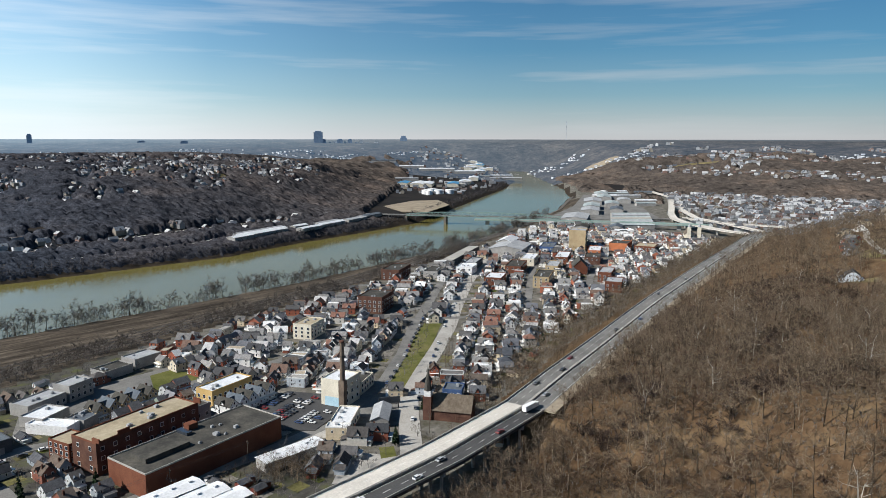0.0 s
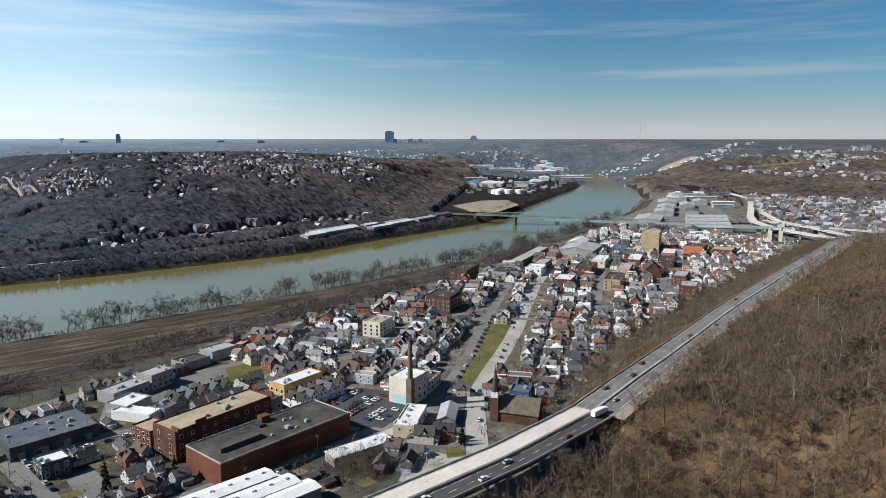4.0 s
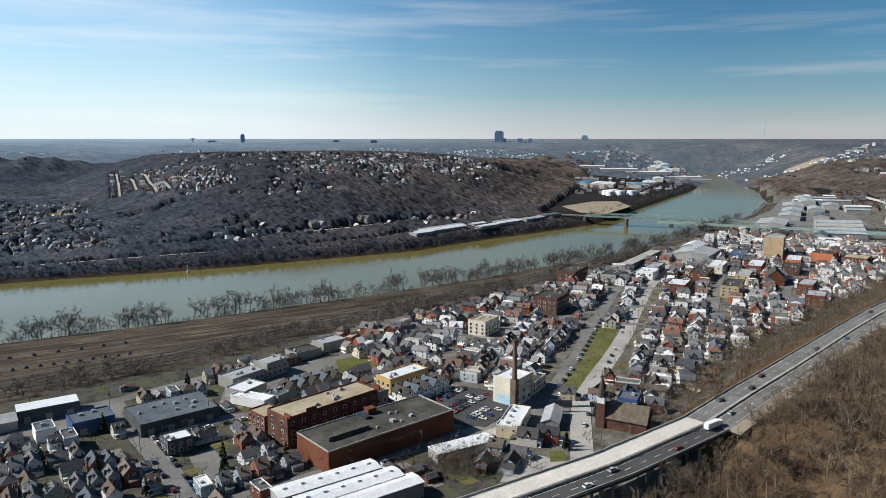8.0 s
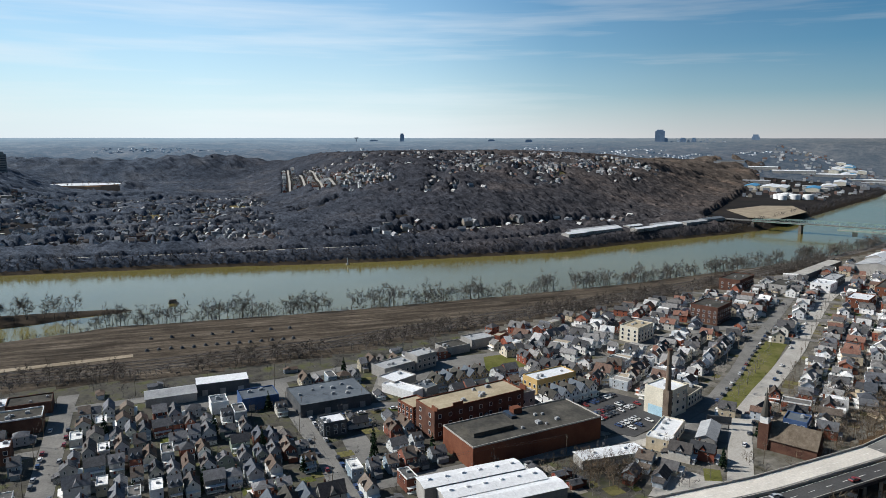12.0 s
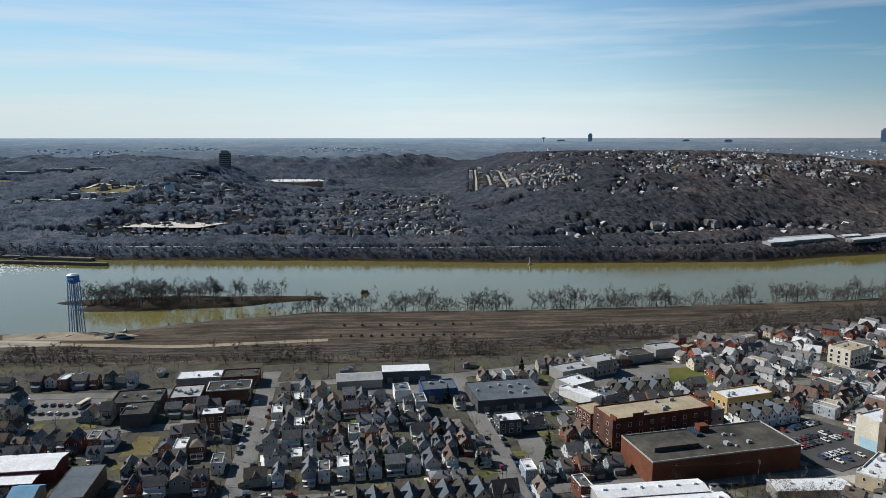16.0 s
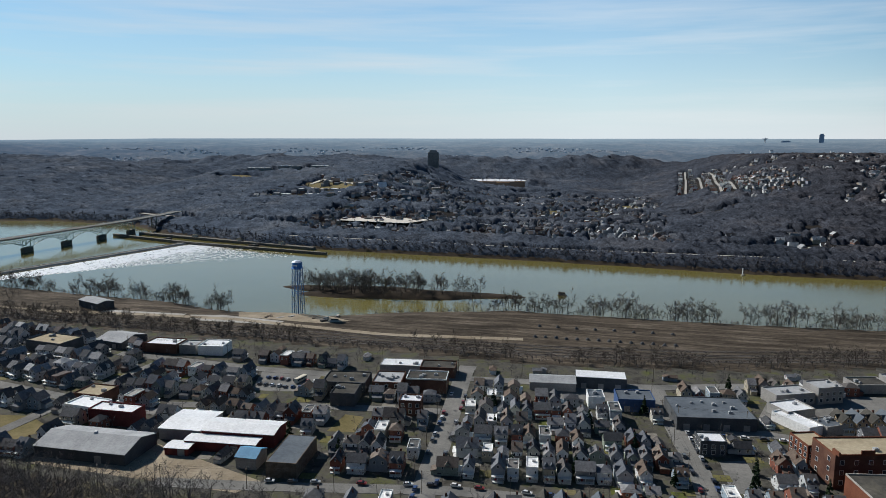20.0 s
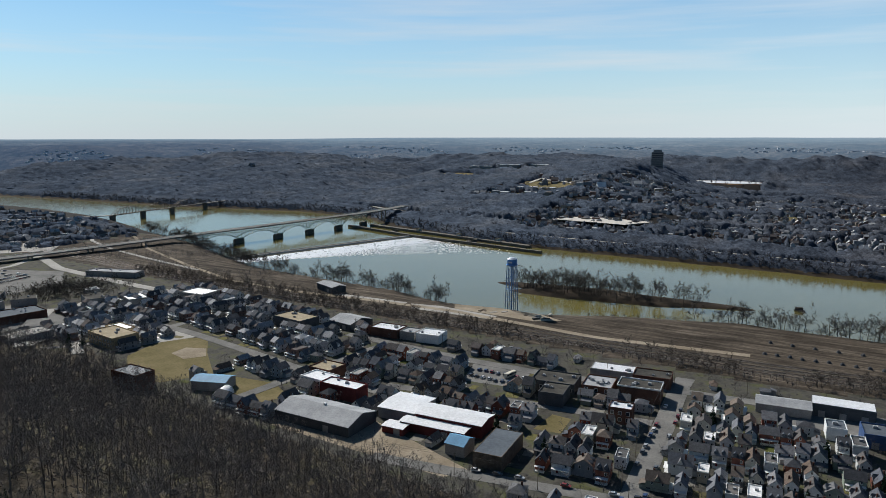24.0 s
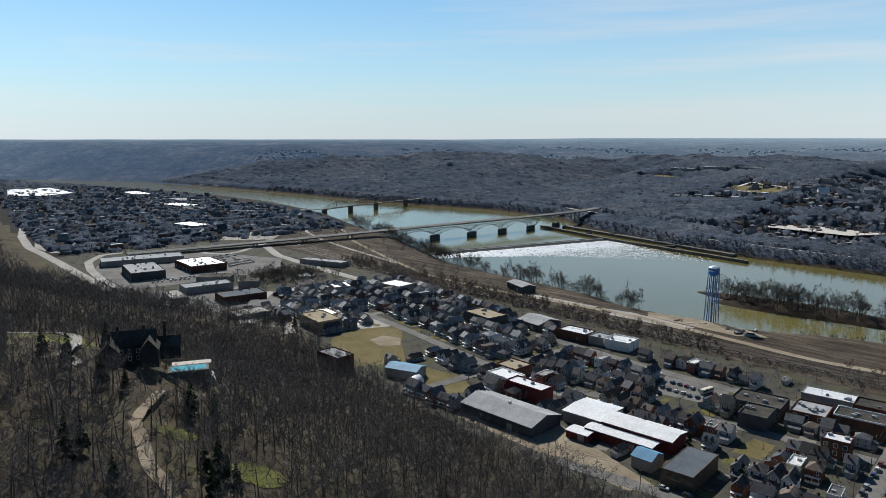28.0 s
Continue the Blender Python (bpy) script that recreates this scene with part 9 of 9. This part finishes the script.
# ---- utility poles ----
POLE = Shape().tube(0, 0, -0.5, 10.5, 0.16, 0.11, 6).mesh("post", M_TIMBER)
ARM = Shape().box(0, 0, 9.6, 2.4, 0.14, 0.16).box(0, 0, 8.9, 1.8, 0.12, 0.14).mesh("crossarm", M_TIMBER)
LINES = Shape()
for pts, gap, off in (([(-71, 250), (-78, 316), (-86, 410)], 32, 6.2), ([(49, 250), (42, 318), (31, 410)], 32, 5.6), ([(-185, 252), (-61, 276), (49, 281), (150, 286)], 36, -5), ([(37, 365), (104, 368)], 30, 4.6), ([(228, 250), (384, 384), (520, 494)], 34, -6.4),
                      ([(-240, 335), (-90, 361)], 34, 4.6), ([(-330, 409), (-160, 404), (28, 429)], 36, 5), ([(262, 321), (400, 432)], 34, 5)):
    q = offset_line(finer(pts, gap), off)
    for k, (x, y) in enumerate(q):
        d = q[min(k + 1, len(q) - 1)] - q[max(k - 1, 0)]
        t = thing("utility_pole", "wooden utility pole with crossarms beside a street", "utility pole", (x, y, TOWN), math.degrees(math.atan2(d[1], d[0])) + 90, "utility poles")
        part("post", POLE, None, t)
        part("crossarm", ARM, None, t)
        if k:
            for s in (-0.9, 0.9):
                a, b = Vector((*q[k - 1], TOWN + 9.8)), Vector((x, y, TOWN + 9.8))
                side = Vector((-(b - a).y, (b - a).x, 0)).normalized() * s
                mid = (a + b) / 2 - Vector((0, 0, 0.7))
                LINES.beam(a + side, mid + side, 0.05).beam(mid + side, b + side, 0.05)
tagged(part("overhead_wire", LINES, M_DARKSTEEL), "thin dark overhead wires between street poles", "wires", kind="stuff")

# ---- trees, hedges and sheds among the houses ----
M_YARDGRASS = islanded("yard_grass", [(0.085, 0.095, 0.028), (0.13, 0.12, 0.05), (0.16, 0.14, 0.075), (0.10, 0.09, 0.045), (0.20, 0.185, 0.16)], 0.95, 0.5, 0.3)

def town_green():
    rs = np.random.RandomState(31)
    x, y = jittered(-540, 980, 235, 640, 9, 33)
    rail = np.interp(x, [-681, -342, -39, 75, 160, 259, 392, 535, 711, 972], [462, 448, 440, 455, 480, 503, 532, 574, 636, 742])
    m = (y > hill_foot(x) + 4) & (y < rail) & (rs.rand(len(x)) < np.where(x < 230, 0.42, 0.34))
    x, y = x[m], y[m]
    k = np.array([is_free(a, b, 0.5) for a, b in zip(x, y)])
    x, y = x[k], y[k]
    wood("yard_trees", "bare trees in yards between the houses", TREE_B, x, y, 0.55, 34, M_GREYBARK)
    x, y = jittered(-540, 980, 235, 640, 5.5, 35)
    m = (y > hill_foot(x) + 2) & (y < np.interp(x, [-681, -39, 259, 535, 972], [462, 440, 503, 574, 742])) & (rs.rand(len(x)) < 0.4)
    x, y = x[m], y[m]
    k = np.array([is_free(a, b, 0.0) for a, b in zip(x, y)])
    wood("yard_shrubs", "brown shrubs and hedges in the yards", BUSH, x[k], y[k], 0.9, 36, M_GREYBARK)
    for n, (cx, cy, cw, cn) in enumerate(((152, 262, 26, 40), (276, 246, 34, 60), (330, 290, 60, 90), (440, 330, 80, 110), (160, 252, 16, 24))):
        a, b = cx + rs.normal(size=cn) * cw / 2, cy + rs.normal(size=cn) * cw / 4
        ok = (b > hill_foot(a) - 4) & (b < np.interp(a, [150, 262, 400, 520], [280, 290, 380, 460])) if n else b < 276
        wood("town_grove", "grove of bare trees at the edge of town", [join(*t) for t in TREE_A], a[ok], b[ok], 0.62, 40 + n, M_BARK)
    # small bare trees of the grassy median
    t_m = np.linspace(0.06, 0.95, 15)
    wood("median_trees", "small bare trees on the grassy median", TREE_B, 266 + 116 * t_m + rs.uniform(-3, 3, 15), 309 + 90 * t_m + rs.uniform(-3, 3, 15), 0.6, 47, M_GREYBARK)
    # patches of lawn behind the houses
    x, y = jittered(-520, 760, 245, 560, 11, 37)
    m = (y > hill_foot(x) + 6) & (y < np.interp(x, [-681, -39, 259, 535, 972], [430, 398, 465, 540, 710])) & (rs.rand(len(x)) < 0.5)
    lawns = Shape()
    for a, b in zip(x[m], y[m]):
        if is_free(a, b, 1.2):
            lawns.box(a, b, TOWN + 0.02, rs.uniform(4, 9), rs.uniform(4, 8), 0.06, 8 if a < 200 else 38)
    tagged(part("yard_lawns", lawns, M_YARDGRASS), "small green and straw coloured lawns behind houses", "lawn", kind="stuff")
    cons = []
    for k in range(3):
        w_, c_ = conifer(300 + k, 13.0)
        o = new("conifer")
        mesh_object("trunk", *w_, M_TRUNK, o)
        mesh_object("needles", *c_, M_NEEDLE, o)
        cons.append(tagged(o, "dark green conifer standing in a yard", "tree", "conifers"))
    spots = [(-66, 372), (-60, 366), (-70, 364), (210, 246), (213, 249), (250, 269), (62, 304), (64, 309), (-28, 330), (-8, 352), (455, 395), (462, 388), (-465, 268), (-462, 276), (398, 300), (-214, 92), (-208, 97), (-226, 76), (-230, 70), (-172, 45), (-178, 50), (-162, 52), (-168, 76), (-164, 80), (-160, 76), (-173, 82), (-205, 88), (-250, 66), (-256, 60), (-290, 90), (-150, 70), (-154, 78), (30, 300), (-120, 290), (70, 430), (-12, 300), (66, 320), (14, 330), (-40, 300), (-100, 320), (-55, 340), (20, 380), (-150, 300), (90, 300), (-240, 360), (-190, 320)]
    for i, (cx, cy) in enumerate(spots):
        at = Matrix.Translation((cx, cy, ground_at(cx, cy))) @ Matrix.Rotation(i * 1.7, 4, "Z") @ Matrix.Scale(0.62 + 0.4 * rs.rand(), 4)
        ob = cons[i] if i < 3 else copy_thing(cons[i % 3], at)
        ob.matrix_basis = at
    # garages and sheds behind the houses
    n = 0
    gx, gy = jittered(-520, 460, 250, 520, 13, 51)
    for a, b in sorted(zip(gx, gy), key=lambda p: math.hypot(*p)):
        if n < 70 and rs.rand() < 0.35 and is_free(a, b, 4.5) and float(hill_foot(np.array(a))) + 8 < b < np.interp(a, [-681, -39, 259, 535], [450, 435, 490, 560]):
            place_house(GARAGE, a, b, TOWN, rs.choice([8, 98, 188, 278]), (0.9, 0.9, 0.9), False)
            n += 1


town_green()
